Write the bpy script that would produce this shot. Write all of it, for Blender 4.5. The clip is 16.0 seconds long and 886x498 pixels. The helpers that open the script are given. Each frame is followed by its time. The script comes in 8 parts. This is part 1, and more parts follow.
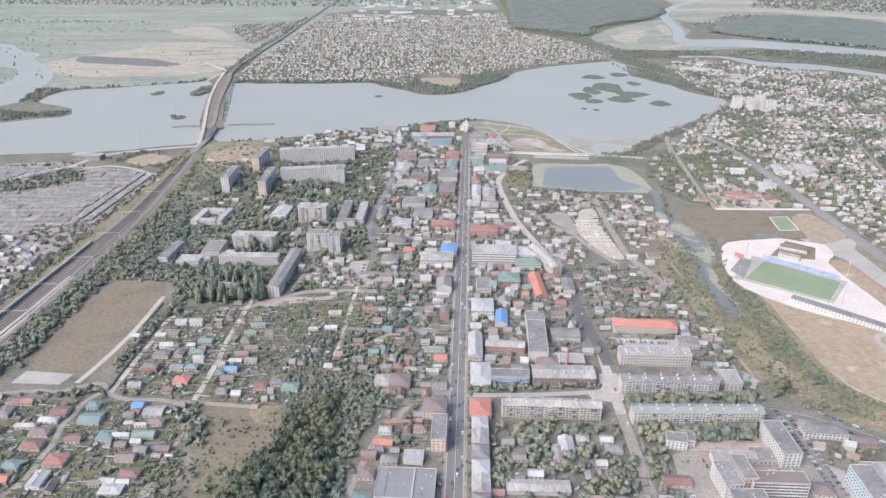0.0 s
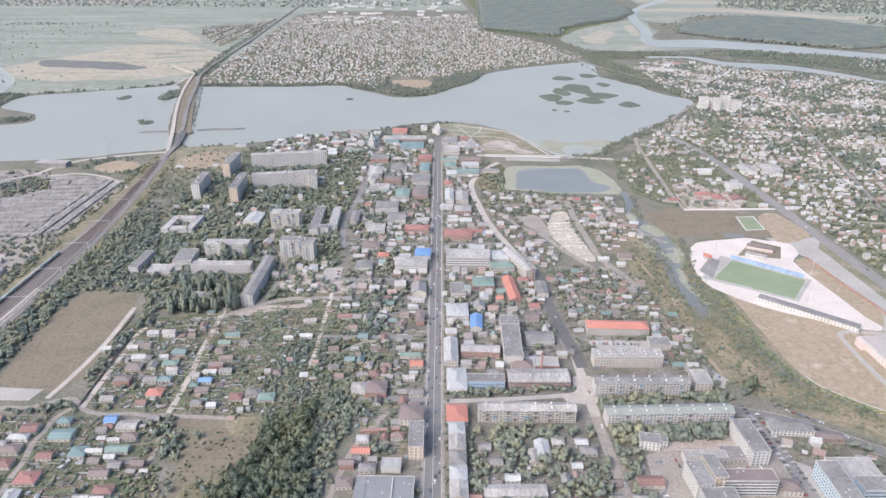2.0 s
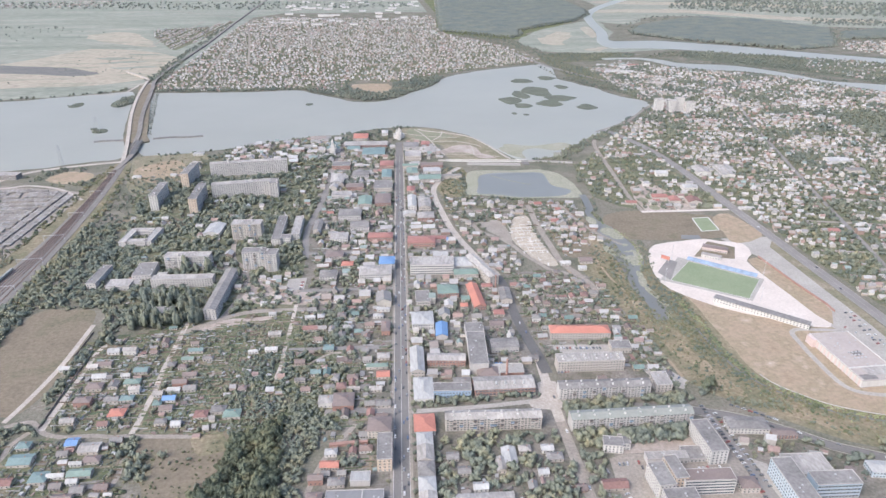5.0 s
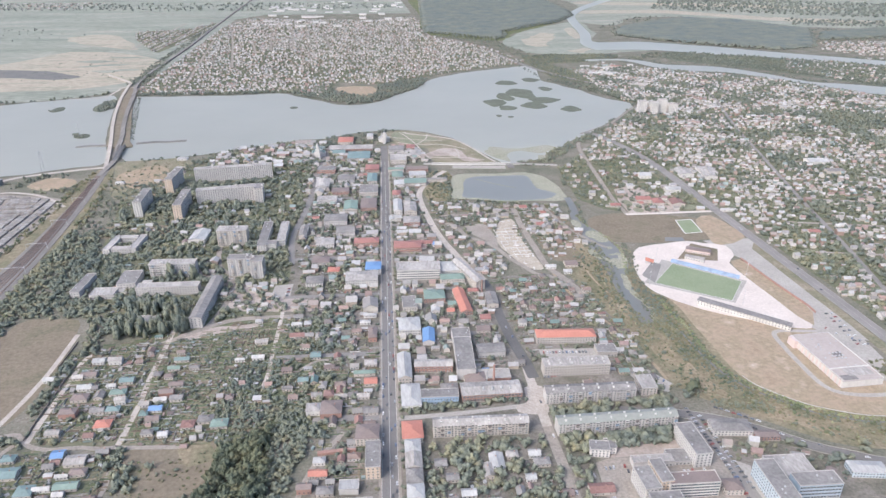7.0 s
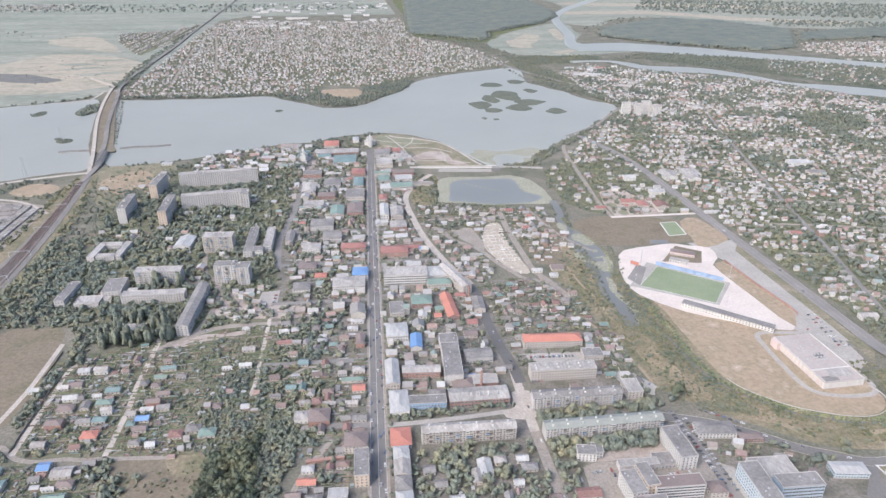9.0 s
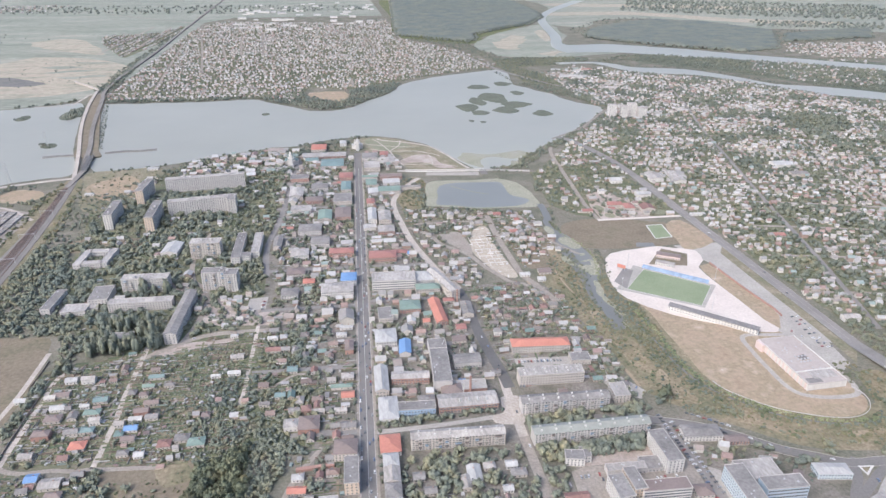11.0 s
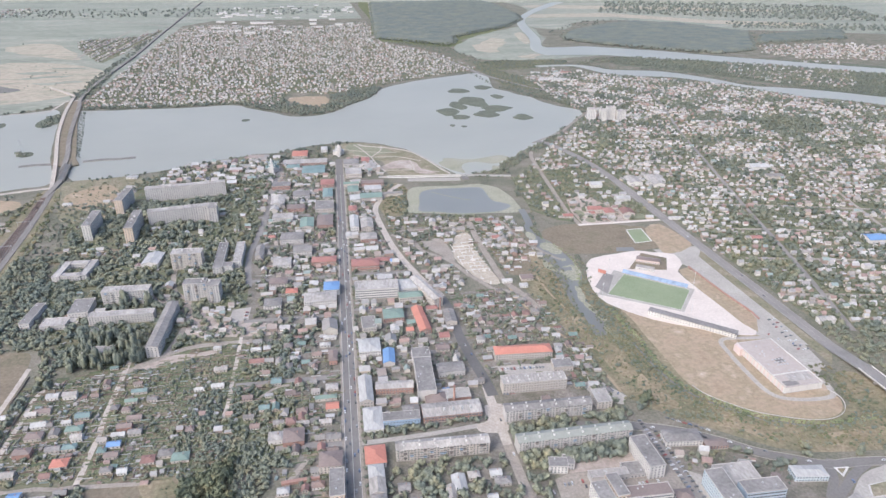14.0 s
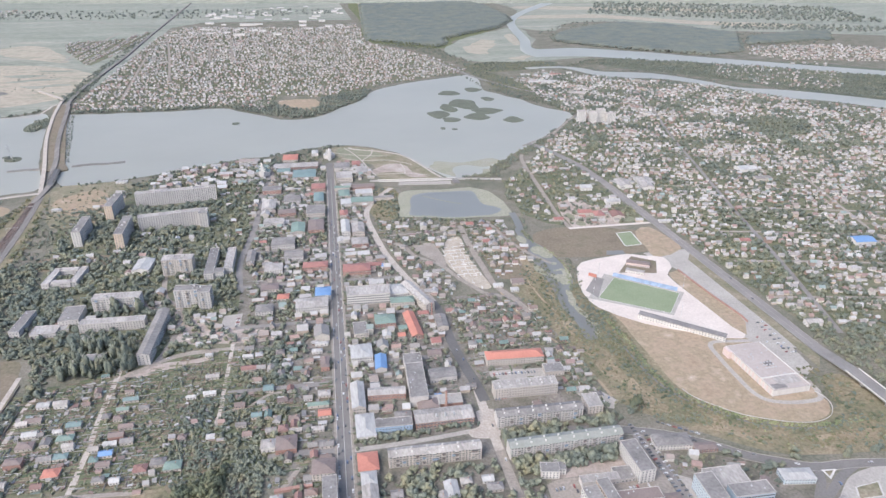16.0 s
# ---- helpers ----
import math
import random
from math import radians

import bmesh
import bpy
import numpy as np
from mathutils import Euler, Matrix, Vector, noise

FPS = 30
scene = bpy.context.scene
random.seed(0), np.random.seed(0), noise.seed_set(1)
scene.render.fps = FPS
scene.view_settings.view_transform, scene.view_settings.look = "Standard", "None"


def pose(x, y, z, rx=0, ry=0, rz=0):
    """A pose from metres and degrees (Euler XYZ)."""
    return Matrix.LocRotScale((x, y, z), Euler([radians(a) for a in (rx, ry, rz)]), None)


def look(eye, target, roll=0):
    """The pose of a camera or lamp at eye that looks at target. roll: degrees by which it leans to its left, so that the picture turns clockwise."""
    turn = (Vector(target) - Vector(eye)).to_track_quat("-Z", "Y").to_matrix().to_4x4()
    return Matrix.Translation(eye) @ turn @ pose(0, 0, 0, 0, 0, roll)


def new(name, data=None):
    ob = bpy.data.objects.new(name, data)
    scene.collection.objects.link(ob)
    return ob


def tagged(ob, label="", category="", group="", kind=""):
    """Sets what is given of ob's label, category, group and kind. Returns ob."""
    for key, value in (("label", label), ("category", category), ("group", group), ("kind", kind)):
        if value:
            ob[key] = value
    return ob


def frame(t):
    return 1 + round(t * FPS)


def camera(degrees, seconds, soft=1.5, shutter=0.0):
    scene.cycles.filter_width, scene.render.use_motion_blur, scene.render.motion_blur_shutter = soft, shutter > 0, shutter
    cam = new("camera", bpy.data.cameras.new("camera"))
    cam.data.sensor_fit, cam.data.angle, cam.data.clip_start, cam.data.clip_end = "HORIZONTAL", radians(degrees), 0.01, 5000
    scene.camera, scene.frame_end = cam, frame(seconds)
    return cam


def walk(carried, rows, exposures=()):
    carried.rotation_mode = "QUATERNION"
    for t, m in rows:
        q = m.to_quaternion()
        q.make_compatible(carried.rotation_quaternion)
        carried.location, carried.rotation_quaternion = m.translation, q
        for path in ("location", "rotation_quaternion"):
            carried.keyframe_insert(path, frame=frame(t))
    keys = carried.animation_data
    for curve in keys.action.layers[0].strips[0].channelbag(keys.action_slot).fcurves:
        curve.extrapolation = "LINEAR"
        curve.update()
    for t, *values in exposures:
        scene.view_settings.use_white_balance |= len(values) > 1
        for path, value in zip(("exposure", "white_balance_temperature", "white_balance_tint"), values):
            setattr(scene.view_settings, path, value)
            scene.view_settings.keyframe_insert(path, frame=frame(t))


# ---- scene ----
# ---------------------------------------------------------------- camera
cam = camera(66.86, 16.0, soft=1.5)
# t, x, y, height, yaw, pitch, roll: a drone that climbs straight up and turns slowly to the right
ROWS = [
    (0.0, 0.00, 0.00, 392.00, 0.00, -25.07, -0.29),
    (0.5, -0.11, 0.00, 394.02, -0.18, -25.08, -0.28),
    (1.0, -0.22, 0.00, 396.03, -0.77, -25.11, -0.21),
    (1.5, -0.34, -0.11, 398.16, -1.72, -25.12, -0.17),
    (2.0, -0.45, -0.11, 400.18, -2.48, -25.13, -0.15),
    (2.5, -0.56, -0.11, 402.30, -3.33, -25.15, -0.10),
    (3.0, -0.56, -0.11, 404.32, -4.10, -25.15, -0.08),
    (3.5, -0.67, -0.11, 406.34, -4.73, -25.17, -0.01),
    (4.0, -0.67, -0.11, 408.35, -5.21, -25.17, 0.00),
    (6.5, -0.56, 0.11, 417.98, -6.84, -25.20, 0.05),
    (7.0, -0.56, 0.22, 419.89, -7.22, -25.20, 0.04),
    (7.5, -0.56, 0.22, 421.79, -7.57, -25.20, 0.06),
    (8.0, -0.56, 0.34, 423.58, -7.83, -25.19, 0.06),
    (8.5, -0.56, 0.45, 425.49, -8.15, -25.21, 0.07),
    (9.0, -0.56, 0.56, 427.39, -8.47, -25.22, 0.10),
    (11.5, -0.22, 0.67, 436.80, -9.86, -25.22, 0.12),
    (12.0, -0.22, 0.67, 438.70, -10.15, -25.21, 0.10),
    (12.5, -0.11, 0.67, 440.50, -10.41, -25.22, 0.13),
    (13.0, -0.11, 0.67, 442.40, -10.69, -25.22, 0.14),
    (13.5, 0.00, 0.78, 444.30, -10.95, -25.21, 0.11),
    (14.0, 0.00, 0.78, 446.21, -11.22, -25.20, 0.13),
    (14.5, 0.00, 0.78, 448.11, -11.48, -25.21, 0.15),
    (15.0, 0.00, 0.78, 450.02, -11.67, -25.21, 0.16),
    (15.5, 0.00, 0.78, 451.92, -11.86, -25.20, 0.16),
    (16.0, 0.11, 0.90, 453.71, -12.04, -25.20, 0.16),
]
walk(cam, [(t, pose(x, y, z, 90 + pitch, 0, yaw) @ pose(0, 0, 0, 0, 0, roll)) for t, x, y, z, yaw, pitch, roll in ROWS], [(0.0, 0.97, 5930, 10), (16.0, 0.9, 5930, 10)])

# ---------------------------------------------------------------- light
SUN_EL, SUN_AZ = 44.0, 232.0          # degrees; azimuth clockwise from +y: behind and left of the first view
world = bpy.data.worlds.new("hazy_sky")
scene.world = world
world.use_nodes = True
wn = world.node_tree
sky = wn.nodes.new("ShaderNodeTexSky")
sky.sky_type, sky.sun_disc = "NISHITA", False
sky.sun_elevation, sky.sun_rotation = radians(SUN_EL), radians(SUN_AZ)
sky.air_density, sky.dust_density, sky.ozone_density = 1.0, 5.0, 1.0
wn.links.new(sky.outputs[0], wn.nodes["Background"].inputs[0])
wn.nodes["Background"].inputs[1].default_value = 0.15
sun = new("sun", bpy.data.lights.new("sun", "SUN"))
sun.data.energy, sun.data.angle, sun.data.color = 0.52, radians(28), (1.0, 0.94, 0.87)
sa, se = radians(SUN_AZ), radians(SUN_EL)
sun.matrix_world = look((0, 0, 0), (-math.sin(sa) * math.cos(se), -math.cos(sa) * math.cos(se), -math.sin(se)))

# ---------------------------------------------------------------- materials


def nodes_of(name, rough=0.9, spec=0.25):
    m = bpy.data.materials.new(name)
    m.use_nodes = True
    nt = m.node_tree
    b = nt.nodes["Principled BSDF"]
    b.inputs["Roughness"].default_value = rough
    b.inputs["Specular IOR Level"].default_value = spec
    return m, nt, b


def noise_node(nt, pos, scale, detail=4.0, rough=0.6):
    n = nt.nodes.new("ShaderNodeTexNoise")
    n.inputs["Scale"].default_value, n.inputs["Detail"].default_value, n.inputs["Roughness"].default_value = scale, detail, rough
    nt.links.new(pos, n.inputs["Vector"])
    return n.outputs["Fac"]


def ramp_node(nt, fac, stops, constant=False):
    r = nt.nodes.new("ShaderNodeValToRGB")
    r.color_ramp.interpolation = "CONSTANT" if constant else "LINEAR"
    el = r.color_ramp.elements
    while len(el) < len(stops):
        el.new(0.5)
    for e, (p, c) in zip(el, stops):
        e.position, e.color = p, (*c, 1)
    nt.links.new(fac, r.inputs["Fac"])
    return r.outputs["Color"]


def mix_node(nt, kind, fac, a, b):
    x = nt.nodes.new("ShaderNodeMix")
    x.data_type, x.blend_type = "RGBA", kind
    for v, s in ((fac, x.inputs[0]), (a, x.inputs[6]), (b, x.inputs[7])):
        if isinstance(v, (int, float)):
            s.default_value = v
        elif isinstance(v, tuple):
            s.default_value = (*v, 1)
        else:
            nt.links.new(v, s)
    return x.outputs[2]


def bump_node(nt, b, height, strength, distance):
    n = nt.nodes.new("ShaderNodeBump")
    n.inputs["Strength"].default_value, n.inputs["Distance"].default_value = strength, distance
    nt.links.new(height, n.inputs["Height"])
    nt.links.new(n.outputs["Normal"], b.inputs["Normal"])


def earth(name, stops, big, small, rough=0.95, bump=0.4, mottle=0.35, stretch=(1, 1, 1)):
    """A ground surface: a broad noise picks among the stops, a fine one mottles them."""
    m, nt, b = nodes_of(name, rough, 0.15)
    geo = nt.nodes.new("ShaderNodeNewGeometry").outputs["Position"]
    mp = nt.nodes.new("ShaderNodeMapping")
    mp.inputs["Scale"].default_value = stretch
    nt.links.new(geo, mp.inputs["Vector"])
    pos = mp.outputs[0]
    col = ramp_node(nt, noise_node(nt, pos, big, 6, 0.65), stops)
    fine = noise_node(nt, pos, small, 5, 0.7)
    tone = ramp_node(nt, fine, [(0.3, (1 - mottle,) * 3), (0.7, (1 + mottle,) * 3)])
    nt.links.new(mix_node(nt, "MULTIPLY", 1.0, col, tone), b.inputs["Base Color"])
    bump_node(nt, b, fine, bump, 0.5)
    return m


def painted(name, colours, source="", rough=0.75, spec=0.3, scale=0.6, mottle=0.18, metal=0.0, streak=(1, 1, 1)):
    """Walls, roofs and small things: one of the colours for each object or island, with stains and grain."""
    m, nt, b = nodes_of(name, rough, spec)
    b.inputs["Metallic"].default_value = metal
    if len(colours) == 1:
        rgb = nt.nodes.new("ShaderNodeRGB")
        rgb.outputs[0].default_value = (*colours[0], 1)
        col = rgb.outputs[0]
    else:
        rnd = nt.nodes.new("ShaderNodeObjectInfo").outputs["Random"] if source == "object" else nt.nodes.new("ShaderNodeNewGeometry").outputs["Random Per Island"]
        col = ramp_node(nt, rnd, [(i / len(colours), c) for i, c in enumerate(colours)], True)
    geo = nt.nodes.new("ShaderNodeNewGeometry").outputs["Position"]
    mp = nt.nodes.new("ShaderNodeMapping")
    mp.inputs["Scale"].default_value = streak
    nt.links.new(geo, mp.inputs["Vector"])
    a = noise_node(nt, mp.outputs[0], scale, 5, 0.65)
    c = noise_node(nt, mp.outputs[0], scale * 0.12, 3, 0.5)
    col = mix_node(nt, "MULTIPLY", 1.0, col, ramp_node(nt, a, [(0.3, (1 - mottle,) * 3), (0.7, (1 + mottle * 0.7,) * 3)]))
    col = mix_node(nt, "MULTIPLY", 1.0, col, ramp_node(nt, c, [(0.3, (1 - mottle * 0.8,) * 3), (0.7, (1 + mottle * 0.5,) * 3)]))
    nt.links.new(col, b.inputs["Base Color"])
    bump_node(nt, b, a, 0.25, 0.05)
    return m


def foliage(name, colours, patch=0.11, spread=0.1):
    """Leaves: the hue changes from tree to tree, with a faint difference from tuft to tuft and fine grain."""
    m, nt, b = nodes_of(name, 0.85, 0.15)
    geo = nt.nodes.new("ShaderNodeNewGeometry")
    pos, rnd = geo.outputs["Position"], geo.outputs["Random Per Island"]
    n = len(colours)
    col = ramp_node(nt, noise_node(nt, pos, patch, 2, 0.5), [(0.34 + 0.34 * i / max(1, n - 1), c) for i, c in enumerate(colours)])
    stand = ramp_node(nt, noise_node(nt, pos, 0.012, 3, 0.5), [(0.35, (0.88, 0.91, 0.93)), (0.68, (1.14, 1.09, 0.98))])
    tuft = ramp_node(nt, rnd, [(0.0, (1 - spread,) * 3), (1.0, (1 + spread,) * 3)])
    fine = ramp_node(nt, noise_node(nt, pos, 1.3, 3, 0.6), [(0.3, (0.86, 0.86, 0.87)), (0.7, (1.13, 1.13, 1.12))])
    for tone in (stand, tuft, fine):
        col = mix_node(nt, "MULTIPLY", 1.0, col, tone)
    nt.links.new(col, b.inputs["Base Color"])
    return m


GROUND = earth("town_ground", [(0.3, (0.115, 0.12, 0.09)), (0.45, (0.155, 0.152, 0.118)), (0.6, (0.2, 0.185, 0.152)), (0.75, (0.26, 0.236, 0.205))], 0.02, 0.35)
YARD_M = earth("town_yard", [(0.28, (0.118, 0.117, 0.09)), (0.44, (0.16, 0.15, 0.124)), (0.56, (0.208, 0.19, 0.168)), (0.72, (0.272, 0.25, 0.224))], 0.03, 0.3, mottle=0.34)
MEADOW_M = earth("meadow_grass", [(0.3, (0.19, 0.208, 0.175)), (0.45, (0.235, 0.25, 0.21)), (0.58, (0.27, 0.278, 0.235)), (0.72, (0.33, 0.315, 0.265))], 0.004, 0.05, stretch=(0.5, 2.2, 1))
DRY_M = earth("dry_stubble", [(0.3, (0.325, 0.29, 0.235)), (0.48, (0.37, 0.328, 0.265)), (0.6, (0.29, 0.277, 0.22)), (0.72, (0.24, 0.24, 0.19))], 0.012, 0.08, stretch=(0.5, 1.8, 1))
BARE_M = earth("bare_earth", [(0.3, (0.165, 0.14, 0.105)), (0.5, (0.21, 0.178, 0.135)), (0.62, (0.165, 0.15, 0.105)), (0.75, (0.26, 0.22, 0.172))], 0.02, 0.25, mottle=0.24)
SANDY_M = earth("sandy_dry_field", [(0.3, (0.285, 0.222, 0.158)), (0.44, (0.345, 0.272, 0.202)), (0.54, (0.285, 0.235, 0.165)), (0.64, (0.39, 0.312, 0.242)), (0.74, (0.49, 0.41, 0.335))], 0.03, 0.22, mottle=0.16)
BURN_M = earth("burnt_stubble", [(0.3, (0.14, 0.14, 0.14)), (0.7, (0.2, 0.195, 0.18))], 0.02, 0.2)
SCRUB_M = earth("scrub_floor", [(0.28, (0.13, 0.136, 0.085)), (0.42, (0.175, 0.165, 0.108)), (0.56, (0.225, 0.196, 0.135)), (0.74, (0.31, 0.255, 0.185))], 0.025, 0.22)
WOODFLOOR_M = earth("wood_floor", [(0.3, (0.1, 0.115, 0.06)), (0.7, (0.16, 0.165, 0.09))], 0.02, 0.3)
PALE_M = earth("pale_paving", [(0.3, (0.51, 0.455, 0.415)), (0.7, (0.6, 0.54, 0.495))], 0.03, 0.3, mottle=0.12)
DIRTROAD_M = earth("dirt_road", [(0.3, (0.365, 0.325, 0.285)), (0.7, (0.47, 0.425, 0.38))], 0.05, 0.4, mottle=0.2)
ASPHALT_M = earth("worn_asphalt", [(0.3, (0.205, 0.194, 0.184)), (0.7, (0.265, 0.25, 0.237))], 0.03, 0.5, rough=0.85, mottle=0.12)
DARKASPHALT_M = earth("fresh_asphalt", [(0.3, (0.118, 0.114, 0.112)), (0.7, (0.15, 0.146, 0.142))], 0.03, 0.5, rough=0.8, mottle=0.12)
CONCRETE_M = earth("yard_concrete", [(0.3, (0.315, 0.295, 0.27)), (0.7, (0.4, 0.377, 0.347))], 0.03, 0.4, mottle=0.17)
BALLAST_M = earth("rail_ballast", [(0.3, (0.165, 0.153, 0.143)), (0.5, (0.21, 0.196, 0.183)), (0.7, (0.27, 0.252, 0.235))], 0.03, 0.6, mottle=0.25, stretch=(2.5, 0.1, 1))
SLEEPER_M = earth("oily_sleepers", [(0.3, (0.115, 0.1, 0.092)), (0.7, (0.16, 0.14, 0.128))], 0.05, 0.8, mottle=0.3)
LANE_M = earth("unpaved_lane", [(0.3, (0.25, 0.222, 0.195)), (0.7, (0.325, 0.292, 0.257))], 0.05, 0.4, mottle=0.22)
STREET_M = earth("street_asphalt", [(0.3, (0.165, 0.157, 0.15)), (0.7, (0.21, 0.2, 0.19))], 0.03, 0.5, rough=0.85, mottle=0.14)
WASTE_M = earth("waste_ground", [(0.3, (0.155, 0.16, 0.105)), (0.45, (0.2, 0.188, 0.13)), (0.58, (0.255, 0.225, 0.168)), (0.72, (0.31, 0.272, 0.212))], 0.03, 0.25, mottle=0.3)
TURF_M = earth("football_turf", [(0.3, (0.205, 0.245, 0.155)), (0.7, (0.245, 0.28, 0.185))], 0.03, 0.4, mottle=0.12)
LAWN_M = earth("worn_lawn", [(0.3, (0.19, 0.205, 0.14)), (0.55, (0.23, 0.23, 0.165)), (0.75, (0.29, 0.265, 0.21))], 0.03, 0.3, mottle=0.25)
PINKEARTH_M = earth("pinkish_bare_earth", [(0.3, (0.27, 0.225, 0.195)), (0.5, (0.36, 0.31, 0.275)), (0.7, (0.43, 0.38, 0.345))], 0.03, 0.25, mottle=0.25)
REED_M = earth("reed_bed", [(0.3, (0.11, 0.122, 0.095)), (0.7, (0.155, 0.163, 0.125))], 0.03, 0.4)
GARDEN_M = earth("garden_grass", [(0.28, (0.105, 0.122, 0.078)), (0.42, (0.13, 0.143, 0.09)), (0.56, (0.165, 0.16, 0.11)), (0.72, (0.24, 0.208, 0.168))], 0.035, 0.3, mottle=0.3, stretch=(0.6, 1.6, 1))
SITE_M = earth("tan_rubble", [(0.3, (0.3, 0.262, 0.212)), (0.5, (0.4, 0.355, 0.295)), (0.7, (0.46, 0.41, 0.35))], 0.06, 0.4, mottle=0.25)
ALGAE_M = earth("algae_mat", [(0.3, (0.255, 0.26, 0.195)), (0.5, (0.3, 0.295, 0.23)), (0.7, (0.335, 0.32, 0.265))], 0.02, 0.3)


def water_material(name, colour, rough):
    m, nt, b = nodes_of(name, rough, 0.5)
    geo = nt.nodes.new("ShaderNodeNewGeometry").outputs["Position"]
    tint = ramp_node(nt, noise_node(nt, geo, 0.003, 4, 0.6), [(0.3, tuple(c * 0.93 for c in colour)), (0.7, tuple(c * 1.05 for c in colour))])
    nt.links.new(tint, b.inputs["Base Color"])
    bump_node(nt, b, noise_node(nt, geo, 0.4, 4, 0.6), 0.12, 0.2)
    return m


WATER_M = water_material("lake_water", (0.3, 0.3, 0.262), 0.42)
POND_M = water_material("pond_water", (0.2, 0.207, 0.2), 0.5)
CREEK_M = water_material("creek_water", (0.16, 0.165, 0.16), 0.55)
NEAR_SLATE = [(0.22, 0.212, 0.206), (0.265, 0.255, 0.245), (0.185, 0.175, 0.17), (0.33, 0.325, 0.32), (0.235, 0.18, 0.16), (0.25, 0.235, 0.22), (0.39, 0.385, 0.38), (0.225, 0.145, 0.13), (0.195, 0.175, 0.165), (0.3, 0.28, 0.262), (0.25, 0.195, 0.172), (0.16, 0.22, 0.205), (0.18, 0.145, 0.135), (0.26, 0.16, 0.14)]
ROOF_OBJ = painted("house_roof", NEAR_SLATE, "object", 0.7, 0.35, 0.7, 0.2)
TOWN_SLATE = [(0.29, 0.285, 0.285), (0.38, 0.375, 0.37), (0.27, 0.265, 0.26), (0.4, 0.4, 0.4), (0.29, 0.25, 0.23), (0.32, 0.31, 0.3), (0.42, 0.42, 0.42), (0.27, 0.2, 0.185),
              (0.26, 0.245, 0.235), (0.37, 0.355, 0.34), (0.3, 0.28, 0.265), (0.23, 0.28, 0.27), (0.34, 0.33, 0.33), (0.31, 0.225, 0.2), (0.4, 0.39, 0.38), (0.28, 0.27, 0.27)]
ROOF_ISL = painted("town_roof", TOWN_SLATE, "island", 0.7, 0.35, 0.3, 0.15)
GARAGE_M = painted("garage_roof", [(0.27, 0.25, 0.235), (0.31, 0.29, 0.27), (0.24, 0.225, 0.21), (0.34, 0.325, 0.31), (0.29, 0.265, 0.24)], "island", 0.85, 0.2, 0.4, 0.2)
WALLS = [(0.4, 0.365, 0.33), (0.5, 0.47, 0.43), (0.34, 0.275, 0.24), (0.56, 0.54, 0.52), (0.42, 0.36, 0.3), (0.46, 0.44, 0.41), (0.3, 0.22, 0.185), (0.52, 0.49, 0.44)]
WALL_OBJ = painted("house_wall", WALLS, "object", 0.85, 0.2, 0.8, 0.15)
WALL_ISL = painted("town_wall", WALLS, "island", 0.85, 0.2, 0.4, 0.15)
PANEL_M = painted("concrete_panel_wall", [(0.47, 0.45, 0.435)], "", 0.85, 0.2, 0.5, 0.12, streak=(1, 1, 0.3))
WHITEWALL_M = painted("white_render_wall", [(0.56, 0.54, 0.515)], "", 0.8, 0.25, 0.5, 0.12, streak=(1, 1, 0.3))
PALEBLUE_M = painted("pale_blue_render", [(0.45, 0.52, 0.57)], "", 0.7, 0.3, 0.5, 0.1)
BEIGE_M = painted("beige_brick_wall", [(0.46, 0.42, 0.38)], "", 0.85, 0.2, 0.8, 0.14)
OCHRE_M = painted("ochre_end_wall", [(0.54, 0.44, 0.35)], "", 0.85, 0.2, 0.8, 0.12)
BRICK_M = painted("red_brick_wall", [(0.34, 0.215, 0.18)], "", 0.88, 0.2, 0.9, 0.15)
GREYROOF_M = painted("bitumen_roof", [(0.24, 0.228, 0.22)], "", 0.85, 0.25, 0.35, 0.28)
MEMBRANE_M = painted("grey_membrane", [(0.225, 0.222, 0.226)], "", 0.6, 0.35, 0.2, 0.1)
PALEROOF_M = painted("pale_sheet_roof", [(0.375, 0.352, 0.33)], "", 0.7, 0.3, 0.4, 0.32, streak=(1, 0.35, 1))
WHITEROOF_M = painted("white_metal_roof", [(0.42, 0.415, 0.405)], "", 0.6, 0.35, 0.35, 0.24, streak=(1, 0.25, 1))
ORANGE_M = painted("orange_red_roof", [(0.45, 0.2, 0.152)], "", 0.6, 0.35, 0.5, 0.12)
RED_M = painted("brick_red_roof", [(0.32, 0.165, 0.143)], "", 0.65, 0.35, 0.5, 0.14)
GREEN_M = painted("green_metal_roof", [(0.2, 0.265, 0.23)], "", 0.6, 0.35, 0.5, 0.16)
TEAL_M = painted("teal_metal_roof", [(0.185, 0.25, 0.245)], "", 0.6, 0.35, 0.5, 0.16)
BLUE_M = painted("blue_metal_roof", [(0.16, 0.27, 0.46)], "", 0.5, 0.4, 0.5, 0.1)
RUSTROOF_M = painted("rust_red_roof", [(0.25, 0.15, 0.132)], "", 0.7, 0.3, 0.5, 0.22)
BROWN_M = painted("brown_metal_roof", [(0.22, 0.178, 0.163)], "", 0.6, 0.35, 0.5, 0.14)
BLUEWALL_M = painted("blue_cladding", [(0.3, 0.4, 0.53)], "", 0.5, 0.4, 0.4, 0.08)
PINK_M = painted("pink_cladding", [(0.56, 0.46, 0.43)], "", 0.6, 0.3, 0.4, 0.08)
GLASS_M, gn, gb = nodes_of("window_glass", 0.12, 0.6)
gb.inputs["Base Color"].default_value = (0.1, 0.115, 0.13, 1)
FRAME_M = painted("white_window_frame", [(0.55, 0.535, 0.52)], "", 0.6, 0.3)
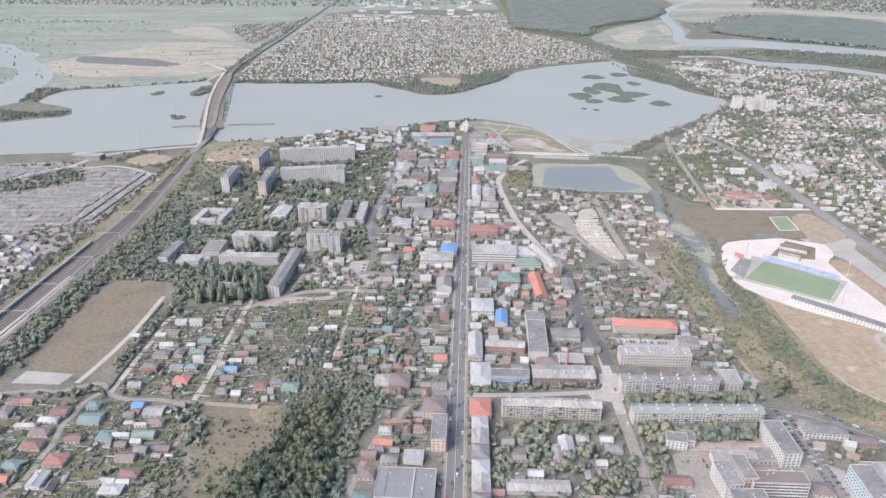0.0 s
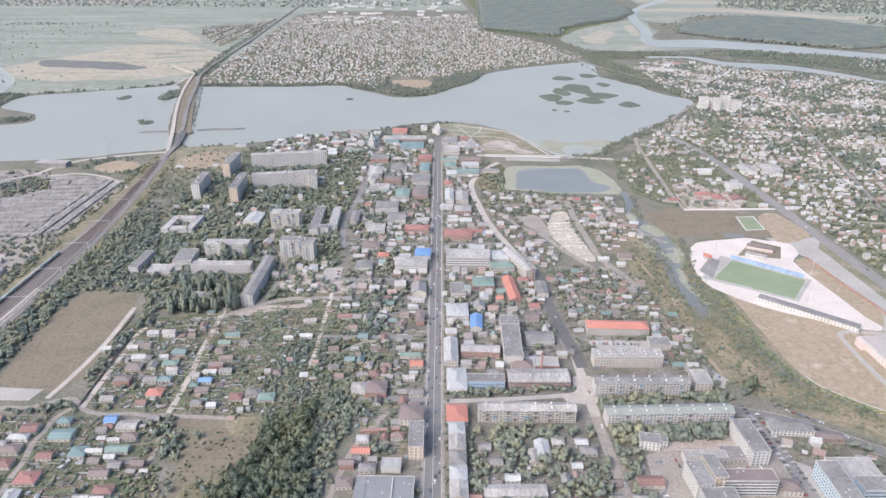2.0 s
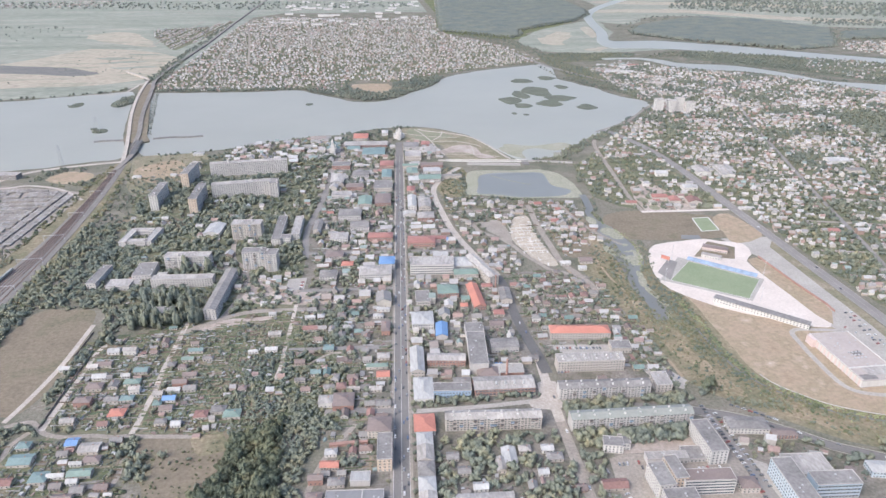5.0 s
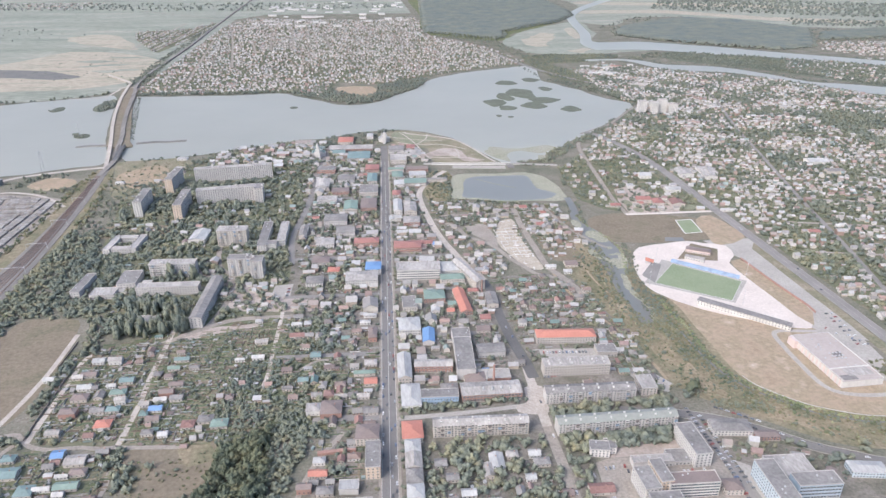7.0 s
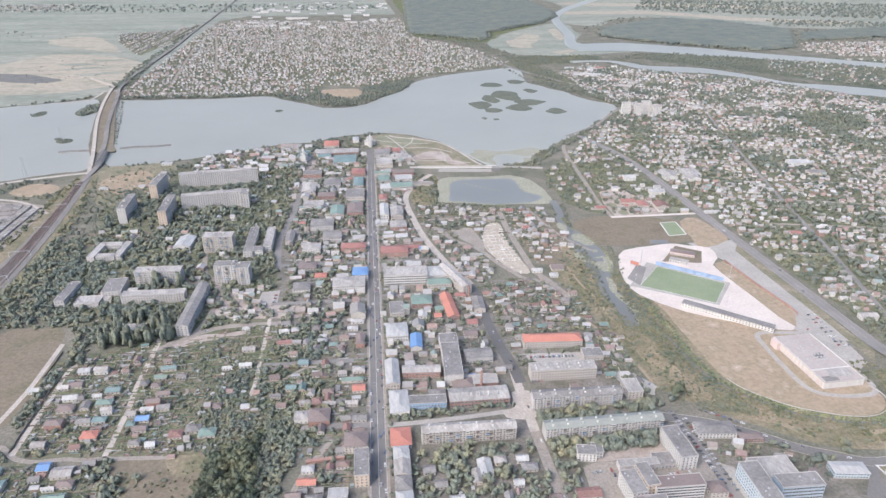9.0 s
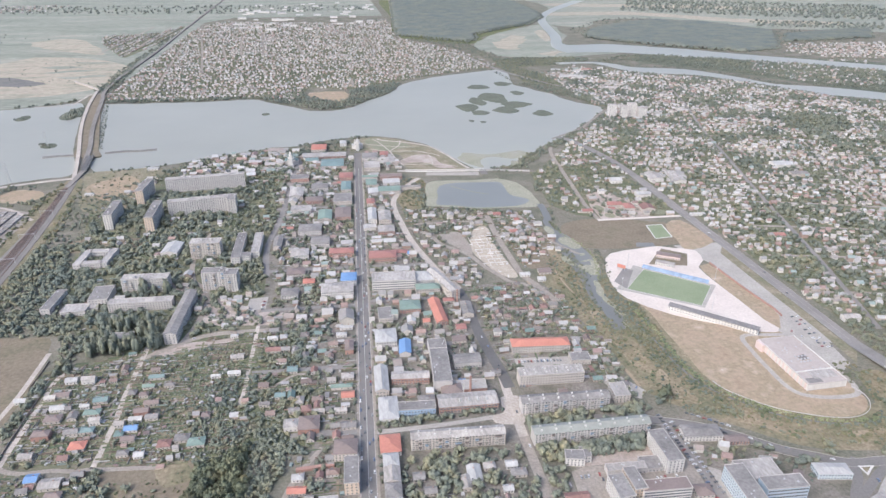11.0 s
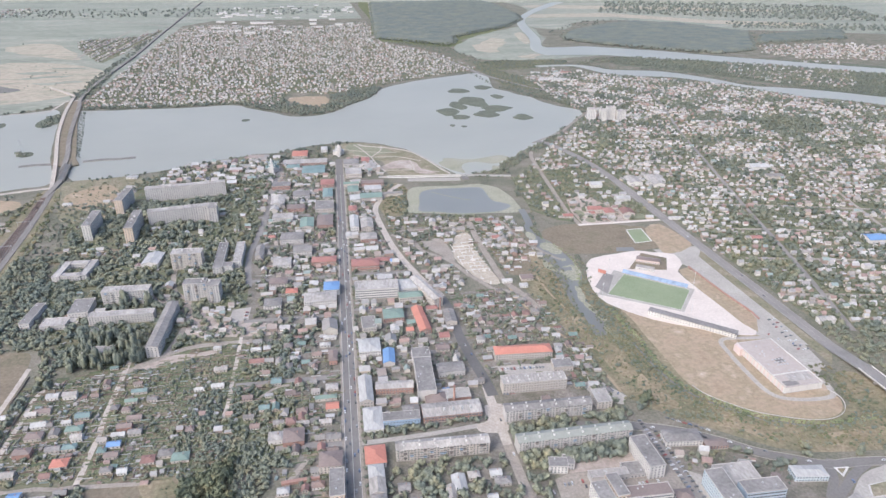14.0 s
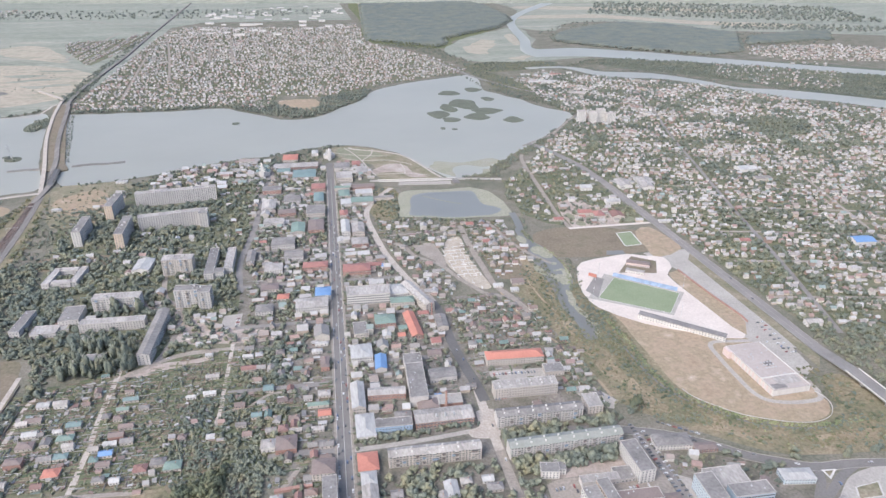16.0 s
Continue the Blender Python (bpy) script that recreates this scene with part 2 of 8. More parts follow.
TRUNK_M = painted("bark", [(0.16, 0.125, 0.095)], "", 0.95, 0.1, 3.0, 0.3)
# leaf colours lifted and greyed in place of haze; near trees keep darker ones
HAZED_LEAVES = [(0.155, 0.175, 0.154), (0.17, 0.19, 0.16), (0.184, 0.2, 0.16), (0.2, 0.209, 0.16), (0.232, 0.222, 0.156)]
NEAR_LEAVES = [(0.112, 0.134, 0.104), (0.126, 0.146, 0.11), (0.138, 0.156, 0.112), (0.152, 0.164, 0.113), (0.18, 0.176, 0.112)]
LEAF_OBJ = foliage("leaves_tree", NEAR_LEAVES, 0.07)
LEAF_ISL = foliage("leaves_wood", HAZED_LEAVES, 0.075)
BUSH_M = foliage("leaves_dry_scrub", [(0.115, 0.136, 0.09), (0.14, 0.152, 0.098), (0.175, 0.17, 0.11), (0.225, 0.198, 0.135)], 0.05)
REEDLEAF_M = foliage("leaves_reed", [(0.19, 0.225, 0.125), (0.24, 0.265, 0.155), (0.31, 0.325, 0.21)], 0.05)
# distance haze is painted into the forest's leaf colours, pale and greyish
HAZED_PINE_M = foliage("leaves_hazed_forest", [(0.145, 0.162, 0.15), (0.16, 0.178, 0.16), (0.175, 0.19, 0.165)], 0.02)
# paler, greyer leaves for far trees: a slight haze mixed into the colour
HAZED_LEAF_M = foliage("leaves_hazed_trees", [(0.142, 0.16, 0.142), (0.155, 0.174, 0.15), (0.168, 0.182, 0.154), (0.184, 0.19, 0.155)])
STEEL_M = painted("grey_steel", [(0.42, 0.42, 0.42)], "", 0.5, 0.4, 1.0, 0.12)
DARKSTEEL_M = painted("dark_bridge_steel", [(0.17, 0.165, 0.16)], "", 0.6, 0.35, 1.0, 0.2)
RUST_M = painted("rusty_rail", [(0.3, 0.2, 0.15)], "", 0.6, 0.4, 1.0, 0.2)
KERB_M = painted("pale_kerb", [(0.58, 0.56, 0.53)], "", 0.85, 0.2)
PARAPET_M = painted("worn_parapet", [(0.47, 0.445, 0.425)], "", 0.85, 0.2, 0.6, 0.2)
BED_M = painted("garden_bed", [(0.13, 0.15, 0.09), (0.2, 0.165, 0.125), (0.16, 0.175, 0.105), (0.25, 0.215, 0.165), (0.115, 0.14, 0.09), (0.19, 0.19, 0.12), (0.15, 0.12, 0.095)], "island", 0.95, 0.1, 1.2, 0.35)
CAR_M = painted("car_paint", [(0.6, 0.6, 0.6), (0.12, 0.12, 0.13), (0.45, 0.45, 0.47), (0.2, 0.21, 0.22), (0.3, 0.31, 0.33), (0.3, 0.07, 0.06), (0.65, 0.65, 0.65), (0.12, 0.16, 0.26), (0.08, 0.08, 0.09)], "object", 0.3, 0.5, 0.5, 0.05)
TYRE_M = painted("tyre_rubber", [(0.03, 0.03, 0.03)], "", 0.9, 0.2)

# ---------------------------------------------------------------- mesh helpers


def mesh_of(name, verts, faces, mats, which=None):
    me = bpy.data.meshes.new(name)
    me.from_pydata([tuple(v) for v in verts], [], [tuple(f) for f in faces])
    for m in mats:
        me.materials.append(m)
    if which is not None:
        me.polygons.foreach_set("material_index", which)
    me.update()
    return me


class Shape:
    """Collects boxes, prisms and the like into one mesh."""

    def __init__(self):
        self.v, self.f, self.k = [], [], []

    def add(self, verts, faces, k=0):
        n = len(self.v)
        self.v += [tuple(v) for v in verts]
        self.f += [tuple(n + i for i in f) for f in faces]
        self.k += [k] * len(faces)
        return self

    def box(self, x0, x1, y0, y1, z0, z1, k=0):
        return self.add([(x0, y0, z0), (x1, y0, z0), (x1, y1, z0), (x0, y1, z0), (x0, y0, z1), (x1, y0, z1), (x1, y1, z1), (x0, y1, z1)],
                        [(3, 2, 1, 0), (4, 5, 6, 7), (0, 1, 5, 4), (1, 2, 6, 5), (2, 3, 7, 6), (3, 0, 4, 7)], k)

    def gable(self, lx, ly, z0, rise, over=0.4, k=0, thick=0.18, ridge="x"):
        """A pitched roof over lx by ly with its ridge along x or y, as two slabs with thickness."""
        a, b = (lx / 2 + over, ly / 2 + over)
        if ridge == "y":
            a, b = b, a
        pts = []
        for dz in (0.0, thick):
            for x in (-a, a):
                pts += [(x, -b, z0 + dz - over * rise / (b or 1)), (x, 0, z0 + rise + dz), (x, b, z0 + dz - over * rise / (b or 1))]
        if ridge == "y":
            pts = [(-y, x, z) for x, y, z in pts]
        fs = [(0, 1, 4, 3), (1, 2, 5, 4), (6, 9, 10, 7), (7, 10, 11, 8), (0, 3, 9, 6), (2, 8, 11, 5), (0, 6, 7, 1), (1, 7, 8, 2), (3, 4, 10, 9), (4, 5, 11, 10)]
        return self.add(pts, fs, k)

    def hip(self, lx, ly, z0, rise, over=0.4, k=0):
        a, b = lx / 2 + over, ly / 2 + over
        r = max(0.3, a - b) if a > b else 0.0
        s = 0.0 if a > b else max(0.3, b - a)
        pts = [(-a, -b, z0), (a, -b, z0), (a, b, z0), (-a, b, z0), (-r, -s, z0 + rise), (r, s, z0 + rise), (-a, -b, z0 - .15), (a, -b, z0 - .15), (a, b, z0 - .15), (-a, b, z0 - .15)]
        if a > b:
            fs = [(0, 1, 5, 4), (1, 2, 5), (2, 3, 4, 5), (3, 0, 4)]
        else:
            fs = [(0, 1, 4), (1, 2, 5, 4), (2, 3, 5), (3, 0, 4, 5)]
        return self.add(pts, fs + [(0, 6, 7, 1), (1, 7, 8, 2), (2, 8, 9, 3), (3, 9, 6, 0), (9, 8, 7, 6)], k)

    def prism(self, n, r0, r1, z0, z1, x=0, y=0, k=0):
        pts = [(x + r * math.cos(2 * math.pi * i / n), y + r * math.sin(2 * math.pi * i / n), z) for r, z in ((r0, z0), (r1, z1)) for i in range(n)]
        return self.add(pts, [(i, (i + 1) % n, n + (i + 1) % n, n + i) for i in range(n)] + [tuple(range(n, 2 * n)), tuple(range(n - 1, -1, -1))], k)

    def mesh(self, name, *mats):
        return mesh_of(name, self.v, self.f, mats, self.k)


def part(name, mesh, parent, label="", at=None):
    ob = new(name, mesh)
    ob.parent = parent
    if at is not None:
        ob.matrix_basis = at
    if label:
        tagged(ob, label)
    return ob


def merged(name, protos, places, mats, smooth=False):
    """One mesh out of many placed copies. protos: (verts, faces, material numbers); places: for each proto an array of rows x, y, z, sx, sy, sz, turn."""
    V, LV, LT, MI = [], [], [], []
    base = 0
    for (verts, faces, ks), pl in zip(protos, places):
        pl = np.asarray(pl, float).reshape(-1, 7)
        if not len(pl):
            continue
        v = np.asarray(verts, float)
        c, s = np.cos(pl[:, 6])[:, None], np.sin(pl[:, 6])[:, None]
        x, y, z = v[None, :, 0] * pl[:, 3:4], v[None, :, 1] * pl[:, 4:5], v[None, :, 2] * pl[:, 5:6]
        w = np.stack([x * c - y * s + pl[:, 0:1], x * s + y * c + pl[:, 1:2], z + pl[:, 2:3]], -1)
        tot = np.array([len(f) for f in faces])
        idx = np.concatenate([np.array(f) for f in faces])
        n = len(pl)
        LV.append((idx[None, :] + (base + np.arange(n) * len(v))[:, None]).ravel())
        LT.append(np.tile(tot, n))
        MI.append(np.tile(np.array(ks), n))
        V.append(w.reshape(-1, 3))
        base += n * len(v)
    V, LV, LT, MI = np.concatenate(V), np.concatenate(LV), np.concatenate(LT), np.concatenate(MI)
    me = bpy.data.meshes.new(name)
    me.vertices.add(len(V))
    me.vertices.foreach_set("co", V.ravel())
    me.loops.add(len(LV))
    me.loops.foreach_set("vertex_index", LV.astype(np.int32))
    me.polygons.add(len(LT))
    me.polygons.foreach_set("loop_start", np.concatenate([[0], np.cumsum(LT)[:-1]]).astype(np.int32))
    for m in mats:
        me.materials.append(m)
    me.polygons.foreach_set("material_index", MI.astype(np.int32))
    me.polygons.foreach_set("use_smooth", np.full(len(LT), smooth))
    me.update(calc_edges=True)
    return me


def curve_through(pts, closed=False, steps=5):
    """A Catmull-Rom curve through plan points."""
    p = [np.array(q, float) for q in pts]
    n = len(p)
    out = []
    for i in range(n if closed else n - 1):
        a, b, c, d = (p[(i + k) % n] if closed else p[min(max(i + k, 0), n - 1)] for k in (-1, 0, 1, 2))
        for s in range(steps):
            t = s / steps
            out.append(0.5 * (2 * b + (c - a) * t + (2 * a - 5 * b + 4 * c - d) * t * t + (3 * b - a - 3 * c + d) * t ** 3))
    if not closed:
        out.append(p[-1])
    return out


# ---------------------------------------------------------------- plan of what is taken (3 m cells)
CELL, GX0, GY0, GNX, GNY = 3.0, -1600.0, 250.0, 1400, 1750
taken = np.zeros((GNX, GNY), bool)


def inside(poly, x, y):
    r = np.zeros(np.shape(x), bool)
    q = poly[-1]
    for p in poly:
        if p[1] != q[1]:
            r ^= ((p[1] > y) != (q[1] > y)) & (x < (q[0] - p[0]) * (y - p[1]) / (q[1] - p[1]) + p[0])
        q = p
    return r


def cells(poly):
    xs, ys = [p[0] for p in poly], [p[1] for p in poly]
    i0, i1 = max(0, int((min(xs) - GX0) / CELL)), min(GNX, int((max(xs) - GX0) / CELL) + 2)
    j0, j1 = max(0, int((min(ys) - GY0) / CELL)), min(GNY, int((max(ys) - GY0) / CELL) + 2)
    if i1 <= i0 or j1 <= j0:
        return None
    gx, gy = np.meshgrid(GX0 + (np.arange(i0, i1) + .5) * CELL, GY0 + (np.arange(j0, j1) + .5) * CELL, indexing="ij")
    return (slice(i0, i1), slice(j0, j1)), inside(poly, gx, gy)


def take(poly):
    got = cells(poly)
    if got:
        taken[got[0]] |= got[1]


def take_line(pts, width):
    for a, b in zip(pts[:-1], pts[1:]):
        a, b = np.array(a, float), np.array(b, float)
        d = b - a
        l = np.hypot(*d) or 1.0
        d, n = d / l, np.array([-d[1], d[0]]) / l * width / 2
        take([a + n - d, a - n - d, b - n + d, b + n + d])


def take_box(x, y, lx, ly, turn, grow=2.0):
    c, s = math.cos(radians(turn)), math.sin(radians(turn))
    a, b = lx / 2 + grow, ly / 2 + grow
    take([(x + u * c - v * s, y + u * s + v * c) for u, v in ((-a, -b), (a, -b), (a, b), (-a, b))])


def is_free(x, y):
    i, j = int((x - GX0) / CELL), int((y - GY0) / CELL)
    return not (0 <= i < GNX and 0 <= j < GNY) or not taken[i, j]


def sheet(name, pts, z, material, label, smooth=4, rough=0.0, kind="structure", category="ground", mark=True):
    """A flat piece of ground, water or paving with a curved outline."""
    out = curve_through(pts, True, smooth) if smooth else [np.array(p, float) for p in pts]
    if rough:
        out = [p + rough * np.array([noise.noise((p[0] * .02, p[1] * .02, 3)), noise.noise((p[0] * .02, p[1] * .02, 9))]) * 2 for p in out]
    if mark:
        take(out)
    n = len(out)
    area = sum(out[i - 1][0] * out[i][1] - out[i][0] * out[i - 1][1] for i in range(n))
    if area < 0:
        out.reverse()
    ob = new(name, mesh_of(name, [(p[0], p[1], z) for p in out] + [(p[0], p[1], -0.4) for p in out],
                           [tuple(range(n))] + [(i, n + i, n + (i + 1) % n, (i + 1) % n) for i in range(n)], [material]))
    return tagged(ob, label, category, kind=kind)


def ribbon(name, pts, width, z, material, label, smooth=5, category="road", mark=True, end=None, ramp=0.0):
    """A road along plan points, with a small step down at its edges."""
    c = curve_through(pts, False, smooth) if smooth else [np.array(p, float) for p in pts]
    if mark:
        take_line(c, width + 3)
    v, f, top, run = [], [], z, 0.0
    for i, p in enumerate(c):
        d = c[min(i + 1, len(c) - 1)] - c[max(i - 1, 0)]
        run += np.hypot(*(p - c[max(i - 1, 0)]))
        z = min(top, 0.7 + (top - 0.7) * run / ramp) if ramp else top
        w = width if end is None else width + (end - width) * max(0.0, (i / len(c) - .55) / .45)
        nrm = np.array([-d[1], d[0]]) / (np.hypot(*d) or 1) * w / 2
        a, b = p + nrm, p - nrm
        v += [(a[0], a[1], -0.4), (a[0], a[1], z), (b[0], b[1], z), (b[0], b[1], -0.4)]
        if i:
            o = 4 * i
            f += [(o - 4, o - 3, o + 1, o), (o - 3, o - 2, o + 2, o + 1), (o - 2, o - 1, o + 3, o + 2)]
    return tagged(new(name, mesh_of(name, v, f, [material])), label, category, kind="structure")

# ---------------------------------------------------------------- the land, from the ground sheet up
tagged(new("ground", mesh_of("ground", [(-7000, -2500, 0), (7000, -2500, 0), (7000, 9000, 0), (-7000, 9000, 0)], [(0, 1, 2, 3)], [GROUND])),
       "dusty town ground with sparse grass and bare earth", "ground", kind="structure")
sheet("meadow", [(-2400, 2950), (-1290, 2020), (-963, 1960), (-767, 2020), (-690, 2150), (-700, 2600), (-1000, 3382), (-720, 3700), (-800, 5600), (-4200, 5600)], 0.08, MEADOW_M,
      "flat green flood meadow across the lake", mark=True)
sheet("village_green", [(-1110, 3380), (-880, 2800), (-700, 2500), (-650, 2300), (-630, 2700), (-630, 3900), (-500, 4100), (330, 4100), (330, 5600), (-2400, 5600), (-2400, 4300)], 0.04, MEADOW_M, "green land round the far villages", smooth=1, mark=False)
sheet("stubble_field", [(-1203, 2647), (-1107, 2857), (-901, 2789), (-737, 2665), (-692, 2520), (-700, 2229), (-833, 2124), (-980, 2107), (-1180, 2130), (-1393, 2300)], 0.14, DRY_M,
      "tan mown hay field on the far bank", rough=12, category="field", smooth=2)
for pts in ([(-1000, 2620), (-900, 2640), (-860, 2600), (-930, 2590)], [(-960, 2520), (-820, 2560), (-800, 2530), (-900, 2500)], [(-900, 2720), (-790, 2700), (-800, 2670), (-890, 2690)], [(-880, 2420), (-760, 2450), (-750, 2420), (-850, 2390)]):
    sheet("green_strip", pts, 0.19, MEADOW_M, "strip of uncut grass in the hay field", rough=10, category="field", mark=False)
sheet("burnt_field", [(-1300, 2500), (-1123, 2465), (-1001, 2418), (-883, 2316), (-957, 2285), (-1070, 2318), (-1250, 2370)], 0.2, BURN_M, "dark burnt strip in the tan field", rough=6, category="field")
sheet("dry_field", [(-1259, 3257), (-1142, 3366), (-1017, 3224), (-857, 2891), (-965, 2934), (-1141, 3078)], 0.14, DRY_M, "pale dry grass patch beyond the meadow", rough=10, category="field")
sheet("marsh", [(625, 2760), (649, 3000), (886, 3340), (1090, 3556), (1160, 3500), (1110, 3130), (1020, 2850), (1250, 2830), (1330, 2740), (1140, 2620), (1000, 2570), (801, 2570), (681, 2600)], 0.08, MEADOW_M,
      "pale reedy marsh beside the far river", rough=14, category="field")
for pts in ([(700, 2820), (760, 3020), (880, 3180), (900, 3080), (820, 2880), (780, 2780)], [(960, 3000), (985, 3200), (1040, 3350), (1050, 3250), (1000, 3000)], [(820, 2640), (900, 2700), (930, 2660), (880, 2610)]):
    sheet("dry_reeds", pts, 0.12, DRY_M, "tan patch of dry reeds in the marsh", rough=16, category="field", mark=False)
sheet("forest_floor", [(325, 3230), (433, 3090), (562, 2950), (660, 3010), (730, 3165), (920, 3392), (1120, 3681), (1270, 4101), (1240, 4859), (1180, 5600), (474, 5600), (361, 3907)], 0.1, WOODFLOOR_M,
      "dark floor of the far forest", rough=10, category="forest floor", mark=False)
sheet("far_bank_scrub", [(1140, 2420), (1300, 2250), (1480, 2010), (1600, 1830), (1900, 1500), (2400, 1700), (2000, 2300), (1620, 2380), (1500, 2500), (1300, 2620)], 0.08, REED_M, "scrubby flood plain along the river", rough=10, mark=False)
sheet("far_plain", [(1150, 3650), (1300, 3420), (1500, 3700), (1800, 3720), (1950, 3330), (2300, 3200), (3500, 3000), (4500, 5600), (1700, 5600), (1420, 4400)], 0.07, MEADOW_M, "hazy far plain of fields and woods", rough=20, mark=False)
for name, pts in (("pale_strip", [(1300, 3950), (1800, 3900), (2200, 3500), (2700, 3300), (2750, 3420), (2250, 3700), (1850, 4080), (1350, 4120)]),
                  ("pale_strip", [(1500, 4500), (2100, 4300), (2900, 4000), (2950, 4150), (2150, 4500), (1560, 4680)])):
    sheet(name, pts, 0.13, DRY_M, "pale stubble strip in the far plain", rough=12, category="field", mark=False)

# town yards and scrub
yard_z = 0.04
for pts in ([(18, 360), (34, 1290), (100, 1290), (100, 1000), (150, 800), (158, 600), (150, 520), (185, 480), (188, 360)], [(0, 400), (34, 1440), (-70, 1440), (-105, 1240), (-105, 720), (-60, 700), (-20, 560), (-70, 400)],
            [(190, 360), (196, 450), (180, 520), (165, 640), (240, 640), (300, 500), (306, 360)], [(310, 350), (310, 460), (440, 398), (450, 340)], [(160, 640), (165, 790), (240, 790), (285, 760), (300, 650)],
            [(390, 1220), (560, 1300), (580, 980), (440, 985), (380, 1050)]):
    yard_z += 0.004
    sheet("yard_ground", pts, yard_z, YARD_M, "grey dusty yards between the town buildings", smooth=1, mark=False)
sheet("quarter_ground", [(-385, 940), (-345, 790), (-300, 710), (-235, 690), (-100, 725), (-100, 1400), (-300, 1400), (-440, 1260), (-400, 1050)], 0.034, GARDEN_M, "worn grassy ground between the tall flats", smooth=1, mark=False)
for pts in ([(-318, 655), (-240, 700), (-100, 720), (-60, 715), (-35, 560), (-50, 505), (-140, 480), (-240, 498), (-316, 522)], [(-520, 505), (-340, 500), (-245, 492), (-226, 440), (-216, 330), (-560, 330)]):
    yard_z += 0.003
    sheet("garden_ground", pts, yard_z - .04, GARDEN_M, "overgrown garden ground with grass and bare beds", smooth=1, mark=False)
sheet("creek_scrub", [(290, 860), (345, 860), (368, 800), (385, 688), (385, 620), (388, 560), (400, 525), (430, 490), (480, 468), (530, 475), (545, 520), (575, 525), (600, 470), (600, 400), (520, 408), (436, 420), (392, 446), (345, 488), (306, 530), (300, 600), (285, 700), (270, 790)], 0.072, SCRUB_M,
      "dry grass and scrub along the creek", smooth=2, mark=False)
DRYBANK_M = earth("dry_bank_grass", [(0.3, (0.165, 0.155, 0.1)), (0.45, (0.235, 0.2, 0.138)), (0.58, (0.29, 0.242, 0.172)), (0.72, (0.36, 0.3, 0.225))], 0.03, 0.28, mottle=0.28)
for pts in ([(307, 705), (305, 640), (311, 590), (324, 560), (333, 572), (327, 610), (317, 653), (315, 700)], [(328, 556), (323, 523), (331, 507), (352, 502), (346, 526), (340, 552), (337, 568)],
            [(362, 474), (392, 463), (412, 440), (432, 436), (421, 462), (393, 480)], [(314, 880), (312, 806), (309, 748), (317, 748), (325, 831), (326, 890)],
            [(460, 436), (500, 424), (560, 420), (560, 432), (505, 436)]):
    sheet("dry_bank", pts, 0.098, DRYBANK_M, "yellowed dry grass on the creek bank", rough=6, mark=False, category="grass")

# water
sheet("lake", [(-477, 1384), (-361, 1400), (-285, 1427), (-219, 1461), (-148, 1488), (-80, 1502), (4, 1545), (97, 1553), (160, 1516), (206, 1467), (234, 1405), (255, 1344), (274, 1290), (299, 1272),
               (357, 1292), (401, 1342), (447, 1392), (521, 1461), (614, 1569), (685, 1659), (733, 1730), (720, 1773), (677, 1835), (646, 1946), (606, 2018), (577, 2110), (602, 2244), (596, 2341),
               (521, 2317), (372, 2251), (288, 2193), (226, 2135), (171, 2013), (106, 1920), (39, 1836), (-37, 1819), (-99, 1874), (-165, 1939), (-216, 1990), (-312, 1986), (-406, 1983), (-561, 1988),
               (-640, 1994), (-612, 1867), (-582, 1742), (-545, 1604), (-510, 1500)], 0.12, WATER_M, "calm grey lake under a hazy sky", rough=4, category="lake")
sheet("lake", [(-512, 1382), (-565, 1350), (-625, 1326), (-686, 1308), (-774, 1302), (-881, 1292), (-1100, 1280), (-1500, 1300), (-1400, 1560), (-1137, 1535), (-1034, 1549), (-969, 1574), (-907, 1611),
               (-919, 1657), (-970, 1707), (-1050, 1753), (-1074, 1850), (-1041, 1908), (-942, 1937), (-843, 1974), (-738, 2005), (-690, 2012), (-650, 1899), (-612, 1724), (-568, 1550)], 0.12, WATER_M,
      "calm grey lake arm west of the causeway", rough=4, category="lake")
sheet("oxbow", [(-2350, 2900), (-1795, 2825), (-1600, 2642), (-1482, 2545), (-1444, 2445), (-1239, 2170), (-1170, 2007), (-1137, 1851), (-1116, 1736), (-1250, 1695), (-1398, 1917), (-1367, 1996),
                (-1299, 1994), (-1334, 2126), (-1481, 2299), (-2100, 2394)], 0.16, WATER_M, "grey river bend among the meadows", rough=4, category="river")
sheet("far_river", [(836, 2445), (967, 2440), (1040, 2385), (1082, 2310), (1245, 2245), (1347, 2095), (1404, 1966), (1505, 1911), (1591, 1848), (1700, 1740), (1950, 1440), (1880, 1400), (1680, 1590), (1553, 1730), (1473, 1785), (1427, 1845), (1388, 1925), (1315, 2025), (1236, 2135), (1132, 2180), (1030, 2250), (967, 2405), (836, 2405)], 0.14, WATER_M,
      "wide grey river behind the houses", smooth=3, category="river")
sheet("far_river", [(2300, 1950), (1649, 2500), (1548, 2588), (1471, 2673), (1319, 2772), (1202, 2853), (1080, 2850), (1010, 2880), (1080, 3126), (1160, 3552), (1240, 3861), (1404, 4200), (1700, 4650), (2130, 5280), (2070, 5320), (1660, 4720), (1361, 4230), (1190, 3861), (1110, 3552), (1030, 3126), (940, 2822), (949, 2671), (993, 2660), (1141, 2640), (1236, 2589), (1322, 2522), (1411, 2469), (1562, 2395), (2270, 1860)], 0.14, WATER_M,
      "winding grey river through the marsh", smooth=3, category="river")
